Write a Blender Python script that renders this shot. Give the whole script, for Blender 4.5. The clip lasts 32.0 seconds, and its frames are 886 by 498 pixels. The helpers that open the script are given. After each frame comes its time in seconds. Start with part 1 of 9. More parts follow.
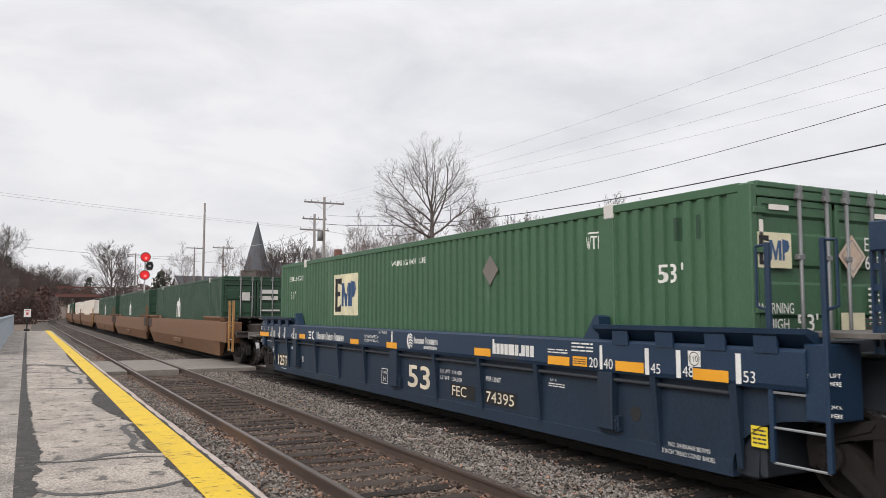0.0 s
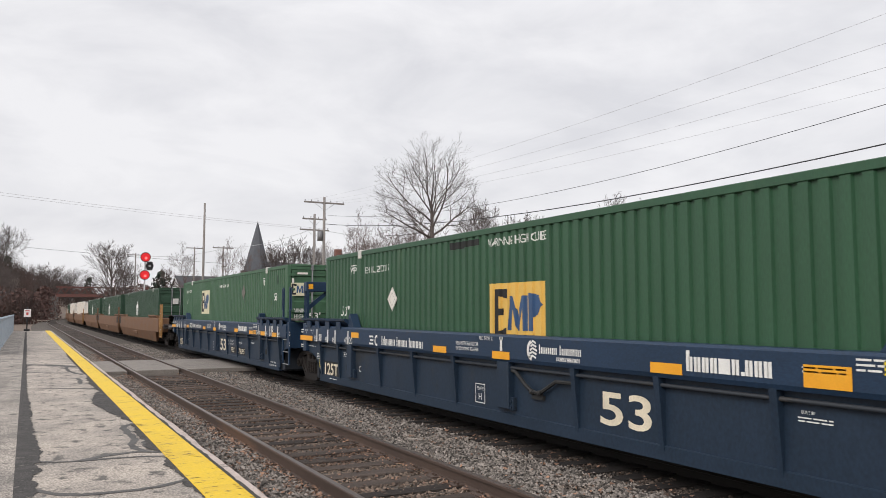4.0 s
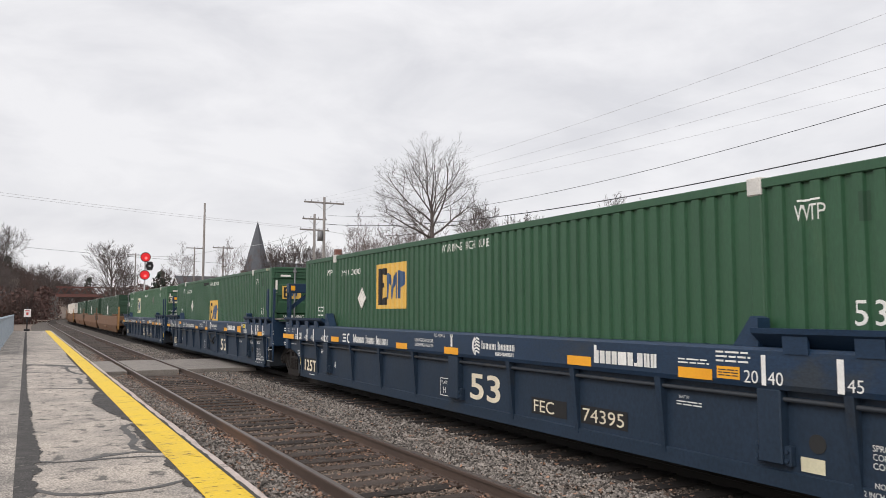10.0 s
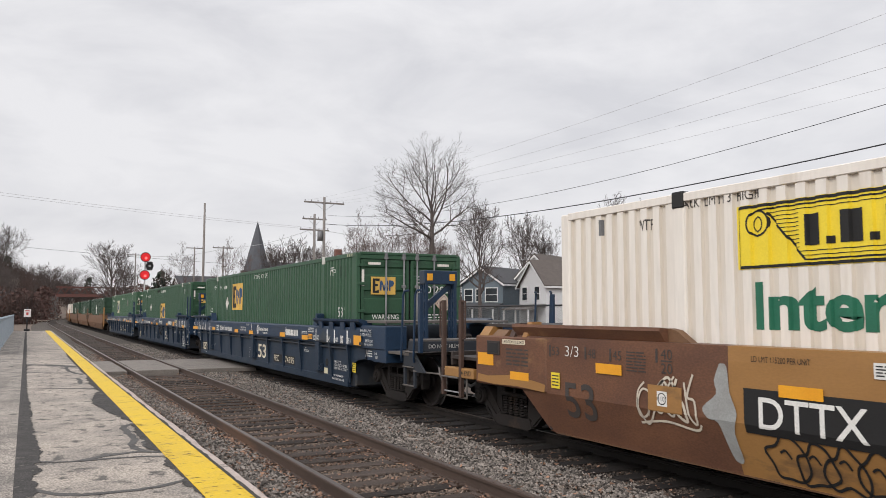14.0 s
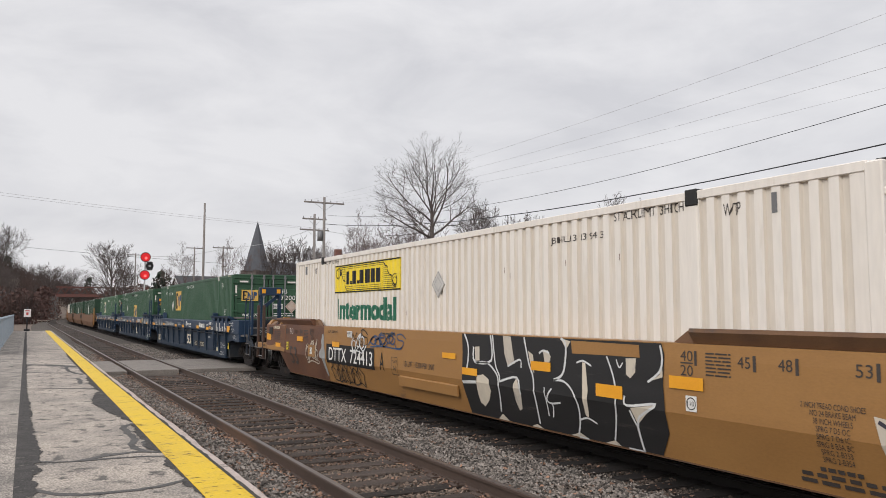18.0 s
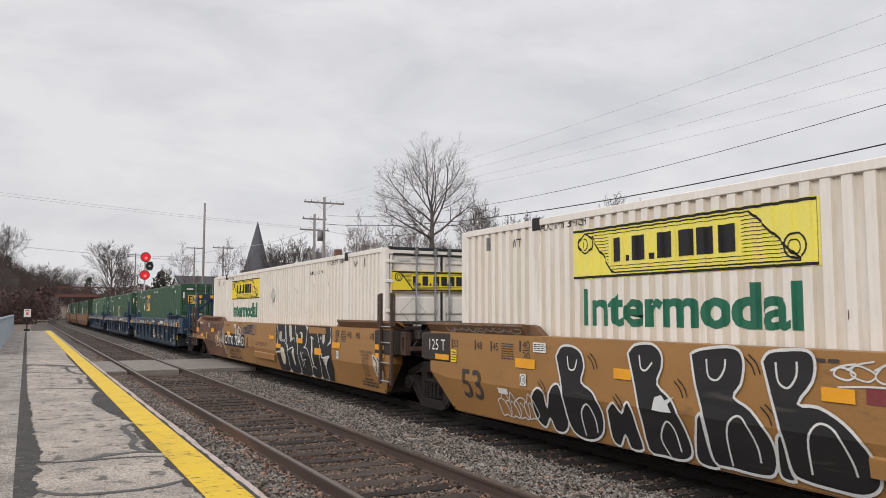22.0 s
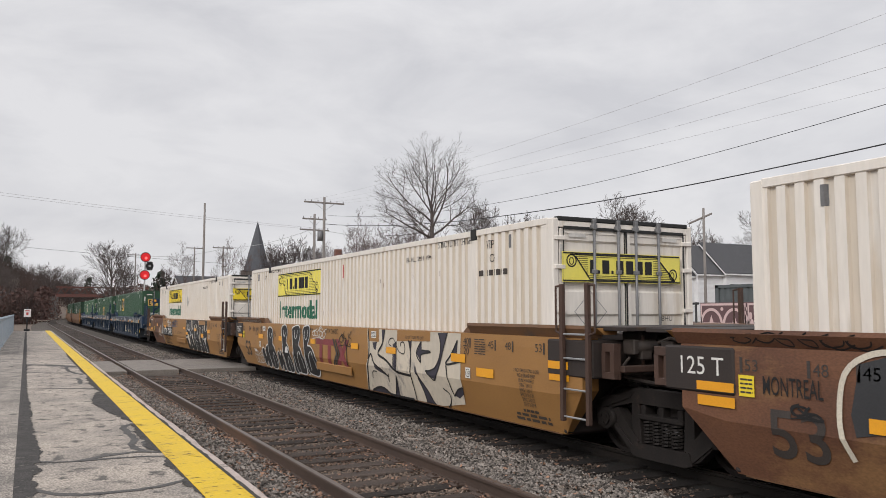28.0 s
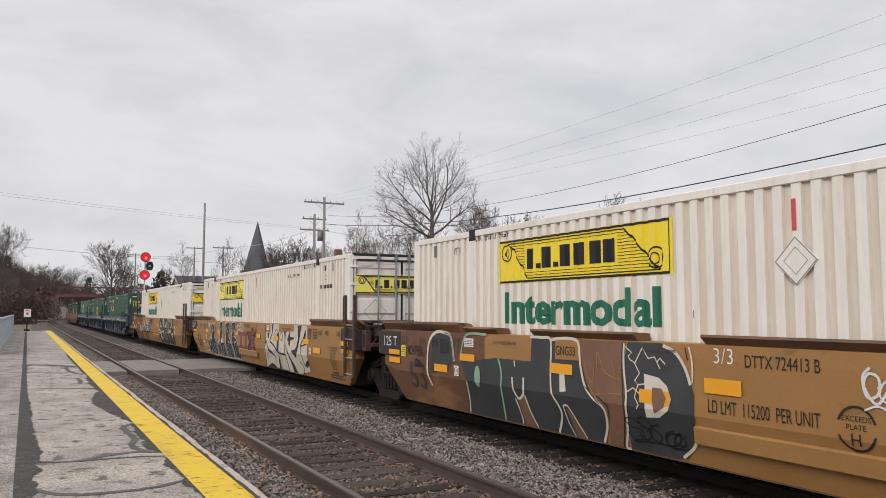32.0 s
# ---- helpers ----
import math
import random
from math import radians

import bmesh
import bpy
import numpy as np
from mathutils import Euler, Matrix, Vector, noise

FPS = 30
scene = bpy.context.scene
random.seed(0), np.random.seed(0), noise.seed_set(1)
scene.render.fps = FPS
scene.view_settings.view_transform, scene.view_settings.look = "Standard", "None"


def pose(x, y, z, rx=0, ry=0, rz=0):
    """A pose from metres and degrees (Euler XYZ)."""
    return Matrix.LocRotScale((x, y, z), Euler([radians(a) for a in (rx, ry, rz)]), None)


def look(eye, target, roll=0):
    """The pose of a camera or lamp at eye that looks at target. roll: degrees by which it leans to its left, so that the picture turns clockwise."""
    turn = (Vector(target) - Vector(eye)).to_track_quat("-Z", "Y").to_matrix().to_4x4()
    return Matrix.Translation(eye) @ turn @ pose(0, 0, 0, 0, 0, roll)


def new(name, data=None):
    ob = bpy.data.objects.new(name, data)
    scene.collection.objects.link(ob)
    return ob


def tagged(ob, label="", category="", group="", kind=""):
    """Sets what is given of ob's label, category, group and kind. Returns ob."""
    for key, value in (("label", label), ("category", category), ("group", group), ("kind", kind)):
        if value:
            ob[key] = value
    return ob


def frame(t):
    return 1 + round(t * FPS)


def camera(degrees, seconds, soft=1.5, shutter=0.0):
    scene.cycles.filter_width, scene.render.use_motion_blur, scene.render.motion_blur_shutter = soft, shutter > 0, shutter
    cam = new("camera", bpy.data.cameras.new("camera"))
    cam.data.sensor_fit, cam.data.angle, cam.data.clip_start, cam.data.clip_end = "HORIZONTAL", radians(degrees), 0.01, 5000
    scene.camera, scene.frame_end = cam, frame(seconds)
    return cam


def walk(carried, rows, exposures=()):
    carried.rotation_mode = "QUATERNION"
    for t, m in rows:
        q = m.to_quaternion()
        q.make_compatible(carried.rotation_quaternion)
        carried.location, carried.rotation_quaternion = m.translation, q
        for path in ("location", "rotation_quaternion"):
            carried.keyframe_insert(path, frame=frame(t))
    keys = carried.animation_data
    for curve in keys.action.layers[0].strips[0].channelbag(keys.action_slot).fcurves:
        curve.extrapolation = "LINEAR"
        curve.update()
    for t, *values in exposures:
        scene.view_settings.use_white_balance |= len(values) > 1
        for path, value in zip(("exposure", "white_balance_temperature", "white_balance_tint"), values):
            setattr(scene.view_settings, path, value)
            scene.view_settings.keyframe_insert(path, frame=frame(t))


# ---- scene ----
# ---------- camera ----------
EYE = Vector((0.0, 0.0, 1.78))          # z = 0 is the top of the rails
YAW, TILT = radians(28.11), radians(4.615)
AIM = EYE + Vector((math.sin(YAW) * math.cos(TILT), math.cos(YAW) * math.cos(TILT), math.sin(TILT))) * 10
cam = camera(59.37, 32.0, soft=0.5, shutter=0.1)
walk(cam, [(0.0, look(EYE, AIM)), (32.0, look(EYE, AIM))], exposures=[(0.0, 0.0), (11.0, 0.0), (15.0, -0.12), (20.0, -0.17), (25.0, -0.24), (28.0, -0.22), (32.0, -0.20)])

# ---------- overcast sky and a weak, wide sun ----------
world = bpy.data.worlds.new("overcast")
scene.world = world
world.use_nodes = True
wn, wl = world.node_tree.nodes, world.node_tree.links
wn.clear()
w_out, w_bg = wn.new("ShaderNodeOutputWorld"), wn.new("ShaderNodeBackground")
w_sky = wn.new("ShaderNodeTexSky")
w_sky.sky_type, w_sky.sun_disc = "NISHITA", False
w_sky.sun_elevation, w_sky.sun_rotation = radians(33), radians(237)
w_sky.air_density, w_sky.dust_density = 1.0, 4.0
w_sc = wn.new("ShaderNodeMix")
w_sc.data_type, w_sc.blend_type = "RGBA", "MULTIPLY"
w_sc.inputs[0].default_value = 1.0
w_sc.inputs[7].default_value = (0.1, 0.1, 0.1, 1)
wl.new(w_sky.outputs[0], w_sc.inputs[6])
w_tc = wn.new("ShaderNodeTexCoord")
w_map = wn.new("ShaderNodeMapping")
w_map.inputs["Scale"].default_value = (1.0, 1.0, 2.6)
wl.new(w_tc.outputs["Generated"], w_map.inputs[0])
w_n1 = wn.new("ShaderNodeTexNoise")
w_n1.inputs["Scale"].default_value, w_n1.inputs["Detail"].default_value, w_n1.inputs["Roughness"].default_value = 4.6, 8, 0.55
w_n1.inputs["Distortion"].default_value = 0.3
wl.new(w_map.outputs[0], w_n1.inputs["Vector"])
w_ramp = wn.new("ShaderNodeValToRGB")
w_ramp.color_ramp.elements[0].position, w_ramp.color_ramp.elements[0].color = 0.36, (0.768, 0.766, 0.802, 1)
w_ramp.color_ramp.elements[1].position, w_ramp.color_ramp.elements[1].color = 0.64, (0.930, 0.922, 0.945, 1)
wl.new(w_n1.outputs[0], w_ramp.inputs[0])
# overcast gradient: the zenith is brighter than the horizon
w_sep = wn.new("ShaderNodeSeparateXYZ")
wl.new(w_tc.outputs["Generated"], w_sep.inputs[0])
w_zen = wn.new("ShaderNodeMapRange")
w_zen.inputs["From Min"].default_value, w_zen.inputs["From Max"].default_value = 0.35, 1.0
w_zen.inputs["To Min"].default_value, w_zen.inputs["To Max"].default_value = 1.0, 1.9
wl.new(w_sep.outputs[2], w_zen.inputs[0])
w_mul = wn.new("ShaderNodeVectorMath")
w_mul.operation = "SCALE"
wl.new(w_ramp.outputs[0], w_mul.inputs[0])
wl.new(w_zen.outputs[0], w_mul.inputs["Scale"])
w_mix = wn.new("ShaderNodeMix")
w_mix.data_type = "RGBA"
w_mix.inputs[0].default_value = 0.93
wl.new(w_sc.outputs[2], w_mix.inputs[6])
wl.new(w_mul.outputs[0], w_mix.inputs[7])
wl.new(w_mix.outputs[2], w_bg.inputs[0])
wl.new(w_bg.outputs[0], w_out.inputs[0])
w_bg.inputs[1].default_value = 1.0
sun = new("sun", bpy.data.lights.new("sun", "SUN"))
sun.data.energy, sun.data.angle, sun.data.color = 1.95, radians(26), (1.0, 0.97, 0.93)
sun.matrix_world = look((-38, -18, 36), (8, 12, 0))

# ---------- materials ----------
def rgb(r, g, b):
    return (r, g, b, 1.0)


def surface(name, base, rough=0.6, metal=0.0, second=None, scale=3.0, spread=0.5, grain=0.12, fine=60.0, bump=0.15,
            third=None, third_at=0.62, third_scale=1.2, rand=0.0, stretch=(1, 1, 1), coord="Object", spec=0.5):
    """Two scales of colour variation, a patchy third colour (dirt, rust) and a fine relief."""
    m = bpy.data.materials.new(name)
    m.use_nodes = True
    n, l = m.node_tree.nodes, m.node_tree.links
    b = n["Principled BSDF"]
    b.inputs["Metallic"].default_value = metal
    b.inputs["Specular IOR Level"].default_value = spec
    tc = n.new("ShaderNodeTexCoord")
    mp = n.new("ShaderNodeMapping")
    mp.inputs["Scale"].default_value = stretch
    l.new(tc.outputs[coord], mp.inputs[0])
    oi = n.new("ShaderNodeObjectInfo")
    off = n.new("ShaderNodeMath")
    off.operation = "MULTIPLY"
    off.inputs[1].default_value = 37.0
    l.new(oi.outputs["Random"], off.inputs[0])
    l.new(off.outputs[0], mp.inputs["Location"])
    n1 = n.new("ShaderNodeTexNoise")
    n1.inputs["Scale"].default_value, n1.inputs["Detail"].default_value = scale, 5
    l.new(mp.outputs[0], n1.inputs["Vector"])
    n2 = n.new("ShaderNodeTexNoise")
    n2.inputs["Scale"].default_value, n2.inputs["Detail"].default_value = fine, 3
    l.new(mp.outputs[0], n2.inputs["Vector"])
    r1 = n.new("ShaderNodeMapRange")
    r1.inputs["From Min"].default_value, r1.inputs["From Max"].default_value = 0.5 - spread / 2, 0.5 + spread / 2
    l.new(n1.outputs[0], r1.inputs[0])
    mx = n.new("ShaderNodeMix")
    mx.data_type = "RGBA"
    sec = second or tuple(c * 0.72 for c in base)
    mx.inputs[6].default_value, mx.inputs[7].default_value = rgb(*sec), rgb(*base)
    l.new(r1.outputs[0], mx.inputs[0])
    last = mx.outputs[2]
    if third:
        n3 = n.new("ShaderNodeTexNoise")
        n3.inputs["Scale"].default_value, n3.inputs["Detail"].default_value, n3.inputs["Roughness"].default_value = third_scale, 9, 0.68
        l.new(mp.outputs[0], n3.inputs["Vector"])
        r3 = n.new("ShaderNodeMapRange")
        r3.inputs["From Min"].default_value, r3.inputs["From Max"].default_value = third_at, third_at + 0.09
        l.new(n3.outputs[0], r3.inputs[0])
        m3 = n.new("ShaderNodeMix")
        m3.data_type = "RGBA"
        l.new(r3.outputs[0], m3.inputs[0])
        l.new(last, m3.inputs[6])
        m3.inputs[7].default_value = rgb(*third)
        last = m3.outputs[2]
    g = n.new("ShaderNodeMapRange")
    g.inputs["To Min"].default_value, g.inputs["To Max"].default_value = 1 - grain * 2.2, 1 + grain * 2.2
    l.new(n2.outputs[0], g.inputs[0])
    sc = n.new("ShaderNodeVectorMath")
    sc.operation = "SCALE"
    l.new(last, sc.inputs[0])
    l.new(g.outputs[0], sc.inputs["Scale"])
    last = sc.outputs[0]
    if rand:
        rr = n.new("ShaderNodeMapRange")
        rr.inputs["To Min"].default_value, rr.inputs["To Max"].default_value = 1 - rand, 1 + rand
        l.new(oi.outputs["Random"], rr.inputs[0])
        s2 = n.new("ShaderNodeVectorMath")
        s2.operation = "SCALE"
        l.new(last, s2.inputs[0])
        l.new(rr.outputs[0], s2.inputs["Scale"])
        last = s2.outputs[0]
    l.new(last, b.inputs["Base Color"])
    rg = n.new("ShaderNodeMapRange")
    rg.inputs["To Min"].default_value, rg.inputs["To Max"].default_value = max(0.05, rough - 0.12), min(1.0, rough + 0.12)
    l.new(n1.outputs[0], rg.inputs[0])
    l.new(rg.outputs[0], b.inputs["Roughness"])
    if bump:
        bp = n.new("ShaderNodeBump")
        bp.inputs["Strength"].default_value, bp.inputs["Distance"].default_value = bump, 0.01
        l.new(n2.outputs[0], bp.inputs["Height"])
        l.new(bp.outputs[0], b.inputs["Normal"])
    return m


def islands(m, amount):
    """Vary the base colour from loose piece to loose piece."""
    n, l = m.node_tree.nodes, m.node_tree.links
    b = n["Principled BSDF"]
    old = b.inputs["Base Color"].links[0].from_socket
    g = n.new("ShaderNodeNewGeometry")
    r = n.new("ShaderNodeMapRange")
    r.inputs["To Min"].default_value, r.inputs["To Max"].default_value = 1 - amount, 1 + amount
    l.new(g.outputs["Random Per Island"], r.inputs[0])
    s = n.new("ShaderNodeVectorMath")
    s.operation = "SCALE"
    l.new(old, s.inputs[0])
    l.new(r.outputs[0], s.inputs["Scale"])
    l.new(s.outputs[0], b.inputs["Base Color"])
    return m


M = {
    "blue": surface("blue_car_paint", (0.014, 0.034, 0.071), 0.45, second=(0.011, 0.027, 0.055), third=(0.026, 0.034, 0.045), third_at=0.61, stretch=(1, .5, 1), bump=0.05, grain=.2, spec=.38),
    "blue_low": surface("blue_grey_side_paint", (0.015, 0.028, 0.050), 0.52, second=(0.012, 0.023, 0.040), third=(0.025, 0.028, 0.032), third_at=0.60, stretch=(1, .5, .35), bump=0.06, grain=.2, spec=.35),
    "blue_dark": surface("dusty_blue_underframe", (0.020, 0.025, 0.034), 0.7, third=(0.035, 0.032, 0.03), third_at=.56),
    "tan": surface("tan_car_paint", (0.325, 0.168, 0.054), 0.5, second=(0.275, 0.139, 0.045), grain=.06, third=(0.15, 0.085, 0.04), third_at=0.60, third_scale=1.6, stretch=(1, .4, 1), bump=0.06),
    "tan_far": surface("dull_tan_car_paint", (0.175, 0.088, 0.042), 0.6, second=(0.13, 0.064, 0.033), third=(0.12, 0.07, 0.04), third_at=0.58, stretch=(1, .4, 1), bump=0.06),
    "rust": surface("rusty_brown_car_paint", (0.150, 0.066, 0.034), 0.62, second=(0.100, 0.044, 0.026), scale=2.2, spread=.35, grain=.2, third=(0.22, 0.115, 0.05), third_at=0.58, third_scale=.8, stretch=(1, .5, 1), bump=0.12),
    "tan_dirty": surface("grimy_tan_steel", (0.17, 0.088, 0.042), 0.65, second=(0.11, 0.058, 0.032), third=(0.08, 0.06, 0.05), third_at=0.56),
    "brown_dark": surface("dark_brown_steel", (0.034, 0.025, 0.022), 0.7, third=(0.065, 0.038, 0.025), third_at=.6),
    "truck": surface("oily_cast_steel", (0.021, 0.0165, 0.015), 0.75, second=(0.011, 0.009, 0.0082), third=(0.045, 0.029, 0.021), third_at=0.60, scale=6, spec=.3, grain=.25),
    "wheel": surface("worn_wheel_steel", (0.026, 0.021, 0.019), 0.6, metal=0.2, third=(0.06, 0.038, 0.024), third_at=.6, spec=.3),
    "tread": surface("polished_tread_steel", (0.45, 0.44, 0.43), 0.28, metal=0.95, bump=0.03),
    "green": surface("green_container_paint", (0.0255, 0.081, 0.040), 0.48, second=(0.0215, 0.066, 0.033), third=(0.038, 0.088, 0.045), third_at=0.60, stretch=(1, 1, .25), bump=0.05),
    "green_dark": surface("dark_green_container_paint", (0.018, 0.054, 0.028), 0.5, second=(0.014, 0.043, 0.022), stretch=(1, 1, .25), bump=0.05),
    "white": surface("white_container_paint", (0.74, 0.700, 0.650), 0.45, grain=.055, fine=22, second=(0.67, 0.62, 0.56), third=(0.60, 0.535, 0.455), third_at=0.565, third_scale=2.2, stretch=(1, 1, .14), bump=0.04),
    # for rib recesses: road film and the recess shade mixed into one colour
    "white_grime_shade": surface("rib_shaded_road_filmed_white", (0.625, 0.56, 0.48), 0.5, grain=.05, fine=22, second=(0.555, 0.488, 0.405), third=(0.64, 0.60, 0.55), third_at=0.56, third_scale=1.5, stretch=(1, 1, .14), bump=0.04),
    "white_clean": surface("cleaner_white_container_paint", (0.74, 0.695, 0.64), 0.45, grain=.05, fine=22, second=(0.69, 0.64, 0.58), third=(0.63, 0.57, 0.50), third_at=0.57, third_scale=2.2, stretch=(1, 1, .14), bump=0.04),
    # weaker mix of road film and painted recess shade, for the cleaner box
    "white_film_shade": surface("rib_shaded_thin_road_film_on_white", (0.645, 0.59, 0.52), 0.5, grain=.05, fine=22, second=(0.59, 0.53, 0.455), third=(0.66, 0.615, 0.56), third_at=0.56, third_scale=1.5, stretch=(1, 1, .14), bump=0.04),
    "white_old": surface("dull_white_paint", (0.6, 0.58, 0.55), 0.6, third=(0.4, 0.36, 0.32), third_at=.6),
    "yellow_panel": surface("yellow_sign_paint", (0.80, 0.62, 0.04), 0.45, second=(0.74, 0.56, 0.03), bump=0.03, grain=.05),
    "gold_panel": surface("golden_yellow_sign_paint", (0.68, 0.42, 0.09), 0.5, second=(0.60, 0.37, 0.08), bump=0.03, grain=.06),
    "cream_panel": surface("cream_sign_paint", (0.72, 0.66, 0.46), 0.5, bump=0.03, grain=.06),
    "reflector": surface("amber_reflective_tape", (0.78, 0.36, 0.02), 0.4, second=(0.70, 0.30, 0.015), bump=0.03, grain=.05),
    "ink_white": surface("white_stencil_paint", (0.74, 0.73, 0.70), 0.55, second=(0.62, 0.61, 0.58), bump=0.0, grain=.1),
    "ink_cream": surface("cream_stencil_paint", (0.75, 0.66, 0.50), 0.55, bump=0.0, grain=.1),
    "ink_black": surface("black_stencil_paint", (0.011, 0.0105, 0.011), 0.65, bump=0.0, grain=.2),
    "ink_grey": surface("faded_black_paint", (0.055, 0.045, 0.04), 0.6, bump=0.0, grain=.2),
    "ink_blue": surface("royal_blue_sign_paint", (0.035, 0.085, 0.19), 0.5, bump=0.0, grain=.1),
    "ink_green": surface("dark_green_letter_paint", (0.018, 0.145, 0.085), 0.5, bump=0.0, grain=.1),
    "ink_red": surface("dark_red_emblem_paint", (0.23, 0.045, 0.05), 0.55, third=(0.36, 0.2, 0.08), third_at=.66, bump=0.0, grain=.15),
    "spray_black": surface("black_spray_paint", (0.019, 0.018, 0.019), 0.6, second=(0.010, 0.0098, 0.010), scale=4, third=(0.055, .048, .043), third_at=.60, third_scale=2.5, stretch=(1, .25, 2.5), bump=0.0),
    "spray_slate": surface("slate_spray_paint", (0.052, 0.047, 0.066), 0.6, second=(0.026, 0.024, 0.034), bump=0.0),
    "spray_white": surface("white_spray_paint", (0.66, 0.66, 0.65), 0.6, second=(0.52, 0.53, 0.53), bump=0.0),
    "spray_cream": surface("cream_spray_paint", (0.62, 0.57, 0.47), 0.6, second=(0.52, 0.47, 0.39), bump=0.0),
    "spray_silver": surface("silver_spray_paint", (0.60, 0.53, 0.425), 0.6, second=(0.48, 0.43, 0.36), scale=1.3, spread=.3, fine=14, grain=.06, third=(0.33, .30, .27), third_at=.575, third_scale=3.0, stretch=(1, .8, .6), bump=0.0),
    "spray_brown": surface("brown_spray_paint", (0.20, 0.105, 0.065), 0.6, bump=0.0),
    "spray_green": surface("pale_green_spray_paint", (0.25, 0.40, 0.25), 0.6, bump=0.0),
    "deck": surface("worn_steel_walkway", (0.17, 0.155, 0.145), 0.6, metal=0.3, second=(0.09, 0.078, 0.07), third=(0.10, .06, .045), third_at=.58, bump=0.1),
    "overspray": surface("pale_blue_grey_overspray", (0.33, 0.34, 0.335), 0.7, second=(0.24, 0.235, 0.225), scale=5, bump=0.0),
    "galv": surface("galvanised_steel", (0.42, 0.43, 0.44), 0.5, metal=0.5, bump=0.05),
    "bar_grey": surface("grey_lock_rod_steel", (0.20, 0.20, 0.205), 0.5, metal=0.3, bump=0.05),
    "gasket": surface("black_rubber_gasket", (0.02, 0.02, 0.02), 0.8, bump=0.05),
    "rail": surface("rusty_rail_steel", (0.075, 0.047, 0.034), 0.7, second=(0.045, 0.030, 0.024), third=(0.12, 0.068, 0.043), third_at=.58, stretch=(1, .15, 1)),
    "rail_top": surface("worn_rail_head", (0.15, 0.12, 0.105), 0.38, metal=0.6, second=(0.09, 0.07, 0.06), stretch=(1, .1, 1), bump=.03),
    "tie": surface("weathered_creosote_timber", (0.070, 0.053, 0.044), 0.88, second=(0.028, 0.021, 0.0175), stretch=(.25, 2, 1), fine=45, grain=.45, bump=0.7, rand=0.5, spec=.3),
    # oily timber, darkened further to paint in the shade under the train
    "tie_oily_shaded": surface("oily_shaded_timber", (0.018, 0.015, 0.014), 0.85, second=(0.011, 0.0095, 0.009), fine=45, grain=.3, bump=0.5, rand=0.3, spec=.25),
    "ballast": surface("ballast_bed", (0.105, 0.088, 0.075), 0.92, second=(0.038, 0.032, 0.027), scale=12, fine=28, grain=.4, bump=0.9, third=(0.055, 0.036, 0.026), third_at=.57, third_scale=.7, spec=.3),
    # near-black: oil plus the train's shade, both put into the colour
    "oily": surface("oily_shaded_bed", (0.013, 0.011, 0.010), 0.9, second=(0.008, 0.007, 0.006), scale=9, fine=28, grain=.35, bump=0.8),
    "stone": islands(surface("crushed_stone", (0.205, 0.180, 0.160), 0.92, second=(0.105, 0.092, 0.082), scale=2, fine=50, grain=.25, bump=0.3, third=(0.13, 0.096, 0.072), third_at=.60, third_scale=.5, spec=.35), 0.90),
    "stone_dirty": islands(surface("dirty_crushed_stone", (0.185, 0.138, 0.108), 0.92, second=(0.085, 0.063, 0.05), scale=2, fine=50, grain=.2, bump=0.3, third=(0.075, 0.044, 0.03), third_at=.50, third_scale=.5, spec=.3), 0.9),
    "leaf": islands(surface("fallen_oak_leaf", (0.24, 0.135, 0.085), 0.8, second=(0.12, 0.07, 0.05), bump=0.2), 0.7),
    "asphalt": surface("weathered_platform_asphalt", (0.375, 0.325, 0.277), 0.88, second=(0.245, 0.216, 0.188), scale=1.3, spread=.30, fine=52, grain=.6, bump=0.6, third=(0.088, 0.079, 0.072), third_at=0.535, third_scale=4.6, stretch=(1.0, .8, 1)),
    "seal": surface("crack_sealant_tar", (0.042, 0.039, 0.037), 0.7, second=(0.075, 0.069, 0.063), fine=70, grain=.35, bump=0.25),
    "patch": surface("dark_asphalt_patch", (0.036, 0.034, 0.033), 0.9, second=(0.070, 0.064, 0.060), scale=5, fine=55, grain=.45, bump=0.6, third=(0.16, 0.145, 0.13), third_at=.59, third_scale=5, spec=.25),
    "strip": surface("older_platform_asphalt", (0.30, 0.265, 0.230), 0.88, second=(0.165, 0.147, 0.13), scale=2.2, spread=.28, fine=55, grain=.7, bump=0.6, third=(0.08, 0.073, 0.067), third_at=0.545, third_scale=3.0, stretch=(1.0, .7, 1)),
    "line": surface("yellow_platform_paint", (0.67, 0.45, 0.012), 0.65, second=(0.57, 0.37, 0.010), third=(0.10, 0.075, 0.04), third_at=0.59, third_scale=5.5, stretch=(.6, 1.6, 1), fine=80, grain=.14, bump=0.3),
    "coping": surface("worn_concrete_coping", (0.52, 0.44, 0.395), 0.85, second=(0.33, 0.27, 0.24), fine=60, grain=.25, bump=0.3, third=(0.17, .14, .125), third_at=.56, third_scale=3),
    "concrete": surface("crossing_concrete", (0.22, 0.194, 0.172), 0.88, second=(0.155, 0.137, 0.122), fine=55, grain=.35, bump=0.35, third=(0.11, .095, .083), third_at=.57, third_scale=1.6),
    "earth": surface("leaf_littered_earth", (0.16, 0.115, 0.085), 0.95, second=(0.10, 0.075, 0.06), scale=.3, fine=9, grain=.3, bump=0.6, third=(0.20, 0.17, 0.10), third_at=.56, third_scale=.08),
    "bark": surface("grey_brown_bark", (0.105, 0.084, 0.078), 0.9, second=(0.068, 0.055, 0.051), scale=4, fine=30, grain=.3, bump=0.4),
    "bark_red": surface("reddish_twig_bark", (0.125, 0.082, 0.074), 0.9, second=(0.082, 0.056, 0.05), scale=4, fine=30, grain=.3, bump=0.3),
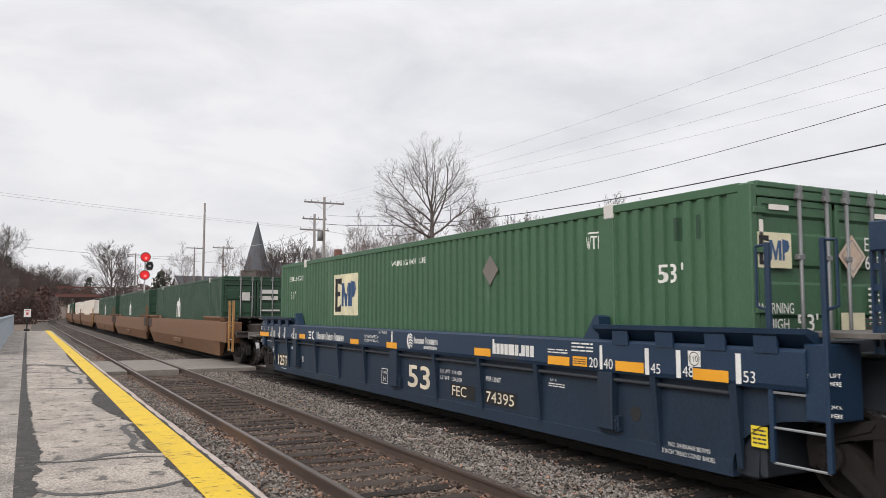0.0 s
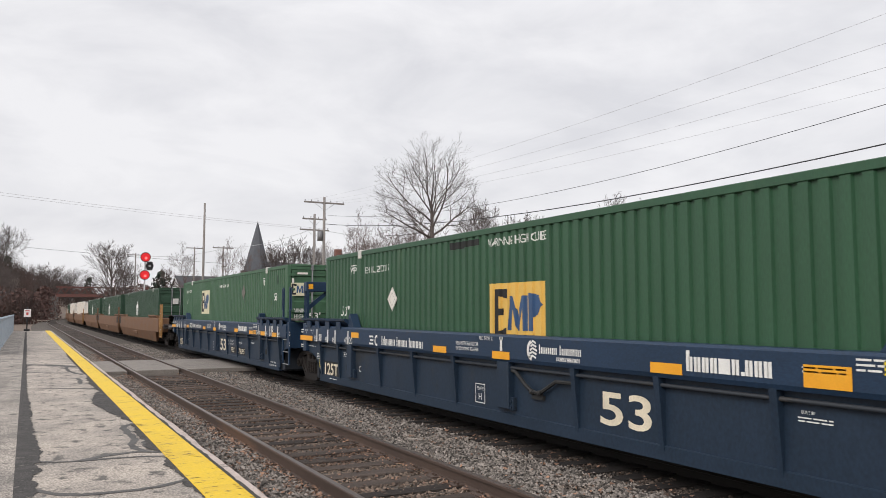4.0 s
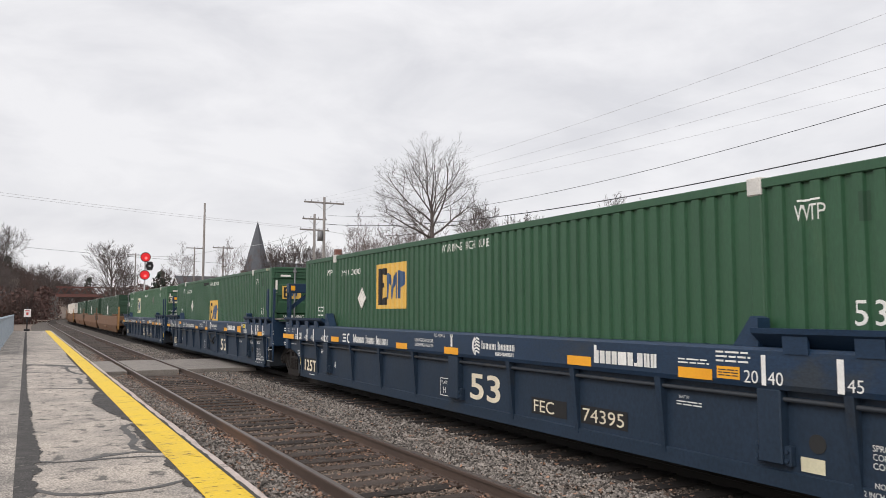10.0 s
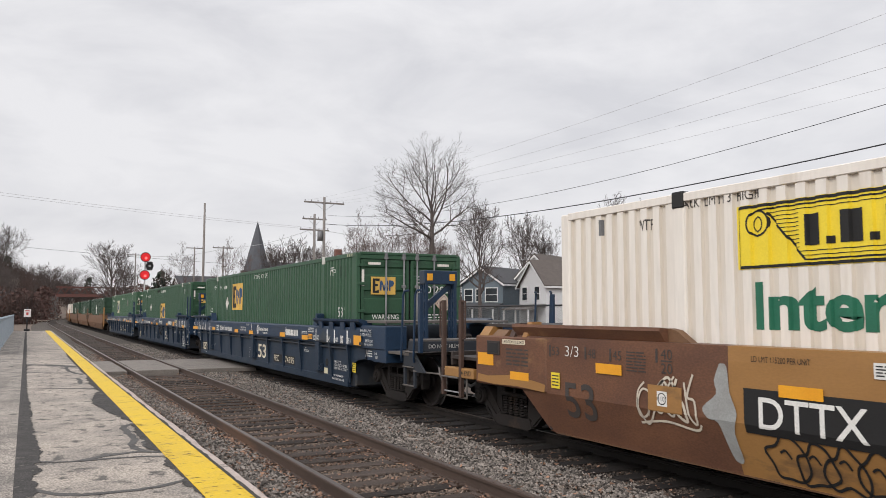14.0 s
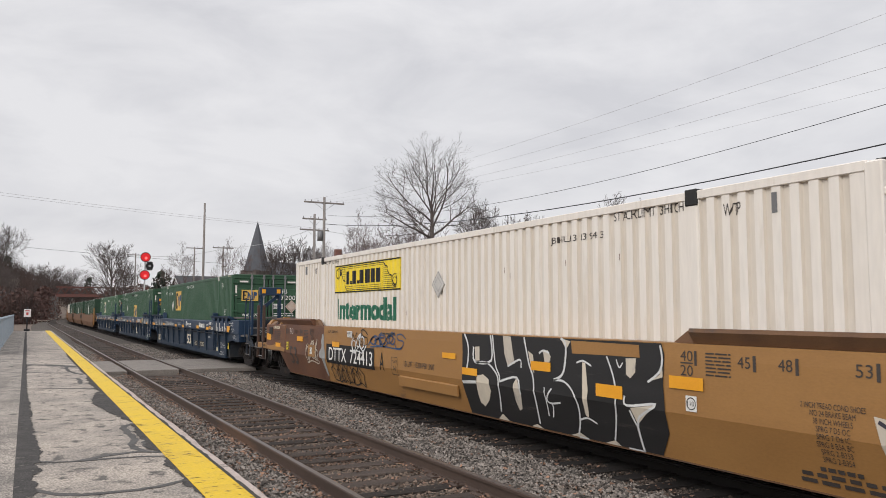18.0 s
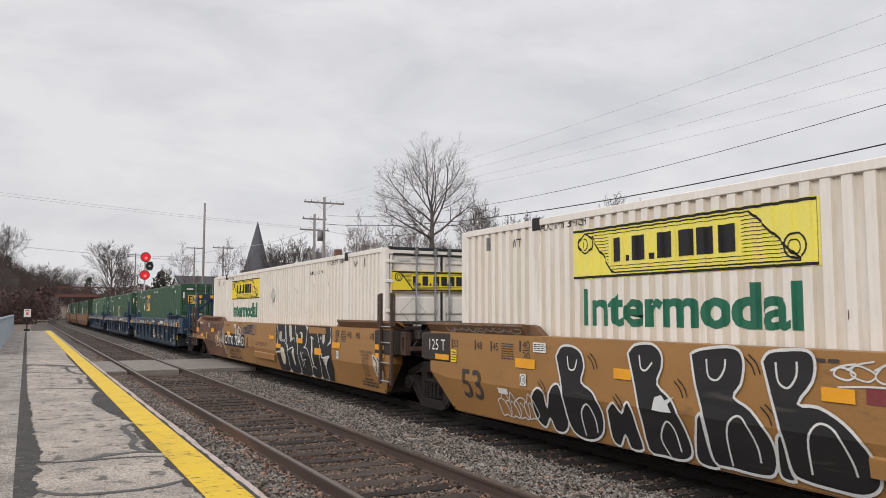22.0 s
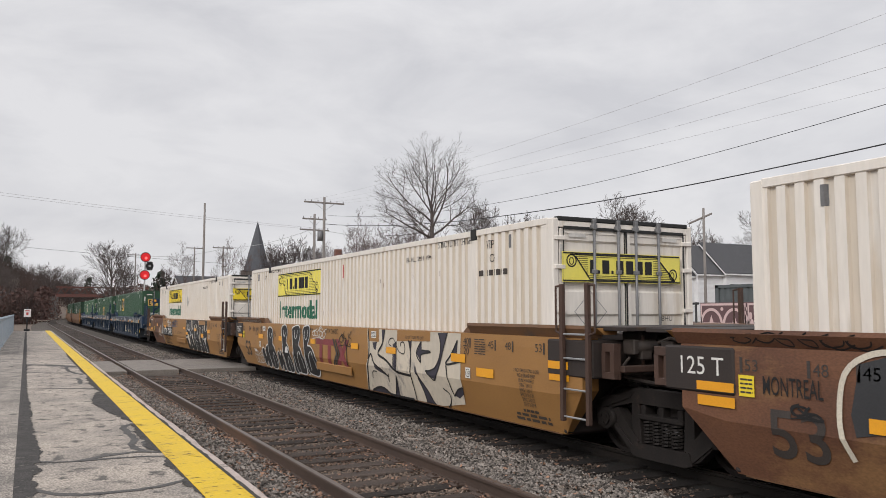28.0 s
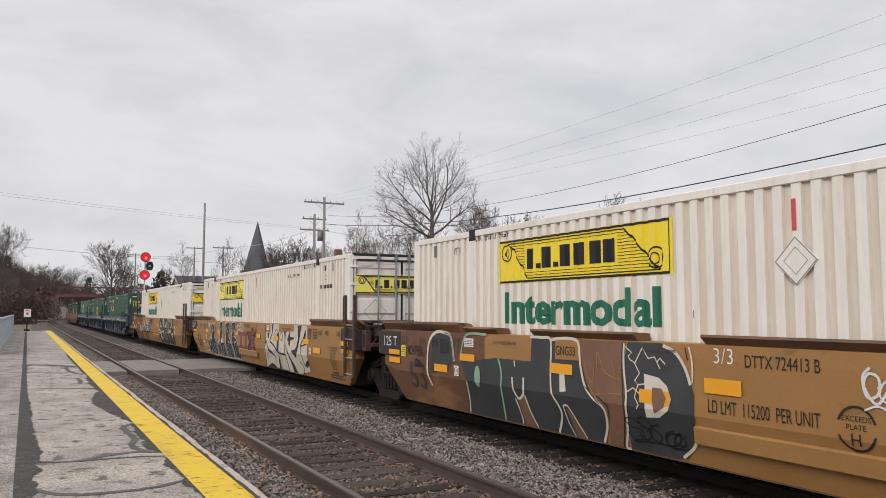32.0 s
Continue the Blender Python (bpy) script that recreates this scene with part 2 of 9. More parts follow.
    "wood_far": islands(surface("bare_woodland", (0.105, 0.072, 0.062), 0.95, second=(0.066, 0.047, 0.042), scale=.12, fine=4, grain=.2, bump=0.2), .35),
    "oak_leaf": islands(surface("rusty_clinging_foliage", (0.095, 0.046, 0.036), 0.85, second=(0.06, 0.032, 0.027), scale=.5, bump=0.1), .4),
    "evergreen": islands(surface("dark_needle_foliage", (0.035, 0.05, 0.035), 0.85, bump=0.2), .4),
    "pole": surface("weathered_pole_timber", (0.25, 0.225, 0.21), 0.9, second=(0.17, 0.155, 0.145), stretch=(3, 3, .3), fine=30, grain=.2, bump=0.3),
    "wire": surface("black_cable", (0.03, 0.03, 0.032), 0.6, bump=0),
    "wire_grey": surface("weathered_grey_cable", (0.55, 0.55, 0.56), 0.6, bump=0),
    "signal": surface("black_signal_paint", (0.018, 0.018, 0.02), 0.5, bump=0.05),
    "silver": surface("aluminium_mast_paint", (0.5, 0.5, 0.5), 0.45, metal=0.4, bump=0.05),
    "roof": surface("charcoal_roof_shingle", (0.075, 0.075, 0.08), 0.9, second=(0.055, 0.055, 0.06), scale=2, fine=25, grain=.25, bump=0.4),
    "roof_brown": surface("brown_roof_shingle", (0.12, 0.10, 0.09), 0.9, scale=2, fine=25, grain=.25, bump=0.4),
    "slate": surface("dark_slate_shingle", (0.092, 0.096, 0.108), 0.8, second=(0.07, 0.073, 0.083), scale=3, fine=12, grain=.2, bump=0.3),
    "siding": surface("white_clapboard_paint", (0.74, 0.74, 0.75), 0.6, second=(0.68, 0.68, 0.69), bump=0.05, grain=.05),
    "siding_blue": surface("blue_grey_clapboard_paint", (0.16, 0.20, 0.235), 0.65, bump=0.05, grain=.06),
    "trim_beige": surface("beige_clapboard_paint", (0.60, 0.55, 0.47), 0.6, second=(0.55, 0.50, 0.42), bump=0.05, grain=.05),
    "trim": surface("white_trim_paint", (0.80, 0.80, 0.80), 0.5, bump=0.03, grain=.04),
    "storage": surface("faded_blue_grey_container", (0.27, 0.345, 0.36), 0.55, second=(0.23, 0.30, 0.315), stretch=(1, 1, .3), bump=0.06),
    "storage_dark": surface("dark_grey_bin_paint", (0.105, 0.12, 0.125), 0.6, second=(0.08, 0.09, 0.095), bump=0.06),
    "mural_ground": surface("maroon_mural_paint", (0.15, 0.085, 0.09), 0.6, second=(0.12, 0.07, 0.075), bump=0.05),
    "mural_grey": surface("charcoal_mural_paint", (0.085, 0.085, 0.09), 0.6, bump=0.05),
    "mural_pink": surface("pale_pink_mural_paint", (0.66, 0.50, 0.49), 0.6, second=(0.58, 0.43, 0.43), bump=0.04),
    "mural_rose": surface("rose_mural_paint", (0.50, 0.27, 0.29), 0.6, bump=0.04),
    "mural_white": surface("off_white_mural_paint", (0.70, 0.66, 0.65), 0.6, bump=0.04),
    "bridge": surface("rust_red_girder_paint", (0.14, 0.055, 0.045), 0.75, third=(0.07, 0.05, 0.045), third_at=.55),
    "abut": surface("sooty_stone_masonry", (0.12, 0.105, 0.095), 0.9, second=(0.08, .07, .065), fine=8, grain=.3, bump=0.5),
    "fence_blue": surface("pale_blue_fence_paint", (0.36, 0.41, 0.47), 0.5, second=(0.31, 0.36, 0.41), bump=0.05),
    "sign_white": surface("white_sign_sheet", (0.80, 0.76, 0.76), 0.5, bump=0.02),
    "sign_red": surface("red_sign_ink", (0.55, 0.08, 0.07), 0.5, bump=0.0),
    "brick": surface("red_brick_chimney", (0.20, 0.09, 0.07), 0.85, fine=14, grain=.25, bump=.3),
}

M["green_faded"] = surface("faded_green_container_paint", (0.046, 0.112, 0.058), 0.55, second=(0.036, 0.092, 0.047), third=(0.075, 0.14, 0.085), third_at=0.60, stretch=(1, 1, .25), bump=0.05)
M["spray_charcoal"] = surface("charcoal_spray_paint", (0.047, 0.049, 0.053), 0.6, second=(0.030, 0.031, 0.034), scale=2, bump=0.0)
M["placard_dull"] = surface("dull_grey_placard_metal", (0.19, 0.165, 0.145), 0.6, second=(0.13, 0.115, 0.10), bump=0.05)
M["placard_brown"] = surface("rust_stained_placard_metal", (0.42, 0.29, 0.21), 0.6, second=(0.55, 0.47, 0.40), scale=7, bump=0.05)
# grimy rail whose colour also holds the shade of the cars above
M["rail_oily_shaded"] = surface("grimy_shaded_rail_steel", (0.020, 0.015, 0.012), 0.7, second=(0.011, 0.009, 0.008), stretch=(1, .15, 1), spec=.3)
M["stone_dark"] = islands(surface("darker_crushed_stone", (0.062, 0.047, 0.038), 0.92, second=(0.026, 0.020, 0.017), scale=2, fine=50, grain=.25, bump=0.3, spec=.3), 0.9)
M["gear_steel"] = surface("grimy_brake_gear", (0.060, 0.046, 0.039), 0.65, second=(0.030, 0.024, 0.021), scale=8, spec=.4, bump=.1)
M["post_rust"] = surface("rust_brown_ladder_steel", (0.075, 0.040, 0.028), 0.7, second=(0.045, 0.026, 0.020), third=(0.16, .09, .05), third_at=.62, bump=.1)

M["glass"] = bpy.data.materials.new("window_glass")
M["glass"].use_nodes = True
_g = M["glass"].node_tree.nodes["Principled BSDF"]
_g.inputs["Base Color"].default_value, _g.inputs["Roughness"].default_value = (0.03, 0.035, 0.04, 1), 0.08

M["red_lamp"] = bpy.data.materials.new("lit_red_signal_lens")
M["red_lamp"].use_nodes = True
_r = M["red_lamp"].node_tree.nodes["Principled BSDF"]
_r.inputs["Base Color"].default_value = (0.5, 0.01, 0.01, 1)
_r.inputs["Emission Color"].default_value, _r.inputs["Emission Strength"].default_value = (1.0, 0.012, 0.03, 1), 0.30
M["red_core"] = bpy.data.materials.new("bright_red_signal_lamp")
M["red_core"].use_nodes = True
_r = M["red_core"].node_tree.nodes["Principled BSDF"]
_r.inputs["Base Color"].default_value = (0.6, 0.1, 0.1, 1)
_r.inputs["Emission Color"].default_value, _r.inputs["Emission Strength"].default_value = (1.0, 0.16, 0.14, 1), 1.3

# ---------- mesh helpers ----------
def box(bm, x0, x1, y0, y1, z0, z1, bevel=0.0):
    v = [bm.verts.new(c) for c in ((x0, y0, z0), (x1, y0, z0), (x1, y1, z0), (x0, y1, z0), (x0, y0, z1), (x1, y0, z1), (x1, y1, z1), (x0, y1, z1))]
    f = [bm.faces.new([v[i] for i in q]) for q in ((0, 3, 2, 1), (4, 5, 6, 7), (0, 1, 5, 4), (1, 2, 6, 5), (2, 3, 7, 6), (3, 0, 4, 7))]
    if bevel:
        edges = {e for a in f for e in a.edges}
        bmesh.ops.bevel(bm, geom=list(edges), offset=bevel, segments=1, affect="EDGES")
    return v


def prism(bm, outline, a0, a1, axis="y"):
    """A closed outline drawn out along an axis. For y the outline is (x, z), for x (y, z), for z (x, y)."""
    put = {"y": lambda p, a: (p[0], a, p[1]), "x": lambda p, a: (a, p[0], p[1]), "z": lambda p, a: (p[0], p[1], a)}[axis]
    lo, hi = [bm.verts.new(put(p, a0)) for p in outline], [bm.verts.new(put(p, a1)) for p in outline]
    n = len(outline)
    fs = [bm.faces.new(lo), bm.faces.new(hi[::-1])]
    fs += [bm.faces.new((lo[(i + 1) % n], lo[i], hi[i], hi[(i + 1) % n])) for i in range(n)]
    bmesh.ops.recalc_face_normals(bm, faces=fs)


def rod(bm, p, q, r, r2=None, n=8, caps=True):
    p, q = Vector(p), Vector(q)
    d = (q - p).normalized()
    s = d.orthogonal().normalized()
    t = d.cross(s)
    r2 = r if r2 is None else r2
    a = [bm.verts.new(p + (s * math.cos(k * math.tau / n) + t * math.sin(k * math.tau / n)) * r) for k in range(n)]
    b = [bm.verts.new(q + (s * math.cos(k * math.tau / n) + t * math.sin(k * math.tau / n)) * r2) for k in range(n)]
    for k in range(n):
        f = bm.faces.new((a[k], a[(k + 1) % n], b[(k + 1) % n], b[k]))
        f.smooth = n > 6
    if caps:
        bm.faces.new(a[::-1]), bm.faces.new(b)


def bar(bm, points, r, n=6):
    for p, q in zip(points, points[1:]):
        rod(bm, p, q, r, n=n)


def flat(bm, corners):
    bm.faces.new([bm.verts.new(c) for c in corners])


def made(bm, name):
    me = bpy.data.meshes.new(name)
    bm.to_mesh(me)
    bm.free()
    return me


def part(name, bm, material, parent, label=""):
    """Links a bmesh (or a ready mesh) as one mesh object under a thing or a part."""
    me = bm if isinstance(bm, bpy.types.Mesh) else made(bm, name)
    if not me.materials:
        me.materials.append(material)
    ob = new(name, me)
    ob.parent = parent
    if label:
        ob["label"] = label
    return ob


def thing(name, label, category, group="", m=None, kind=""):
    ob = new(name)
    ob.empty_display_size = 0.2
    if m is not None:
        ob.matrix_basis = m
    return tagged(ob, label, category, group, kind)


def solo(name, bm, material, label, category, kind="", group="", m=None):
    ob = new(name, bm if isinstance(bm, bpy.types.Mesh) else made(bm, name))
    if not ob.data.materials:
        ob.data.materials.append(material)
    if m is not None:
        ob.matrix_basis = m
    return tagged(ob, label, category, group, kind)


LETTERS = {}


def lettering(text, height, width=None, fat=0.0):
    """Vertices (u, v) and faces of a line of text that starts at u = 0; fitted to a width where one is given."""
    key = (text, fat)
    if key not in LETTERS:
        cu = bpy.data.curves.new("lettering", "FONT")
        cu.body, cu.size, cu.offset, cu.resolution_u = text, 1.0, fat, 4
        ob = bpy.data.objects.new("lettering", cu)
        me = bpy.data.meshes.new_from_object(ob)
        v = np.array([p.co[:2] for p in me.vertices])
        LETTERS[key] = (v - v.min(0), [tuple(p.vertices) for p in me.polygons])
        bpy.data.objects.remove(ob)
        bpy.data.meshes.remove(me)
    v, faces = LETTERS[key]
    size = v.max(0)
    k = height / size[1]
    ku = width / size[0] if width else k
    return v * (ku, k), faces


def on_side(bm, verts, faces, y, z, x, depth=None, cuts=()):
    """Lay (u, v) shapes on a side that faces -x, reading towards -y, from (y, z). depth(y): the relief that they follow, cut at cuts."""
    t = bmesh.new()
    vs = [t.verts.new((0, y - u, z + v)) for u, v in verts]
    for f in faces:
        try:
            t.faces.new([vs[i] for i in f])
        except ValueError:
            pass
    if depth:
        lo, hi = min(v.co.y for v in vs), max(v.co.y for v in vs)
        for c in cuts:
            if lo < c < hi:
                bmesh.ops.bisect_plane(t, geom=t.verts[:] + t.edges[:] + t.faces[:], plane_co=(0, c, 0), plane_no=(0, 1, 0), dist=1e-5)
    for v in t.verts:
        v.co.x = x + (depth(v.co.y) if depth else 0.0)
    me = made(t, "laid")
    bm.from_mesh(me)
    bpy.data.meshes.remove(me)


def on_end(bm, verts, faces, x, z, y):
    """Lay (u, v) shapes on an end that faces -y, reading towards +x, from (x, z)."""
    vs = [bm.verts.new((x + u, y, z + v)) for u, v in verts]
    for f in faces:
        try:
            bm.faces.new([vs[i] for i in f])
        except ValueError:
            pass


def rect(w, h, u=0.0, v=0.0):
    return [(u, v), (u + w, v), (u + w, v + h), (u, v + h)], [(0, 1, 2, 3)]


def poly(points):
    return list(points), [tuple(range(len(points)))]


def stroke(points, w, closed=False):
    """A painted line of width w along (u, v) points, in quads."""
    pts = [Vector(p) for p in points]
    n = len(pts)
    vs, fs = [], []
    for i, p in enumerate(pts):
        a = pts[i - 1] if (i or closed) else p
        b = pts[(i + 1) % n] if (i < n - 1 or closed) else p
        d = (b - a).normalized()
        nrm = Vector((-d.y, d.x)) * w / 2
        vs += [tuple(p + nrm), tuple(p - nrm)]
    for i in range(n if closed else n - 1):
        j = (i + 1) % n
        fs.append((2 * i, 2 * i + 1, 2 * j + 1, 2 * j))
    return vs, fs


def ring_points(cx, cy, rx, ry, n=24, a0=0.0, a1=math.tau):
    return [(cx + rx * math.cos(a0 + (a1 - a0) * k / n), cy + ry * math.sin(a0 + (a1 - a0) * k / n)) for k in range(n + (1 if a1 - a0 < math.tau - 1e-6 else 0))]


# ---------- the line of the railway ----------
BEND, RADIUS = 130.0, 960.0
NEAR_X, FAR_X = 3.65, 7.60


def along(s, x=0.0):
    """A pose on the line, s metres past the camera, x metres to the side of the camera's parallel; y points along the rails."""
    if s <= BEND:
        return pose(x, s, 0)
    a = (s - BEND) / RADIUS
    return pose(RADIUS * (1 - math.cos(a)), BEND + RADIUS * math.sin(a), 0, 0, 0, -math.degrees(a)) @ pose(x, 0, 0)


SPEEDS = (4.07, 3.888, 3.702, 3.534, 3.411, 3.293, 3.164, 3.046, 2.932, 2.773, 2.563, 2.416, 2.32, 2.23, 2.104, 1.91, 1.684)


def gone(t):
    """Metres that the slowing train has rolled by t seconds; its speed is given every two seconds."""
    s, i = 0.0, 0
    while t > 2 * (i + 1) and i < len(SPEEDS) - 2:
        s += SPEEDS[i] + SPEEDS[i + 1]
        i += 1
    d = t - 2 * i
    return s + SPEEDS[i] * d + (SPEEDS[i + 1] - SPEEDS[i]) * d * d / 4


ROLLING = []        # (thing, its place on the train)
TURNING = []        # wheelsets

# ---------- ground, ballast and tracks ----------
rng = np.random.default_rng(7)


def height(x, y):
    """The lie of the land: level along the railway, a low wooded hill beyond it."""
    h = -0.55
    h += 27.0 * math.exp(-((x + 35) / 50) ** 2 - ((y - 430) / 110) ** 2)
    h += 1.1 / (1 + math.exp(-(x - 24) / 2.5)) * math.exp(-max(0, y - 120) / 100)
    return h


bm = bmesh.new()
gx = [-1500, -700, -400, -250, -160, -110, -80, -60, -45, -30, -18, -10, -4, -1, 2, 6, 10, 13, 16, 20, 23, 26, 30, 36, 45, 60, 80, 110, 150, 220, 320, 500, 900, 1500]
gy = [-400, -150, -60, -20, 0, 15, 30, 45, 60, 80, 100, 130, 160, 200, 240, 280, 310, 340, 370, 400, 430, 460, 490, 530, 600, 750, 1000, 1600, 2600]
grid = [[bm.verts.new((x, y, height(x, y))) for x in gx] for y in gy]
for j in range(len(gy) - 1):
    for i in range(len(gx) - 1):
        bm.faces.new((grid[j][i], grid[j][i + 1], grid[j + 1][i + 1], grid[j + 1][i])).smooth = True
solo("ground", bm, M["earth"], "leaf-littered brown earth reaching the wooded hills", "ground", "structure")


def swept(bm, outline, s0, s1, x, step=6.0):
    """An outline (x, z) drawn along the line."""
    cuts = [s0]
    while cuts[-1] < s1:
        cuts.append(min(s1, cuts[-1] + (step if cuts[-1] >= BEND - step else max(step, BEND - s0))))
    prev = None
    for s in cuts:
        m = along(s, x)
        row = [bm.verts.new(m @ Vector((p[0], 0, p[1]))) for p in outline]
        if prev:
            for i in range(len(row) - 1):
                bm.faces.new((prev[i], prev[i + 1], row[i + 1], row[i]))
        prev = row


bm = bmesh.new()
swept(bm, [(-7.6, -0.75), (-6.2, -0.30), (-5.5, -0.14), (-4.88, -0.135), (-4.68, -0.174), (-3.22, -0.174), (-3.0, -0.135), (-2.3, -0.13), (-1.55, -0.14), (-1.25, -0.155), (-0.4, -0.165), (0, -0.165), (1.4, -0.165), (2.2, -0.25), (4.0, -0.8)], -40, 420, FAR_X)
bmesh.ops.recalc_face_normals(bm, faces=bm.faces)
solo("ballast_bed", bm, M["ballast"], "grey crushed-stone ballast bed under two tracks", "ballast", "structure")

# dark sheet under and beyond the train: oily stone with undercar shade painted in
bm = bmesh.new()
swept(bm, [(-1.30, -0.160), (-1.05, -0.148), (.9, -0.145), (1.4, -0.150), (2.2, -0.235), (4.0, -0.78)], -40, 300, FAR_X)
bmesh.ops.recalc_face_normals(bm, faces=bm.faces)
solo("oily_ballast", bm, M["oily"], "oily ballast under and beyond the train, with the train's shade in its colour", "ballast", "structure")

RAIL = [(-0.07, -0.17), (-0.065, -0.155), (-0.012, -0.135), (-0.010, -0.045), (-0.036, -0.035), (-0.036, -0.006), (-0.028, 0.0)]
RAIL = RAIL + [(-x, z) for x, z in RAIL[::-1]]


def track(x, name, label, steel="rail", head="rail_top"):
    t = thing(name, label, "railway track", kind="structure")
    for side in (-1, 1):
        bm = bmesh.new()
        swept(bm, RAIL, -40, 420, x + side * 0.753)
        bmesh.ops.recalc_face_normals(bm, faces=bm.faces)
        r = part("rail", bm, M[steel], t)
        bm = bmesh.new()
        swept(bm, [(-0.030, 0.0025), (-0.026, 0.004), (0.026, 0.004), (0.030, 0.0025)], -40, 420, x + side * 0.753)
        part("rail_head", bm, M[head], r, "worn shiny running surface")
    return t


near_track = track(NEAR_X, "near_track", "unused track with rusty rails on dark wooden ties")
# this track's rails carry the train's shade in their paint
far_track = track(FAR_X, "far_track", "track with rusty rails that carries the freight train", "rail_oily_shaded")

TIES = []
for k in range(3):
    bm = bmesh.new()
    box(bm, -1.30, 1.30, -0.115, 0.115, -0.32, -0.150, 0.012)
    for v in bm.verts:
        v.co += Vector((rng.uniform(-.02, .02), rng.uniform(-.008, .008), rng.uniform(-.006, .006)))
    me = made(bm, "tie")
    me.materials.append(M["tie"])
    TIES.append(me)
s, i = 0.5, 0
bm = bmesh.new()
while s < 300:
    m = along(s, NEAR_X) @ pose(rng.uniform(-.04, .04), 0, 0, 0, 0, rng.uniform(-1, 1))
    if 25.4 < s < 31.2:
        pass
    elif i < 250:
        o = part("tie", TIES[i % 3], M["tie"], near_track)
        o.matrix_basis = m
    else:
        flat(bm, [m @ Vector((a, b, -0.15)) for a, b in ((-1.3, -.11), (1.3, -.11), (1.3, .11), (-1.3, .11))])
    s += 0.52
    i += 1
tagged(part("far_ties", bm, M["tie"], near_track), kind="stuff")
bm = bmesh.new()
s = -12.19
while s < 150:
    if not 25.4 < s < 31.2:
        m = along(s, FAR_X) @ pose(rng.uniform(-.08, .08), 0, 0, 0, 0, rng.uniform(-2, 2))
        t = box(bm, -1.64, 1.64, -0.112, 0.112, -0.32, -0.122)
        for v in t:
            v.co = m @ v.co
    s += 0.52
tagged(part("ties", bm, M["tie_oily_shaded"], far_track, "dark wooden tie ends in the stone"), kind="stuff")

# tie plates and spikes on the near track
bm = bmesh.new()
s = 3.6
while s < 60:
    if not 25.4 < s < 31.2:
        for side in (-1, 1):
            x = NEAR_X + side * 0.753
            box(bm, x - .17, x + .17, s - .088, s + .088, -0.152, -0.138)
            for dx in (-.095, .095):
                box(bm, x + dx - .013, x + dx + .013, s - .05, s - .02, -0.15, -0.115)
                box(bm, x + dx - .013, x + dx + .013, s + .02, s + .05, -0.15, -0.115)
    s += 0.52
tagged(part("tie_plates", bm, M["rail"], near_track, "rusty tie plates and spikes"), kind="stuff")


def pebbles(name, n, area, size, material, label, category, flatness=0.75):
    """Loose stones: little lumpy octahedra strewn over an area given by a sampler."""
    base = np.array([(1, 0, 0), (-1, 0, 0), (0, 1, 0), (0, -1, 0), (0, 0, 1), (0, 0, -1)], float)
    tri = np.array([(0, 2, 4), (2, 1, 4), (1, 3, 4), (3, 0, 4), (2, 0, 5), (1, 2, 5), (3, 1, 5), (0, 3, 5)])
    p = area(n)
    n = len(p)
    s = rng.uniform(0.55, 1.2, (n, 1, 1)) * size * rng.uniform(0.6, 1.25, (n, 6, 3))
    s[:, :, 2] *= flatness
    v = base[None] * s + rng.uniform(-.25, .25, (n, 6, 3)) * size
    a = rng.uniform(0, math.tau, n)
    c, d = np.cos(a)[:, None], np.sin(a)[:, None]
    v = np.stack([v[:, :, 0] * c - v[:, :, 1] * d, v[:, :, 0] * d + v[:, :, 1] * c, v[:, :, 2]], -1) + p[:, None]
    f = tri[None] + (np.arange(n) * 6)[:, None, None]
    me = bpy.data.meshes.new(name)
    me.from_pydata(v.reshape(-1, 3).tolist(), [], f.reshape(-1, 3).tolist())
    return solo(name, me, material, label, category, "stuff")


BED_X = np.array([-7.6, -6.2, -5.5, -4.88, -4.68, -3.22, -3.0, -2.3, -1.55, -1.25, -0.4, 0, 1.4]) + FAR_X
BED_Z = np.array([-0.75, -0.30, -0.14, -0.135, -0.174, -0.174, -0.135, -0.13, -0.14, -0.155, -0.165, -0.165, -0.165])


def bed(x0, x1, y0, y1, power=2.2):
    def sample(n):
        y = y0 + (y1 - y0) * rng.random(n) ** power
        x = rng.uniform(x0, x1, n)
        on_tie = (np.abs(x - NEAR_X) < .68) & (np.abs((y - .5 + .26) % .52 - .26) < .105) & (rng.random(n) < .66)
        tie_end = (np.abs(x - FAR_X + 1.36) < .31) & (np.abs((y + 12.19 + .26) % .52 - .26) < .115) & (rng.random(n) < .96)
        by_rail = (x > FAR_X - 1.25) & (rng.random(n) < (x - FAR_X + 1.25) * 3.0)
        keep = ((y < 25.2) | (y > 31.4)) & ~on_tie & ~tie_end & ~by_rail
        x, y = x[keep], y[keep]
        return np.stack([x, y, np.interp(x, BED_X, BED_Z) + rng.uniform(-.010, .014, len(x))], -1)
    return sample


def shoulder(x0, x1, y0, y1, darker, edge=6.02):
    """The strip beside the train: lighter stones give way to darker ones towards the rail."""
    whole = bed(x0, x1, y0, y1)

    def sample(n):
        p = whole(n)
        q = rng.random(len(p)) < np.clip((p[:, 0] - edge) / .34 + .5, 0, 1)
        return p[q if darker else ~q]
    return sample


pebbles("ballast_stones", 34000, shoulder(5.7, 6.80, 3.2, 50, True), 0.026, M["stone_dark"], "darker brown crushed stones beside the train", "ballast")
pebbles("ballast_stones", 84000, shoulder(4.44, 6.50, 3.2, 50, False), 0.025, M["stone"], "loose grey crushed stones between the tracks", "ballast")
pebbles("ballast_stones", 36000, bed(1.96, 2.88, 4.5, 50, 2.0), 0.025, M["stone"], "loose grey crushed stones beside the platform", "ballast")
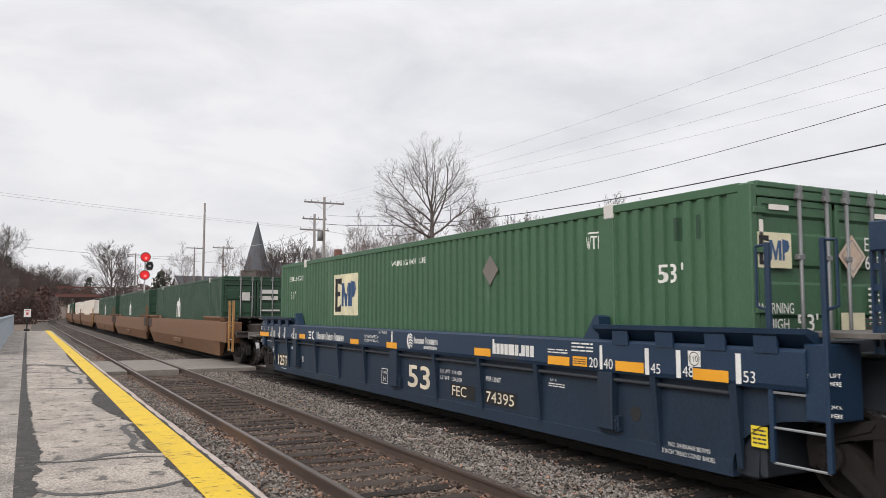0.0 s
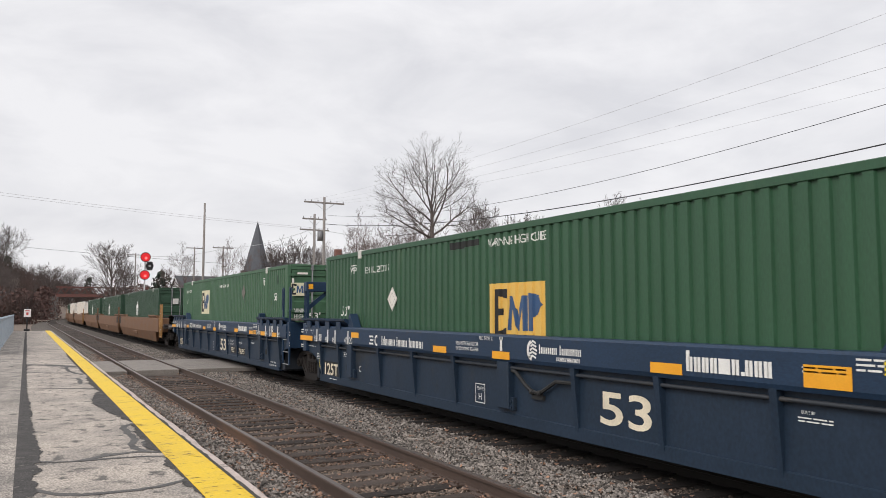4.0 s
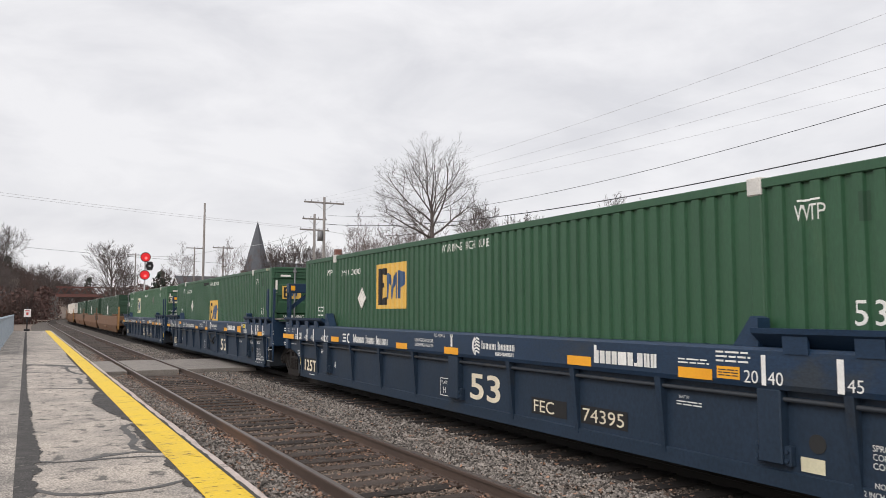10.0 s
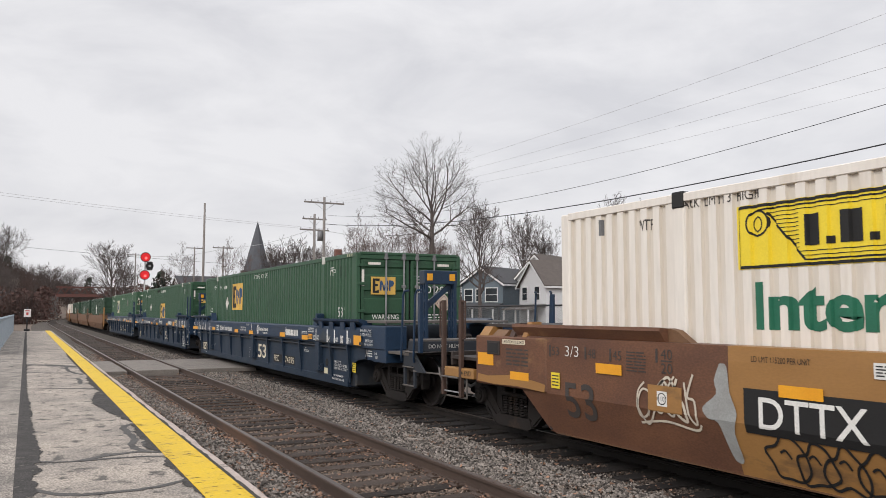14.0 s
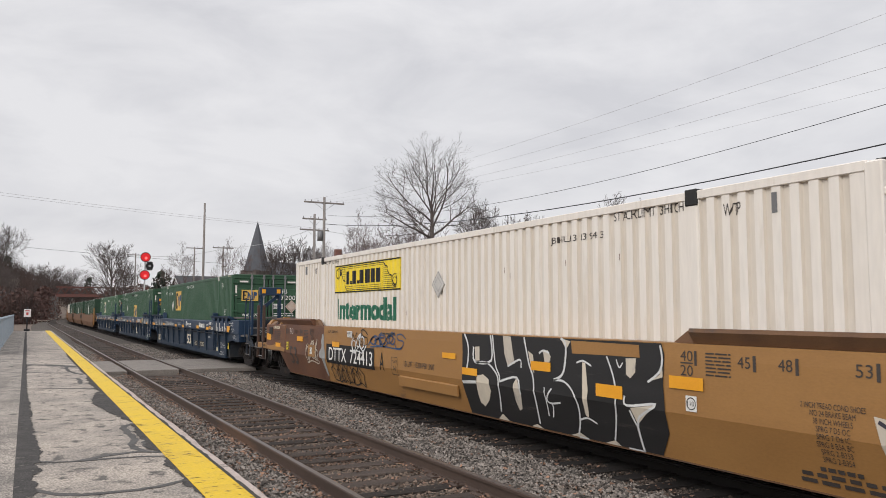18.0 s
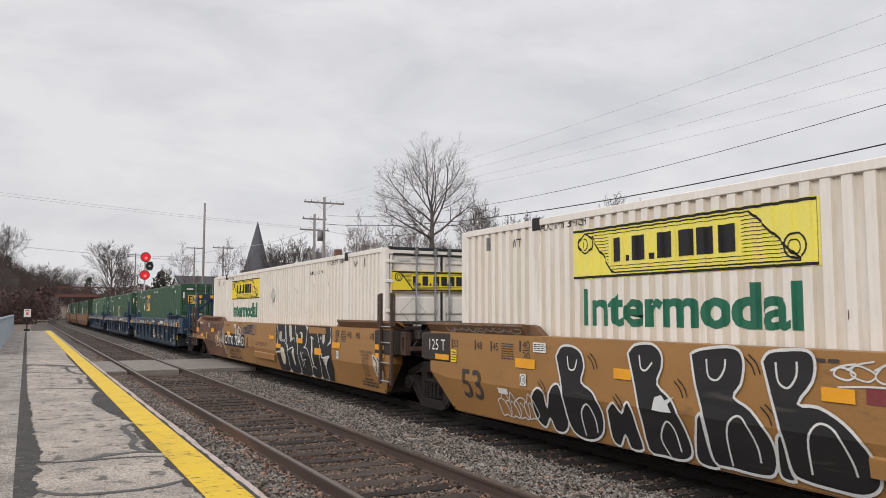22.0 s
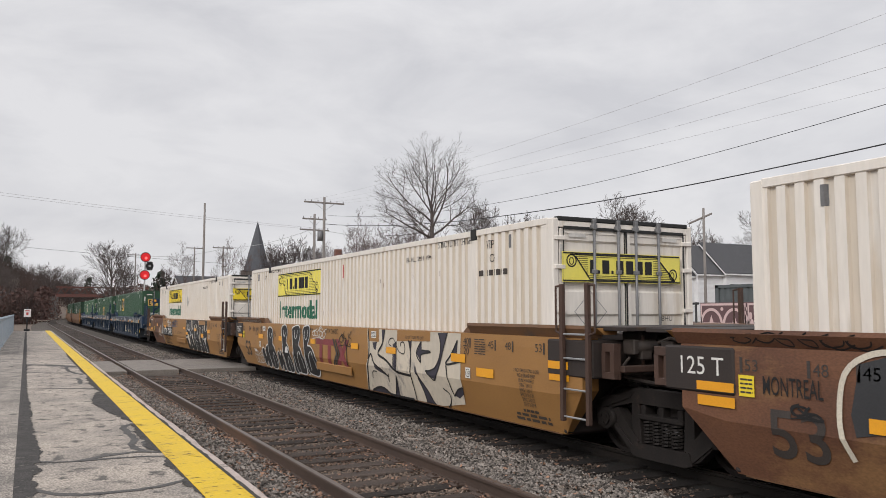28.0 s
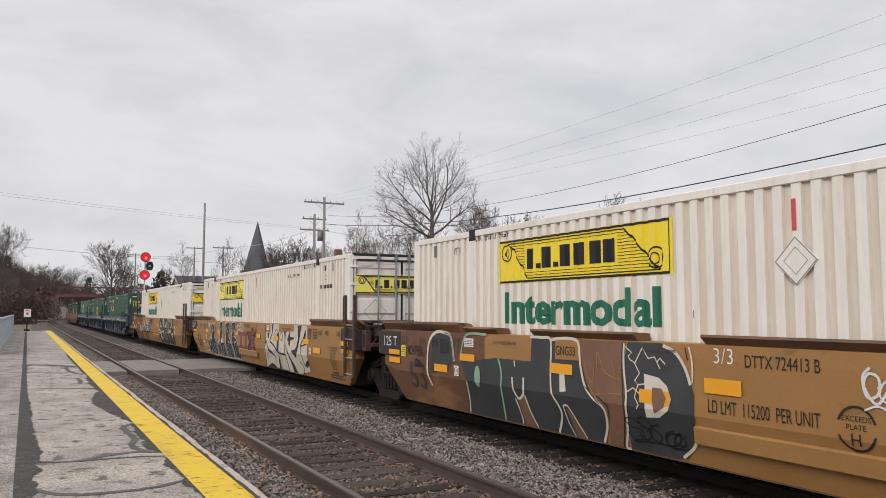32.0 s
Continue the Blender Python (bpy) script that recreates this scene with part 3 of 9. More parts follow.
pebbles("ballast_stones", 34000, bed(2.86, 4.5, 4.5, 44, 2.0), 0.023, M["stone_dirty"], "loose dirty crushed stones between the rails", "ballast")

# fallen leaves
def strewn(n):
    y = 4 + 34 * rng.random(n) ** 2.0
    x = np.concatenate([rng.normal(2.74, .08, n // 5), rng.normal(2.35, .22, n // 14), rng.normal(3.02, .07, n // 8), rng.normal(4.56, .08, n // 6), rng.normal(4.27, .07, n // 10), rng.uniform(2.1, 6.4, n)])[:n]
    return np.stack([x, y, np.interp(x, BED_X, BED_Z) + 0.026], -1)


p = strewn(9000)
a = rng.uniform(0, math.tau, len(p))
size = rng.uniform(.011, .028, len(p))
vv, ff = [], []
for k, (c, t, r) in enumerate(zip(p, a, size)):
    for j, (q, l) in enumerate(((0, 1.3), (1.4, .75), (math.pi, 1.2), (-1.4, .75))):
        vv.append((c[0] + math.cos(t + q) * r * l, c[1] + math.sin(t + q) * r * l, c[2] + rng.uniform(-.012, .02)))
    ff.append((4 * k, 4 * k + 1, 4 * k + 2, 4 * k + 3))
me = bpy.data.meshes.new("fallen_leaves")
me.from_pydata(vv, [], ff)
solo("fallen_leaves", me, M["leaf"], "dry brown fallen leaves along the rails", "leaves", "stuff")

# concrete crossing panels across both tracks
crossing = thing("crossing", "pale concrete panels of a foot crossing", "crossing", kind="structure")
for x0, x1 in ((2.02, 2.78), (3.01, 4.30), (4.50, 6.72), (6.95, 8.25), (8.45, 10.2)):
    bm = bmesh.new()
    box(bm, x0, x1, 25.6, 31.0, -0.3, -0.012 if x0 > 3 and x1 < 4.4 else -0.02, 0.015)
    part("concrete_panel", bm, M["concrete"], crossing)

# ---------- platform ----------
PZ = 0.18
EDGE = 1.93
bm = bmesh.new()
box(bm, -14, 1.42, -14, 74, -0.7, PZ)
platform = solo("platform", bm, M["asphalt"], "weathered grey asphalt station platform with cracks", "platform", "structure")
bm = bmesh.new()
box(bm, 1.42, 1.79, -14, 74, -0.7, PZ + 0.013)
part("safety_line", bm, M["line"], platform, "worn yellow painted edge line")
bm = bmesh.new()
box(bm, 1.79, 1.815, -14, 74, -0.7, PZ - 0.006)
part("edge_joint", bm, M["seal"], platform, "dark joint")
bm = bmesh.new()
cr = random.Random(44)
row, q, w = None, 0.0, 0.0
for k in range(640):
    y = -14 + k * .1376
    q, w = q * .9 + cr.gauss(0, .0025), w * .8 + cr.gauss(0, .004)
    chip = cr.choice((0, 0, 0, 0, 0, .012, .02))
    e = [bm.verts.new(c) for c in ((1.812 + q, y, PZ - .06), (1.814 + q + chip, y, PZ + .002), (EDGE - .022 + w - chip * .7, y, PZ + cr.uniform(-.003, .003)), (EDGE + w, y, PZ - .022), (EDGE + w * .4, y, -.7))]
    if row:
        for a in range(4):
            bm.faces.new((row[a], row[a + 1], e[a + 1], e[a]))
    row = e
bmesh.ops.recalc_face_normals(bm, faces=bm.faces)
if sum(f.normal.z for f in bm.faces) < 0:
    bmesh.ops.reverse_faces(bm, faces=bm.faces)
part("coping", bm, M["coping"], platform, "chipped pale concrete edge")

# ---------- containers ----------
CL, CW, CH = 16.15, 2.59, 2.895
HALF = CL / 2
RIB = 0.212


def wall_cuts(lo, hi):
    n = round((hi - lo) / RIB)
    w = (hi - lo) / n
    out = []
    for k in range(n):
        a = lo + k * w
        out += [(a, 0.0), (a + w * 0.50, 0.0), (a + w * 0.565, 0.032), (a + w * 0.935, 0.032)]
    return out + [(hi, 0.0)]


# the corrugated side: proud faces and recessed ribs, with two flat posts
POST = 5.94
PROFILE = [(-HALF + .16, 0.0)] + wall_cuts(-HALF + .20, -POST - .10) + wall_cuts(-POST + .10, POST - .10) + wall_cuts(POST + .10, HALF - .20) + [(HALF - .16, 0.0)]
PY, PD = [p[0] for p in PROFILE], [p[1] for p in PROFILE]


def relief(y):
    return float(np.interp(y, PY, PD))


SIDE_X = -CW / 2 + 0.012


def container(name, paint, label, place, z=0.195):
    """A 53-foot box: corrugated sides, corner and intermediate posts, rails, a ribbed front wall and a pair of doors with lock rods."""
    c = thing(name, label, "shipping container", "containers on the train")
    ROLLING.append((c, place))
    if z not in SHARED.setdefault(paint, {}):
        SHARED[paint][z] = container_parts(M[paint], z)
    for nm, me, mt, lb, sub in SHARED[paint][z]:
        o = part(nm, me, mt, c, lb)
        if sub:
            for nm2, me2, mt2, lb2 in sub:
                part(nm2, me2, mt2, o, lb2)
    c["floor"] = z
    return c


SHARED = {}


def container_parts(paint, z):
    out = []
    # white boxes get a second paint that holds dirt and the ribs' shading
    grime_shade = M["white_grime_shade"] if paint is M["white"] else (M["white_film_shade"] if paint is M["white_clean"] else None)

    def add(nm, bm, mt=paint, lb="", sub=()):
        me = made(bm, nm)
        me.materials.append(mt)
        ready = []
        for n2, b2, m2, l2 in sub:
            e2 = made(b2, n2)
            e2.materials.append(m2)
            ready.append((n2, e2, m2, l2))
        out.append((nm, me, mt, lb, ready))

    top = z + CH
    for s in (-1, 1):
        bm = bmesh.new()
        lo = [bm.verts.new((s * (-SIDE_X - d), y, z + 0.12)) for y, d in PROFILE]
        hi = [bm.verts.new((s * (-SIDE_X - d), y, top - 0.10)) for y, d in PROFILE]
        for i in range(len(lo) - 1):
            q = (lo[i], lo[i + 1], hi[i + 1], hi[i])
            fc = bm.faces.new(q if s > 0 else q[::-1])
            # recess floors and slopes take the darker paint, which deepens the ribs' shade
            fc.material_index = 1 if grime_shade and PD[i] + PD[i + 1] > .03 else 0
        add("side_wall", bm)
        if grime_shade:
            out[-1][1].materials.append(grime_shade)
        bm = bmesh.new()
        box(bm, s * (CW / 2 - .05), s * (CW / 2), -HALF + .14, HALF - .14, top - .105, top - .008, .008) if s > 0 else box(bm, -CW / 2, -CW / 2 + .05, -HALF + .14, HALF - .14, top - .105, top - .008, .008)
        add("top_rail", bm)
        bm = bmesh.new()
        a, b = sorted((s * (CW / 2 - .05), s * CW / 2))
        box(bm, a, b, -HALF + .14, HALF - .14, z, z + .13, .008)
        add("bottom_rail", bm)
        for y in (-POST, POST):
            bm = bmesh.new()
            a, b = sorted((s * (CW / 2 - .05), s * (CW / 2 + .004)))
            box(bm, a, b, y - .075, y + .075, z, top - .12, .012)
            cast = bmesh.new()
            a, b = sorted((s * (CW / 2 - .16), s * (CW / 2 + .018)))
            box(cast, a, b, y - .085, y + .085, top - .17, top + .012, .012)
            add("post", bm, sub=[("lifting_casting", cast, M["gasket"] if paint in (M["white"], M["white_clean"]) else M["white_old"], "")])
        for y in (-HALF, HALF):
            bm = bmesh.new()
            a, b = sorted((s * (CW / 2 - .10), s * (CW / 2 + .004)))
            y0, y1 = sorted((y, y - math.copysign(.165, y)))
            box(bm, a, b, y0, y1, z, top - .02, .015)
            add("corner_post", bm)
    bm = bmesh.new()
    box(bm, -CW / 2 + .04, CW / 2 - .04, -HALF + .1, HALF - .1, top - .03, top - .012)
    k = -HALF + .3
    while k < HALF - .4:
        box(bm, -CW / 2 + .1, CW / 2 - .1, k, k + .09, top - .02, top + .004)
        k += .272
    add("roof", bm)
    bm = bmesh.new()
    box(bm, -CW / 2 + .04, CW / 2 - .04, -HALF + .1, HALF - .1, z + .02, z + .12)
    add("floor_frame", bm)
    # front wall, ribbed
    bm = bmesh.new()
    x = -CW / 2 + .1
    prev = None
    while x < CW / 2 - .1:
        for dx, d in ((0, 0), (.13, 0), (.16, .04), (.23, .04)):
            p = (bm.verts.new((x + dx, HALF - .02 - d, z + .05)), bm.verts.new((x + dx, HALF - .02 - d, top - .04)))
            if prev:
                bm.faces.new((p[0], prev[0], prev[1], p[1]))
            prev = p
        x += .262
    add("front_wall", bm)
    # doors
    ye = -HALF
    bm = bmesh.new()
    box(bm, -CW / 2 + .09, CW / 2 - .09, ye, ye + .12, top - .15, top - .055, .01)
    add("door_header", bm)
    bm = bmesh.new()
    box(bm, -CW / 2 + .09, CW / 2 - .09, ye - .01, ye + .12, top - .055, top + .006, .01)
    add("drip_rail", bm, M["gasket"] if paint in (M["white"], M["white_clean"]) else paint)
    bm = bmesh.new()
    box(bm, -CW / 2 + .09, CW / 2 - .09, ye, ye + .12, z, z + .15, .01)
    add("door_sill", bm)
    bm = bmesh.new()
    box(bm, -CW / 2 + .09, CW / 2 - .09, ye + .062, ye + .075, z + .15, top - .15)
    add("gasket", bm, M["gasket"])
    for s in (-1, 1):
        bm = bmesh.new()
        x0, x1 = sorted((s * .025, s * (CW / 2 - .115)))
        z0, z1 = z + .16, top - .16
        zs = [(z0, 0.0)]
        n = 5
        h = (z1 - z0) / n
        for k in range(n):
            b = z0 + k * h
            zs += [(b + h * .30, 0), (b + h * .36, .03), (b + h * .64, .03), (b + h * .70, 0)]
        zs += [(z1, 0)]
        lo = [bm.verts.new((x0 + .06, ye + .028 + d, q)) for q, d in zs]
        hi = [bm.verts.new((x1 - .06, ye + .028 + d, q)) for q, d in zs]
        for i in range(len(zs) - 1):
            bm.faces.new((lo[i], hi[i], hi[i + 1], lo[i + 1]))
        box(bm, x0, x0 + .07, ye + .012, ye + .06, z0, z1, .006)
        box(bm, x1 - .07, x1, ye + .012, ye + .06, z0, z1, .006)
        box(bm, x0, x1, ye + .016, ye + .06, z0, z0 + .06)
        box(bm, x0, x1, ye + .016, ye + .06, z1 - .06, z1)
        subs = []
        for x in (s * .165, s * .60):
            r = bmesh.new()
            rod(r, (x, ye - .025, z + .05), (x, ye - .025, top - .04), .021, n=8)
            for q in (z + .08, z + .75, top - .75, top - .12):
                box(r, x - .05, x + .05, ye - .045, ye + .02, q - .03, q + .03, .008)
            box(r, x - .03, x + .03, ye - .05, ye + .01, top - .16, top - .01, .006)
            subs.append(("lock_rod", r, M["bar_grey"], "grey steel lock rod"))
        for x in (s * .165, s * .60):
            hd = bmesh.new()
            a, b = sorted((x, x + s * .30))
            box(hd, a, b, ye - .055, ye - .03, z + .92, z + .955)
            subs.append(("lock_handle", hd, M["bar_grey"], ""))
        for q in (z + .35, z + .98, z + 1.6, z + 2.2, z + 2.6):
            hg = bmesh.new()
            a, b = sorted((s * (CW / 2 - .20), s * (CW / 2 - .02)))
            box(hg, a, b, ye - .02, ye + .03, q - .032, q + .032, .008)
            subs.append(("hinge", hg, paint, ""))
        add("door", bm, paint, "", subs)
    return out


def sticker(c, shapes, material, label="", end=False, name="marking"):
    """A painted marking that follows the corrugation of the side, or lies on the doors."""
    if name == "marking" and 1 < len(shapes) < 12:
        return [sticker(c, [q], material, label, end, name) for q in shapes][0]
    bm = bmesh.new()
    for verts, faces, a, b in shapes:
        if end:
            on_end(bm, verts, faces, a, b, -HALF - 0.006 if end is True else end)
        else:
            on_side(bm, verts, faces, a, b, SIDE_X - 0.005, relief, PY)
    return part(name, bm, material, c, label)


def T(text, h, y, z, w=None, fat=0.0):
    v, f = lettering(text, h, w, fat)
    return v, f, y, z


def R(w, h, y, z):
    v, f = rect(w, h)
    return v, f, y, z


def S(points, w, y, z, closed=False):
    v, f = stroke(points, w, closed)
    return v, f, y, z


def PL(points, y, z):
    v, f = poly(points)
    return v, f, y, z


# ---------- trucks (bogies) ----------
def truck_parts():
    out = []

    def add(nm, bm, mt, lb=""):
        me = made(bm, nm)
        me.materials.append(mt)
        out.append((nm, me, mt, lb))

    for s in (-1, 1):
        x0, x1 = sorted((s * .93, s * 1.07))
        bm = bmesh.new()
        # arched top member, end pedestals, sloping arms, columns and a spring seat, round two open windows
        prism(bm, [(-1.16, .52), (-1.14, .64), (-1.02, .70), (-.60, .80), (-.44, .86), (.44, .86), (.60, .80), (1.02, .70), (1.14, .64), (1.16, .52), (.98, .53), (.74, .62), (.46, .68), (-.46, .68), (-.74, .62), (-.98, .53)], x0, x1, "x")
        for q in (-1, 1):
            prism(bm, [(q * 1.15, .53), (q * 1.13, .34), (q * 1.06, .34), (q * 1.03, .53)], x0, x1, "x")
            prism(bm, [(q * .98, .54), (q * .74, .60), (q * .66, .52), (q * .38, .24), (q * .44, .09), (q * .58, .14), (q * .90, .42)], x0, x1, "x")
            prism(bm, [(q * .34, .18), (q * .50, .20), (q * .50, .70), (q * .37, .70)], x0 + .012, x1 - .012, "x")
            a, b = sorted((s * 1.068, s * 1.09))
            prism(bm, [(q * 1.0, .57), (q * .50, .74), (q * .46, .80), (q * 1.04, .64)], a, b, "x")
            prism(bm, [(q * .93, .45), (q * .88, .49), (q * .44, .16), (q * .47, .10)], a, b, "x")
        prism(bm, [(-.50, .09), (-.44, .22), (.44, .22), (.50, .09), (.38, .05), (-.38, .05)], x0 - .03, x1 + .03, "x")
        add("side_frame", bm, M["truck"], "cast steel truck side frame")
        bm = bmesh.new()
        for yy in (-.225, -.075, .075, .225):
            zz = .25
            pts = []
            for k in range(57):
                a = k / 8 * math.tau
                pts.append((s * 1.03 + .062 * math.cos(a), yy + .062 * math.sin(a), .23 + .27 * k / 56))
            bar(bm, pts, .017, 4)
        add("spring_nest", bm, M["truck"], "coil springs")
        bm = bmesh.new()
        box(bm, x0 - .02, x1 + .04, -.36, .36, .50, .56, .012)
        for yy in (-.30, 0, .30):
            box(bm, x0, x1 + .03, yy - .035, yy + .035, .55, .67, .01)
        add("bolster_end", bm, M["truck"])
        for q in (-.89, .89):
            bm = bmesh.new()
            a, b = sorted((s * 1.02, s * 1.15))
            rod(bm, (a, q, .457), (b, q, .457), .13, n=16)
            rod(bm, (s * 1.15, q, .457), (s * 1.175, q, .457), .085, n=12)
            for k in range(3):
                t = k * math.tau / 3 + .5
                rod(bm, (s * 1.175, q + .055 * math.cos(t), .457 + .055 * math.sin(t)), (s * 1.19, q + .055 * math.cos(t), .457 + .055 * math.sin(t)), .018, n=6)
            add("bearing_cap", bm, M["truck"], "round bearing end cap")
    bm = bmesh.new()
    box(bm, -.95, .95, -.22, .22, .42, .74, .03)
    add("bolster", bm, M["truck"])
    bm = bmesh.new()
    for q in (-.36, .36):
        box(bm, -.9, .9, q - .05, q + .05, .36, .46, .01)
    for s in (-1, 1):
        for q in (-.41, .41):
            box(bm, s * .75 - .08, s * .75 + .08, q - .05 + math.copysign(.03, q), q + .05 + math.copysign(.03, q), .30, .60, .01)
    add("brake_beam", bm, M["truck"])
    return out


def wheel_mesh():
    bm = bmesh.new()
    prof = [(.66, .10), (.66, .40), (.70, .40), (.70, .485), (.672, .485), (.665, .457), (.79, .452), (.80, .44), (.80, .40), (.745, .385), (.735, .16), (.79, .14), (.79, .0)]
    prof = [(.66, .0), (.66, .13), (.70, .16), (.69, .39), (.665, .40), (.665, .486), (.688, .486), (.70, .460), (.80, .455), (.80, .40), (.755, .385), (.765, .16), (.81, .13), (.81, .0)]
    n = 28
    for s in (-1, 1):
        rings = [[bm.verts.new((s * x, r * math.cos(k * math.tau / n), r * math.sin(k * math.tau / n))) for k in range(n)] for x, r in prof if r > 0]
        for a, b in zip(rings, rings[1:]):
            for k in range(n):
                bm.faces.new((a[k], a[(k + 1) % n], b[(k + 1) % n], b[k]))
        bm.faces.new(rings[-1])
    rod(bm, (-1.1, 0, 0), (1.1, 0, 0), .075, n=12)
    bmesh.ops.recalc_face_normals(bm, faces=bm.faces)
    for f in bm.faces:
        c = f.calc_center_median()
        if abs(math.hypot(c.y, c.z) - .457) < .02 and abs(c.x) > .69:
            f.material_index = 1
    me = made(bm, "wheelset")
    me.materials.append(M["wheel"])
    me.materials.append(M["tread"])
    return me


TRUCK = truck_parts()
WHEELS = wheel_mesh()


def truck(place, rolling_wheels=True):
    t = thing("truck", "dark oily two-axle freight truck under the well car", "railway truck", "trucks of the train")
    ROLLING.append((t, place))
    for nm, me, mt, lb in TRUCK:
        part(nm, me, mt, t, lb)
    for y in (-.89, .89):
        w = part("wheelset", WHEELS, M["wheel"], t, "steel wheels with polished treads on one axle")
        w.matrix_basis = pose(0, y, 0.457)
        if rolling_wheels:
            TURNING.append((w, y))


# ---------- well cars ----------
MID = -0.2            # the car's middle, from the container's
JOINT = 9.675


def floor_beams(u, material):
    for k in range(9):
        yy = MID - 8 + k * 2.0
        bm = bmesh.new()
        box(bm, -1.3, 1.3, yy - .15, yy + .15, .16, .19)
        part("floor_beam", bm, material, u)


def sided(a, b, s):
    return tuple(sorted((s * a, s * b)))


def ladder(u, y0, y1, paint, z0=0.42, z1=2.12, rungs=(.42, .80, 1.18), sides=(-1, 1), w=.035, out=1.50):
    for s in sides:
        x = s * out
        bm = bmesh.new()
        box(bm, x - w, x + w, y0 - w, y0 + w, z0, z1, .006)
        box(bm, x - w, x + w, y1 - w, y1 + w, z0, z1, .006)
        l = part("ladder", bm, paint, u, "steel corner ladder with grab loops")
        for z in rungs:
            bm = bmesh.new()
            rod(bm, (x, y0, z), (x, y1, z), .013, n=6)
            part("rung", bm, M["galv"], l)
        for y in (y0, y1):
            bm = bmesh.new()
            o = .13 * (1 if y == y0 else -1)
            bar(bm, [(x, y, z1 - .02), (x, y + o, z1 - .03), (x, y + o, z1 - .60), (x, y, z1 - .64)], .014)
            part("grab_loop", bm, paint, l)


def end_pieces(u, q, paint, dark, deck_mat, coupler):
    """The end of a car past the well: bolster box, deck and jacking pads; q = 1 ahead, -1 behind. With a coupler the deck reaches further."""
    reach = JOINT - .12 if not coupler else JOINT + 1.25
    open_end = coupler and paint is M["blue"] and q < 0
    y = lambda a: MID + q * a
    bm = bmesh.new()
    a, b = sorted((y(8.2), y(reach)))
    box(bm, -.75, .75, a, b, .72 if open_end else .86, .98 if open_end else 1.36, .03)
    part("centre_sill", bm, dark, u)
    bm = bmesh.new()
    a, b = sorted((y(8.55), y(JOINT - .16 if not coupler else JOINT + .2)))
    box(bm, -1.42, 1.42, a, b, 1.55, 1.60, .006)
    part("end_deck", bm, deck_mat, u, "worn steel walkway")
    bm = bmesh.new()
    a, b = sorted((y(8.25), y(8.33)))
    box(bm, -1.40, 1.40, a, b, .21, 1.5, .02)
    part("end_bulkhead", bm, dark, u)
    if coupler:
        bm = bmesh.new()
        a, b = sorted((y(JOINT + 1.0), y(JOINT + 2.05)))
        box(bm, -.13, .13, a, b, .76, 1.0, .04)
        part("coupler", bm, M["truck"], u, "rusty knuckle coupler")
        bm = bmesh.new()
        bar(bm, [(-.45, y(JOINT + 1.2), .80), (-.5, y(JOINT + 1.5), .55), (-.4, y(JOINT + 1.75), .42), (-.25, y(JOINT + 2.0), .60)], .03)
        part("brake_hose", bm, M["gasket"], u, "black brake hose")
        bm = bmesh.new()
        a, b = sorted((y(JOINT + .35), y(JOINT + 1.3)))
        box(bm, -1.45, 1.45, a, b, .98 if open_end else 1.02, 1.03 if open_end else 1.07, .006)
        if not open_end:
            box(bm, -1.45, 1.45, *sorted((y(JOINT + 1.24), y(JOINT + 1.3))), .92, 1.14, .01)
        part("end_platform", bm, M["deck"] if open_end else deck_mat, u, "low steel end platform")
        if open_end:
            bm = bmesh.new()
            box(bm, -1.42, 1.42, -11.65, -11.10, 1.07, 1.25, .01)
            e = part("end_sill", bm, dark, u, "dark blue end sill with a walkway on top")
            for k in range(4):
                bm = bmesh.new()
                box(bm, -1.40, 1.40, -11.64 + k * .135, -11.64 + k * .135 + .12, 1.252, 1.285, .004)
                part("tread_bar", bm, M["deck"], e)
            bm = bmesh.new()
            on_end(bm, *lettering("DO NOT HUMP", .07, .66, 0), -1.28, 1.13, -11.656)
            part("marking", bm, M["white_old"], e, "small stencilled words")
            for x0, x1, z1, yy in ((-.1, .25, 1.34, -10.6), (.65, 1.25, 1.40, -10.95)):
                bm = bmesh.new()
                box(bm, x0, x1, yy, yy + .5, 1.03, z1, .04)
                part("brake_gear", bm, M["truck"], u, "dark brake valve")


RIBS = ((-8.27, .045), (-7.17, .045), (-6.37, .13), (-4.93, .045), (-3.42, .045), (-1.94, .045), (-.33, .15), (1.19, .045), (2.71, .045), (4.23, .045), (5.72, .13), (6.47, .045), (7.65, .045))


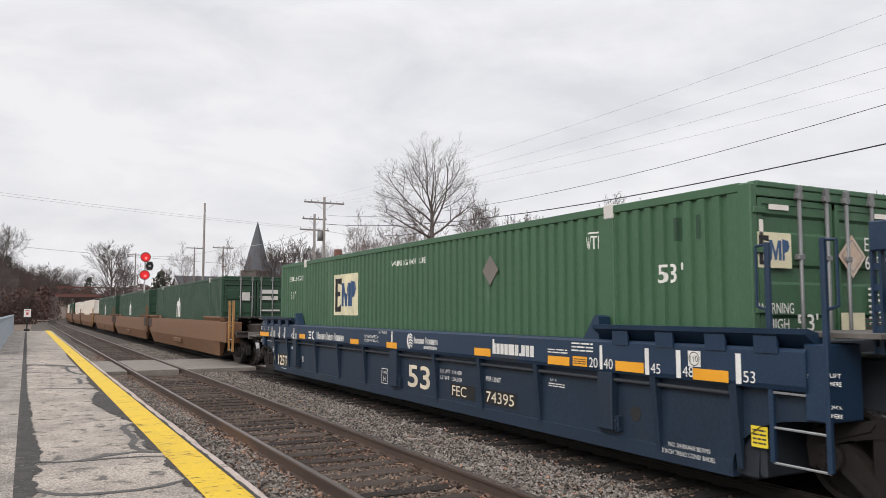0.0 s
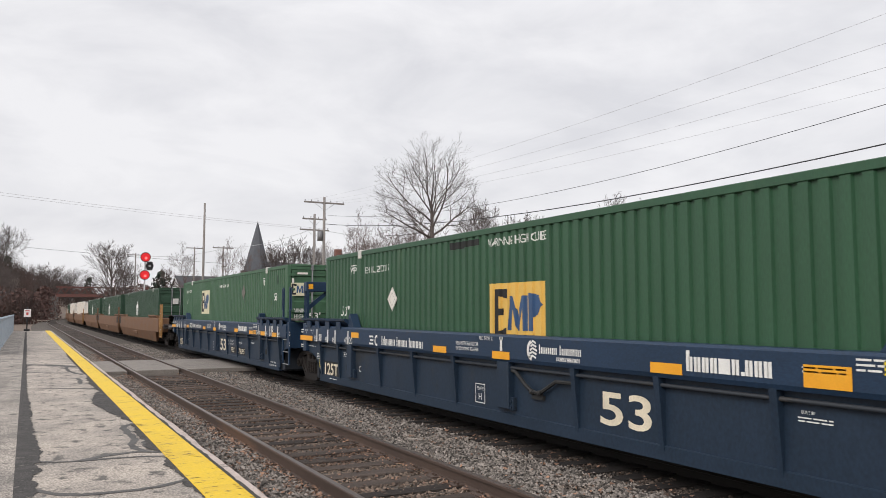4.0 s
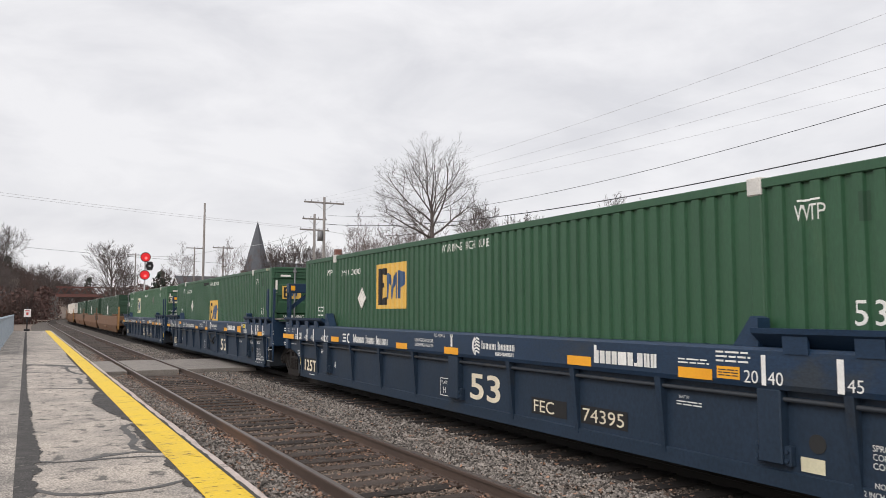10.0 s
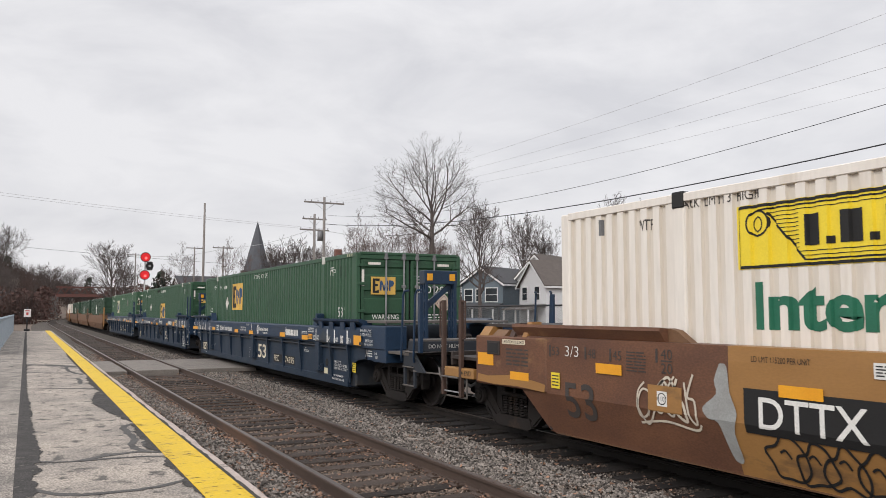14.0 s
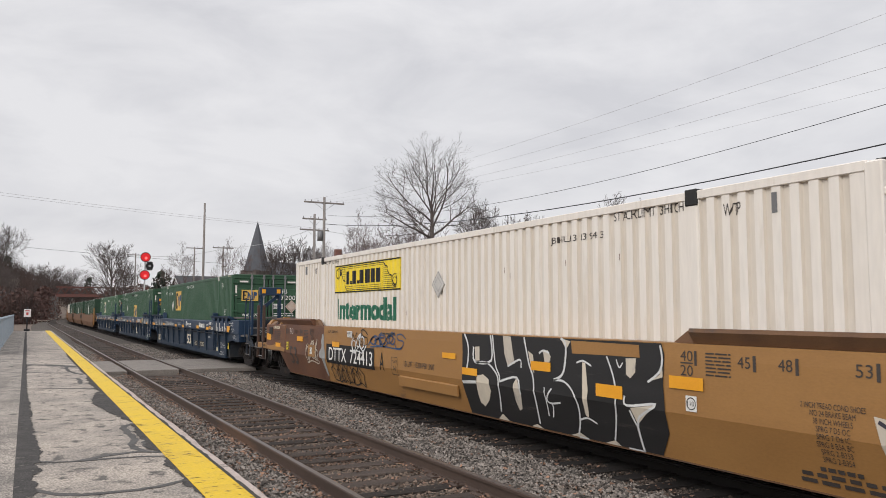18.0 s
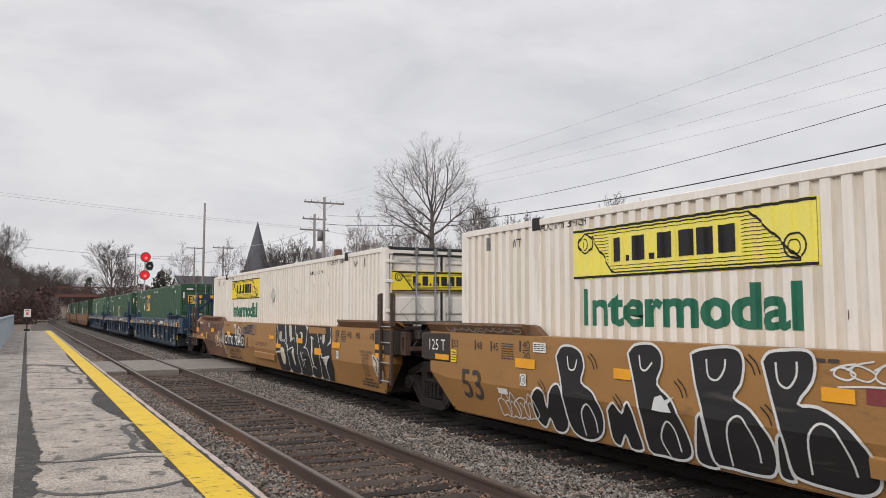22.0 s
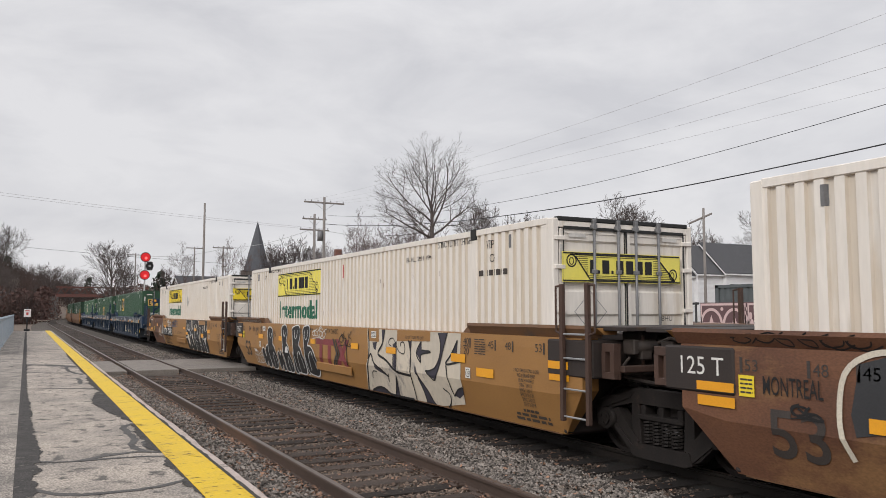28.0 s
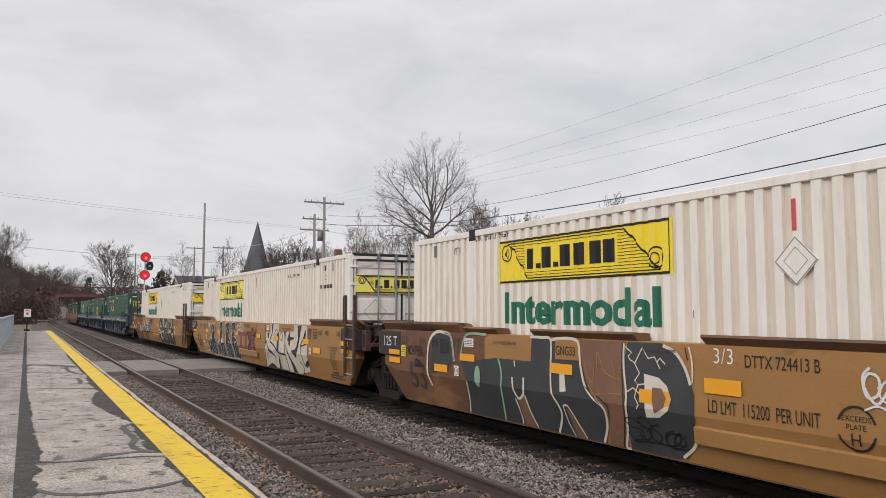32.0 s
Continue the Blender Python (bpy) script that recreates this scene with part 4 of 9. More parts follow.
def blue_unit(place, letter, couplers=(), brackets=-9.42):
    u = thing("well_car", "dark blue articulated container well car with amber reflectors", "railway car", "well cars of the train")
    ROLLING.append((u, place))
    for s in (-1, 1):
        bm = bmesh.new()
        prism(bm, [(s * 1.31, 1.45), (s * 1.53, 1.45), (s * 1.55, 1.42), (s * 1.55, 1.12), (s * 1.53, 1.07), (s * 1.36, 1.07), (s * 1.36, 1.38), (s * 1.31, 1.40)], MID - 8.9, MID + 8.9)
        part("top_chord", bm, M["blue"], u)
        bm = bmesh.new()
        arch = [(7.95, .22), (8.0, .38), (8.12, .56), (8.32, .70), (8.6, .78), (9.0, .82)]
        prism(bm, [(-a, b) for a, b in arch] [::-1] + arch + [(9.0, 1.07), (-9.0, 1.07)], *sided(1.39, 1.43, s), axis="x")
        for v in bm.verts:
            v.co.y += MID
        part("side_panel", bm, M["blue_low"], u)
        bm = bmesh.new()
        prism(bm, [(s * 1.28, .172), (s * 1.452, .172), (s * 1.452, .325), (s * 1.432, .335), (s * 1.42, .335), (s * 1.42, .22), (s * 1.28, .22)], MID - 7.98, MID + 7.98)
        part("bottom_sill", bm, M["blue_low"], u)
        for q in (-1, 1):
            bm = bmesh.new()
            prism(bm, [(s * 1.31, 1.452), (s * 1.42, 1.452), (s * 1.60, 1.58), (s * 1.61, 1.63), (s * 1.56, 1.63), (s * 1.31, 1.56)], *sorted((MID + q * 6.05, MID + q * 8.95)))
            part("guide_flange", bm, M["blue"], u)
            bm = bmesh.new()
            prism(bm, [(q * 5.75, 1.452), (q * 6.05, 1.452), (q * 6.05, 1.72), (q * 5.97, 1.74)], *sided(1.33, 1.50, s), axis="x")
            for v in bm.verts:
                v.co.y += MID
            part("guide_horn", bm, M["blue"], u)
            for k, yy in enumerate((6.5, 7.2, 7.9, 8.5)):
                bm = bmesh.new()
                prism(bm, [(s * 1.54, 1.50), (s * 1.575, 1.56), (s * 1.566, 1.40), (s * 1.552, 1.40)], MID + q * yy - .13, MID + q * yy + .13)
                part("gusset", bm, M["blue"], u)
            bm = bmesh.new()
            rows = [[bm.verts.new((s * x, MID + q * a, b)) for x in (1.20, 1.455)] for a, b in ((7.95, .20), (8.0, .38), (8.12, .56), (8.32, .70), (8.6, .78), (9.0, .82))]
            for r0, r1 in zip(rows, rows[1:]):
                bm.faces.new((r0[0], r0[1], r1[1], r1[0]))
            bmesh.ops.solidify(bm, geom=bm.faces[:], thickness=.02)
            part("wheel_arch", bm, M["blue_low"], u)
            bm = bmesh.new()
            prism(bm, [(MID + q * a, z) for a, z in ((7.7, .20), (8.22, .20), (8.24, .45), (8.34, .73), (8.6, .82), (8.6, 1.1), (7.7, 1.1))], *sided(1.335, 1.375, s), axis="x")
            part("end_web", bm, M["blue_dark"], u)
            bm = bmesh.new()
            long = q < 0 and -1 in couplers
            a, b = sorted((MID + q * 8.86, MID + q * (10.08 if long else 9.10)))
            box(bm, *sided(1.05, 1.52, s), a, b, 1.04 if long else .82, 1.50, .015)
            if long:
                box(bm, *sided(1.10, 1.50, s), MID - 10.08, MID - 9.46, .79, 1.05, .012)
                box(bm, *sided(1.39, 1.43, s), MID - 9.5, MID - 8.9, .80, 1.05, .004)
            part("jacking_box", bm, M["blue"], u)
        for yy, w in RIBS:
            bm = bmesh.new()
            if w > .1:
                box(bm, *sided(1.42, 1.54, s), yy - w, yy + w, .40, 1.07, .012)
                for k in (-1, 1):
                    for zz in (.44, .52):
                        rod(bm, (s * 1.50, yy + k * (w + .03), zz), (s * 1.52, yy + k * (w + .03), zz), .022, n=6)
                    box(bm, *sided(1.43, 1.50, s), yy + k * (w + .03) - .035, yy + k * (w + .03) + .035, .39, .57, .006)
            else:
                # a tapered plate: deep under the chord, running out above the sill
                lo = [bm.verts.new((s * x, yy + d, .27)) for x, d in ((1.43, -w * .7), (1.456, -w * .7), (1.456, w * .7), (1.43, w * .7))]
                hi = [bm.verts.new((s * x, yy + d, 1.09)) for x, d in ((1.43, -w), (1.535, -w), (1.535, w), (1.43, w))]
                bm.faces.new(lo), bm.faces.new(hi)
                for k in range(4):
                    bm.faces.new((lo[k], lo[(k + 1) % 4], hi[(k + 1) % 4], hi[k]))
                bmesh.ops.recalc_face_normals(bm, faces=bm.faces)
            part("rib", bm, M["blue_low"], u)
        bm = bmesh.new()
        rod(bm, (s * 1.478, MID - 8.0, .985), (s * 1.478, MID + 8.0, .985), .024, n=8)
        part("train_pipe", bm, M["blue_dark"], u, "dark pipe under the chord")
    floor_beams(u, M["blue_dark"])
    for q in (-1, 1):
        end_pieces(u, q, M["blue"], M["blue_dark"], M["deck"], q in couplers)
    portal(u, MID + brackets, -1 in couplers)
    return u


def portal(u, y, four=False):
    """Two upright slotted brackets on the end deck, each with a deep beam, a brace and amber squares."""
    for c in ((-.66,) if four else (-.85, .85)):
        bm = bmesh.new()
        box(bm, c - .36, c + .36, y - .11, y + .11, 2.30, 2.56, .012)
        p = part("end_bracket", bm, M["blue"], u, "blue upright bracket with slotted posts")
        for x in (c - .34, c + .27) if four else (c - .34,):
            for yy in (y - .07, y + .07):
                bm = bmesh.new()
                for k in range(-3 if four else -1, 4):
                    # two stiles joined by cross pieces, leaving long slots
                    zz = 1.6 + k * .18
                    box(bm, x, x + .06, yy - .05, yy - .028, zz, zz + .18)
                    box(bm, x, x + .06, yy + .028, yy + .05, zz, zz + .18)
                    box(bm, x + .01, x + .05, yy - .029, yy + .029, zz, zz + .06)
                part("slotted_post", bm, M["blue"], p)
        bm = bmesh.new()
        prism(bm, [(c - .30, 1.78), (c - .30, 1.93), (c + .20, 2.31), (c + .34, 2.31)], y - .03, y + .03)
        part("brace", bm, M["blue"], p)
        for x in (c - .30, c + .18):
            bm = bmesh.new()
            box(bm, x, x + .12, y - .116, y - .111, 2.37, 2.50)
            part("reflector", bm, M["reflector"], p, "amber square reflector")


def brown_unit(place, rust_from=99.0, couplers=(), humps=((-8.95, -6.05), (6.05, 8.95)), paint="tan"):
    u = thing("well_car", "tan-brown articulated container well car with smooth sides", "railway car", "well cars of the train")
    ROLLING.append((u, place))
    for s in (-1, 1):
        pieces = [(-8.85, min(rust_from, 8.85), paint)]
        if rust_from < 8.8:
            pieces.append((rust_from, 8.85, "rust"))
        for a, b, pm in pieces:
            bm = bmesh.new()
            lo = lambda y: (.20 if abs(y) < 8.3 else .20 + (abs(y) - 8.3) / .55 * .6)
            cuts = [a] + [c for c in (-8.3, 8.3) if a < c < b] + [b]
            rows = []
            for y in cuts:
                zb = lo(y)
                mid = max(.72, zb)
                inset = .17 * (mid - zb) / .52
                rows.append([bm.verts.new((s * x, MID + y, z)) for x, z in
                             ((1.55, 1.45), (1.555, 1.30), (1.55, mid), (1.55 - inset, zb), (1.30, zb), (1.30, 1.45))])
            for r0, r1 in zip(rows, rows[1:]):
                for i in range(6):
                    bm.faces.new((r0[i], r0[(i + 1) % 6], r1[(i + 1) % 6], r1[i]))
            bm.faces.new(rows[0]), bm.faces.new(rows[-1])
            bmesh.ops.recalc_face_normals(bm, faces=bm.faces)
            part("side_sheet", bm, M[pm], u, "rust-brown faded paint" if pm == "rust" else "")
        bm = bmesh.new()
        prism(bm, [(s * 1.30, .186), (s * 1.386, .186), (s * 1.390, .2015), (s * 1.30, .2015)], MID - 8.2, MID + 8.2)
        part("bottom_sill", bm, M["tan_dirty"], u)
        for a, b in humps:
            bm = bmesh.new()
            hh = .16 if abs(a + b) > 11 else .10
            prism(bm, [(s * 1.31, 1.452), (s * 1.50, 1.452), (s * 1.58, 1.45 + hh * .75), (s * 1.57, 1.45 + hh), (s * 1.33, 1.45 + hh * .85)], MID + a, MID + b)
            pm = "rust" if (a + b) / 2 > rust_from else ("tan_dirty" if paint == "tan" else paint)
            part("guide_flange", bm, M[pm], u)
        for q in (-1, 1):
            bm = bmesh.new()
            long = q in couplers
            a, b = sorted((MID + q * 8.15, MID + q * (9.95 if long else 9.07)))
            box(bm, *sided(1.02, 1.575, s), a, b, .72 if long else .97, 1.43, .02)
            part("jacking_box", bm, M["rust"] if long and rust_from < 9 else (M[paint] if long else M["brown_dark"]), u)
            bm = bmesh.new()
            prism(bm, [(q * 5.72, 1.452), (q * 6.04, 1.452), (q * 6.04, 1.60), (q * 5.92, 1.58)], *sided(1.36, 1.46, s), axis="x")
            for v in bm.verts:
                v.co.y += MID
            part("guide_horn", bm, M["tan_dirty"], u)
        bm = bmesh.new()
        prism(bm, [(s * 1.505, .44), (s * 1.53, .44), (s * 1.55, .60), (s * 1.52, .62)], MID - 1.1, MID + 1.1)
        part("step_pocket", bm, M[paint], u)
    floor_beams(u, M["brown_dark"])
    for q in (-1, 1):
        end_pieces(u, q, M["tan_dirty"], M["brown_dark"], M["brown_dark"], q in couplers)
        bm = bmesh.new()
        a = MID + q * 9.0
        for x in (-.9, -.45, 0.1, .5):
            box(bm, x, x + .3, a - .18, a + .18, 1.3, 1.55, .03)
        bar(bm, [(-1.1, a, 1.35), (-.6, a + q * .15, 1.5), (0, a + q * .3, 1.42), (.6, a + q * .2, 1.5)], .03)
        part("brake_gear", bm, M["brown_dark"], u, "brake valves and air hoses")
        if q not in couplers:
            for s in (-1, 1):
                bm = bmesh.new()
                a, b = sorted((MID + q * 9.12, MID + q * 9.34))
                for z0, z1 in ((.98, 1.06), (1.30, 1.40)):
                    box(bm, *sided(1.40, 1.47, s), a, b, z0, z1, .006)
                for yy in (a, b - .065):
                    box(bm, *sided(1.40, 1.47, s), yy, yy + .065, 1.05, 1.31)
                box(bm, *sided(1.36, 1.40, s), a, b, .98, 1.40)
                part("jack_pad", bm, M["post_rust"], u, "rusty slotted jacking bracket")
                bm = bmesh.new()
                a, b = sorted((MID + q * 8.86, MID + q * 9.10))
                prism(bm, [(s * 1.20, 1.50), (s * 1.40, 1.50), (s * 1.52, 1.58), (s * 1.20, 1.58)], a, b)
                part("tie_down", bm, M["tan"], u, "tan deck bracket")
            bm = bmesh.new()
            y0 = MID + q * 9.2
            rod(bm, (-.55, y0, 1.1), (.5, y0, 1.12), .11, n=12)
            for x in (-.8, -.35, .25, .7):
                box(bm, x, x + .16, y0 - .12, y0 + .16, .98, 1.22, .03)
            bar(bm, [(-1.2, y0, 1.0), (-.9, y0 + q * .2, .92), (-.4, y0 + q * .25, 1.0), (.3, y0 + q * .2, .9)], .022)
            part("articulation_gear", bm, M["brown_dark"], u, "greasy articulation casting and brake rigging")
            yv = MID + q * 9.36
            bm = bmesh.new()
            rod(bm, (-1.20, yv, 1.36), (-.86, yv, 1.36), .085, n=12)
            box(bm, -1.12, -.94, yv - .07, yv + .07, 1.20, 1.34, .02)
            box(bm, -1.26, -1.18, yv - .10, yv + .10, 1.27, 1.45, .015)
            part("brake_valve", bm, M["gear_steel"], u, "grimy brake control valve")
            bm = bmesh.new()
            bar(bm, [(-1.32, yv - q * .25, 1.10), (-1.30, yv - q * .05, 1.14), (-1.24, yv, 1.24)], .018)
            bar(bm, [(-.86, yv, 1.38), (-.70, yv + q * .10, 1.46), (-.45, yv + q * .16, 1.40), (-.30, yv + q * .22, 1.22)], .022)
            bar(bm, [(-1.36, yv - q * .28, 1.02), (-.4, yv - q * .28, 1.02)], .020)
            part("air_pipe", bm, M["gear_steel"], u, "bent brake pipe")
            bm = bmesh.new()
            box(bm, -1.38, -.72, yv - .06, yv + .06, 1.06, 1.14, .01)
            rod(bm, (-1.05, yv - .02, 1.10), (-1.05, yv - .02, 1.50), .02, n=8)
            part("valve_bracket", bm, M["post_rust"], u, "rusty bracket of the brake valve")
    return u


# ---------- the consist, from the rear unit forward; places are metres past the camera at the start ----------
UNIT = {"first": 13.675, "second": -5.675, "third": -25.075, "fourth": -48.625, "fifth": -67.975, "sixth": -87.325}
blue_1 = blue_unit(UNIT["first"], "B", couplers=(1,))
blue_2 = blue_unit(UNIT["second"], "C")
blue_3 = blue_unit(UNIT["third"], "A", couplers=(-1,), brackets=-10.65)
tan_1 = brown_unit(UNIT["fourth"], rust_from=5.15, couplers=(1,))
tan_2 = brown_unit(UNIT["fifth"])
tan_3 = brown_unit(UNIT["sixth"], rust_from=5.2, couplers=(-1,), humps=((-8.95, -6.05), (-2.2, 0.95), (1.94, 3.98), (4.87, 5.80), (5.99, 8.95)))
for a, b in (("first", "second"), ("second", "third"), ("fourth", "fifth"), ("fifth", "sixth")):
    truck((UNIT[a] + UNIT[b]) / 2 + MID)
truck(UNIT["third"] + MID - JOINT)
truck(UNIT["fourth"] + MID + JOINT)
truck(UNIT["first"] + MID + JOINT)
truck(UNIT["sixth"] + MID - JOINT, False)

box_b = container("shipping_container", "green_faded", "faded green corrugated container with a cream square logo panel", UNIT["first"] - .28)
box_c = container("shipping_container", "green", "green corrugated container with a golden square logo panel", UNIT["second"] - .20)
box_a = container("shipping_container", "green", "green corrugated container with a golden logo panel and grey lock rods", UNIT["third"] - .15)
box_d = container("shipping_container", "white_clean", "white corrugated container with a yellow sign and green lettering", UNIT["fourth"] - .12)
box_e = container("shipping_container", "white", "white corrugated container with a pale yellow sign and green lettering", UNIT["fifth"] - .05)
box_f = container("shipping_container", "white", "white corrugated container with a bright yellow sign and green lettering", UNIT["sixth"] - .14)

for u in (blue_1, blue_2):
    ladder(u, -8.70, -9.28, M["blue"], .40, 2.43, (.40, .72, 1.04, 1.36), w=.024)
for s in (-1, 1):
    for y in (-10.96, -11.47):
        bm = bmesh.new()
        bar(bm, [(s * 1.45, y + .06, .88), (s * 1.48, y + .02, .96), (s * 1.48, y - .05, 2.08), (s * 1.47, y - .09, 2.16), (s * 1.40, y - .14, 2.17)], .021)
        part("grab_iron", bm, M["blue"], blue_3, "bent steel grab iron")
    bm = bmesh.new()
    box(bm, *sided(1.40, 1.47, s), -11.68, -11.60, 1.05, 2.12, .008)
    part("corner_post", bm, M["blue"], blue_3)
    for z in (.78, 1.05):
        bm = bmesh.new()
        rod(bm, (s * 1.45, -10.95, z), (s * 1.45, -11.40, z), .014, n=6)
        part("rung", bm, M["deck"], blue_3)
for u in (tan_1, tan_2, tan_3):
    ladder(u, -8.74, -9.25, M["post_rust"], .42, 2.13, (.48, .82, 1.20, 1.50), w=.030, out=1.615)
ladder(tan_1, 10.91, 10.33, M["post_rust"], .43, 1.97, (.50, .85), w=.034)

for s in (-1, 1):
    bm = bmesh.new()
    prism(bm, [(-10.95, .98), (-11.05, 1.06), (-11.35, 1.06), (-11.80, .72), (-11.42, .70), (-11.42, .42), (-11.36, .42), (-11.36, .80), (-11.02, .80), (-11.02, .42), (-10.95, .42)], *sided(1.40, 1.44, s), axis="x")
    p = part("step_plate", bm, M["blue_dark"], blue_3, "dark blue end step bracket")
    bm = bmesh.new()
    bar(bm, [(s * 1.45, -10.95, .45), (s * 1.45, -11.4, .45)], .016)
    bar(bm, [(s * 1.45, -11.4, .72), (s * 1.2, -12.3, .70), (s * .9, -12.5, .68)], .016)
    part("cut_lever", bm, M["deck"], p)
    bm = bmesh.new()
    box(bm, *sided(1.36, 1.52, s), 9.93, 10.86, .74, .89, .012)
    p = part("step_plank", bm, M["tan"], tan_1, "scuffed tan end plank")
    bm = bmesh.new()
    bar(bm, [(s * 1.46, 10.92, .78), (s * 1.46, 10.92, .42), (s * 1.46, 10.22, .42), (s * 1.46, 10.22, .78)], .016)
    bar(bm, [(s * 1.54, 11.0, .86), (s * 1.58, 10.9, .74), (s * 1.58, 10.3, .74)], .016)
    part("stirrup", bm, M["deck"], p)
    if s < 0:
        letters = bmesh.new()
        on_side(letters, *lettering("A-END", .075, .30, .004), 10.30, .785, -1.524)
        part("marking", letters, M["ink_black"], p)

# cars ahead, already past
LEAD = [37.175 + 19.35 * k for k in range(3)] + [99.4 + 19.35 * k for k in range(3)] + [161.6 + 19.35 * k for k in range(3)]
for k, place in enumerate(LEAD):
    lead = brown_unit(place, couplers=(-1,) if k % 3 == 0 else ((1,) if k % 3 == 2 else ()), paint="tan_far")
    far_box = container("shipping_container", "green_dark" if k < 3 else ("white" if k in (3, 4, 6) else "green_dark"), "dark green corrugated container with a pale emblem" if k < 3 or k not in (3, 4, 6) else "dull white corrugated container far down the line", place)
    if k not in (3, 4, 6):
        sticker(far_box, [PL([(0, 0), (.16, .0), (.16, .5), (.30, .5), (.30, 0), (.62, 0), (.62, .5), (.74, .5), (.74, 0), (.95, 0), (.95, .62), (.72, .72), (.58, .98), (.44, .72), (.12, .72), (0, .6)], 1.6, 1.55)], M["ink_white"], "white painted emblem")
        sticker(far_box, [R(.30, .30, -.55, 2.20), R(.62, .15, .20, 2.46), R(.62, .15, .20, 2.22), R(.7, .06, .20, 1.80)], M["white_old"], "", end=-HALF - .012)
    if k % 3 == 0:
        ladder(lead, -10.35, -10.90, M["tan"], .45, 2.15, (.5, .85, 1.3, 1.7))
    else:
        ladder(lead, -8.74, -9.25, M["tan_dirty"], .60, 2.13, (.75, 1.08))
    truck(place + MID - JOINT, False)
    if k % 3 == 2:
        truck(place + MID + JOINT, False)

# ---------- trees ----------
def bare_tree(seed, height, crown=3.3, trunk=0.22, clear=0.35, limbs=12, fine=.012, counts=(7, 5, 3), rise=.16, leader=1.0, low=62, high=22, upto=.70):
    """A leafless tree: a trunk with a leader, limbs that curve upwards, branches and fine twigs, as vertices and faces."""
    r = random.Random(seed)
    vs, fs = [], []

    def ring(p, d, rad, n):
        s = d.orthogonal().normalized()
        t = d.cross(s)
        k = len(vs)
        for i in range(n):
            a = i * math.tau / n
            vs.append(tuple(p + (s * math.cos(a) + t * math.sin(a)) * rad))
        return k

    def tube(pts, rads, n):
        k0 = None
        for i, p in enumerate(pts):
            d = (pts[min(i + 1, len(pts) - 1)] - pts[max(i - 1, 0)]).normalized()
            k1 = ring(p, d, max(rads[i], fine * .7), n)
            if k0 is not None:
                for q in range(n):
                    fs.append((k0 + q, k0 + (q + 1) % n, k1 + (q + 1) % n, k1 + q))
            k0 = k1

    def branch(p, d, length, rad, level):
        steps = (6, 5, 4, 3)[level - 1]
        pts, rads, dirs = [p.copy()], [rad], [d.copy()]
        for i in range(steps):
            d = (d + Vector((r.gauss(0, .11), r.gauss(0, .11), rise + r.gauss(0, .06)))).normalized()
            p = p + d * (length / steps)
            pts.append(p.copy())
            dirs.append(d.copy())
            rads.append(rad * (1 - .72 * (i + 1) / steps))
        tube(pts, rads, 5 if level == 1 else 3)
        if level == 4:
            return
        m = counts[level - 1]
        turn = r.uniform(0, math.tau)
        for k in range(m):
            f = .22 + .78 * (k + r.uniform(0, .8)) / m
            f = min(f, 1.0)
            x = f * steps
            i = min(int(x), steps - 1)
            q = pts[i].lerp(pts[i + 1], x - i)
            dd = dirs[i + 1]
            turn += 2.4 + r.gauss(0, .4)
            s = dd.orthogonal().normalized()
            side = (s * math.cos(turn) + dd.cross(s) * math.sin(turn))
            ang = radians(r.uniform(26, 52))
            branch(q, (dd * math.cos(ang) + side * math.sin(ang)).normalized(), length * (.66 - .34 * f) * r.uniform(.75, 1.2), max(fine, rads[i] * .62), level + 1)

    top = height * leader
    pts, rads = [], []
    lean = Vector((r.gauss(0, .15), r.gauss(0, .15), 0))
    for i in range(11):
        f = i / 10
        pts.append(lean * f * f + Vector((r.gauss(0, .04) * f, r.gauss(0, .04) * f, -.4 + (top + .4) * f)))
        rads.append(trunk * (1.15 if i == 0 else 1) * (1 - .93 * f ** 1.25) + fine)
    tube(pts, rads, 8)
    turn = r.uniform(0, 6)
    for k in range(limbs):
        f = clear + (upto - clear) * (k + .5 * r.random()) / limbs
        x = f * 10
        i = min(int(x), 9)
        q = pts[i].lerp(pts[i + 1], x - i)
        turn += 2.4 + r.gauss(0, .3)
        u = (f - clear) / (upto - clear)
        ang = radians(low + (high - low) * u + r.gauss(0, 6))
        length = min(crown / max(.35, math.sin(ang)) * (1.15 - .15 * u), (height - q.z) / max(.25, math.cos(ang)) * 1.02) * r.uniform(.85, 1.1)
        branch(q, Vector((math.cos(turn) * math.sin(ang), math.sin(turn) * math.sin(ang), math.cos(ang))), max(length, .8), max(rads[i] * .60, fine), 1)
    # draw the crown out or in to the height and spread asked for
    p = np.array(vs)
    foot = clear * height * .9
    up = np.clip((p[:, 2] - foot) / max(.5, p[:, 2].max() - foot), 0, 1)
    spread = np.percentile(np.hypot(p[up > 0, 0], p[up > 0, 1]), 98.5)
    p[:, 2] = np.where(up > 0, foot + up * (height - foot), p[:, 2])
    k = 1 + (crown / spread - 1) * np.clip(up * 5, 0, 1)
    p[:, 0] *= k
    p[:, 1] *= k
    return p.tolist(), fs


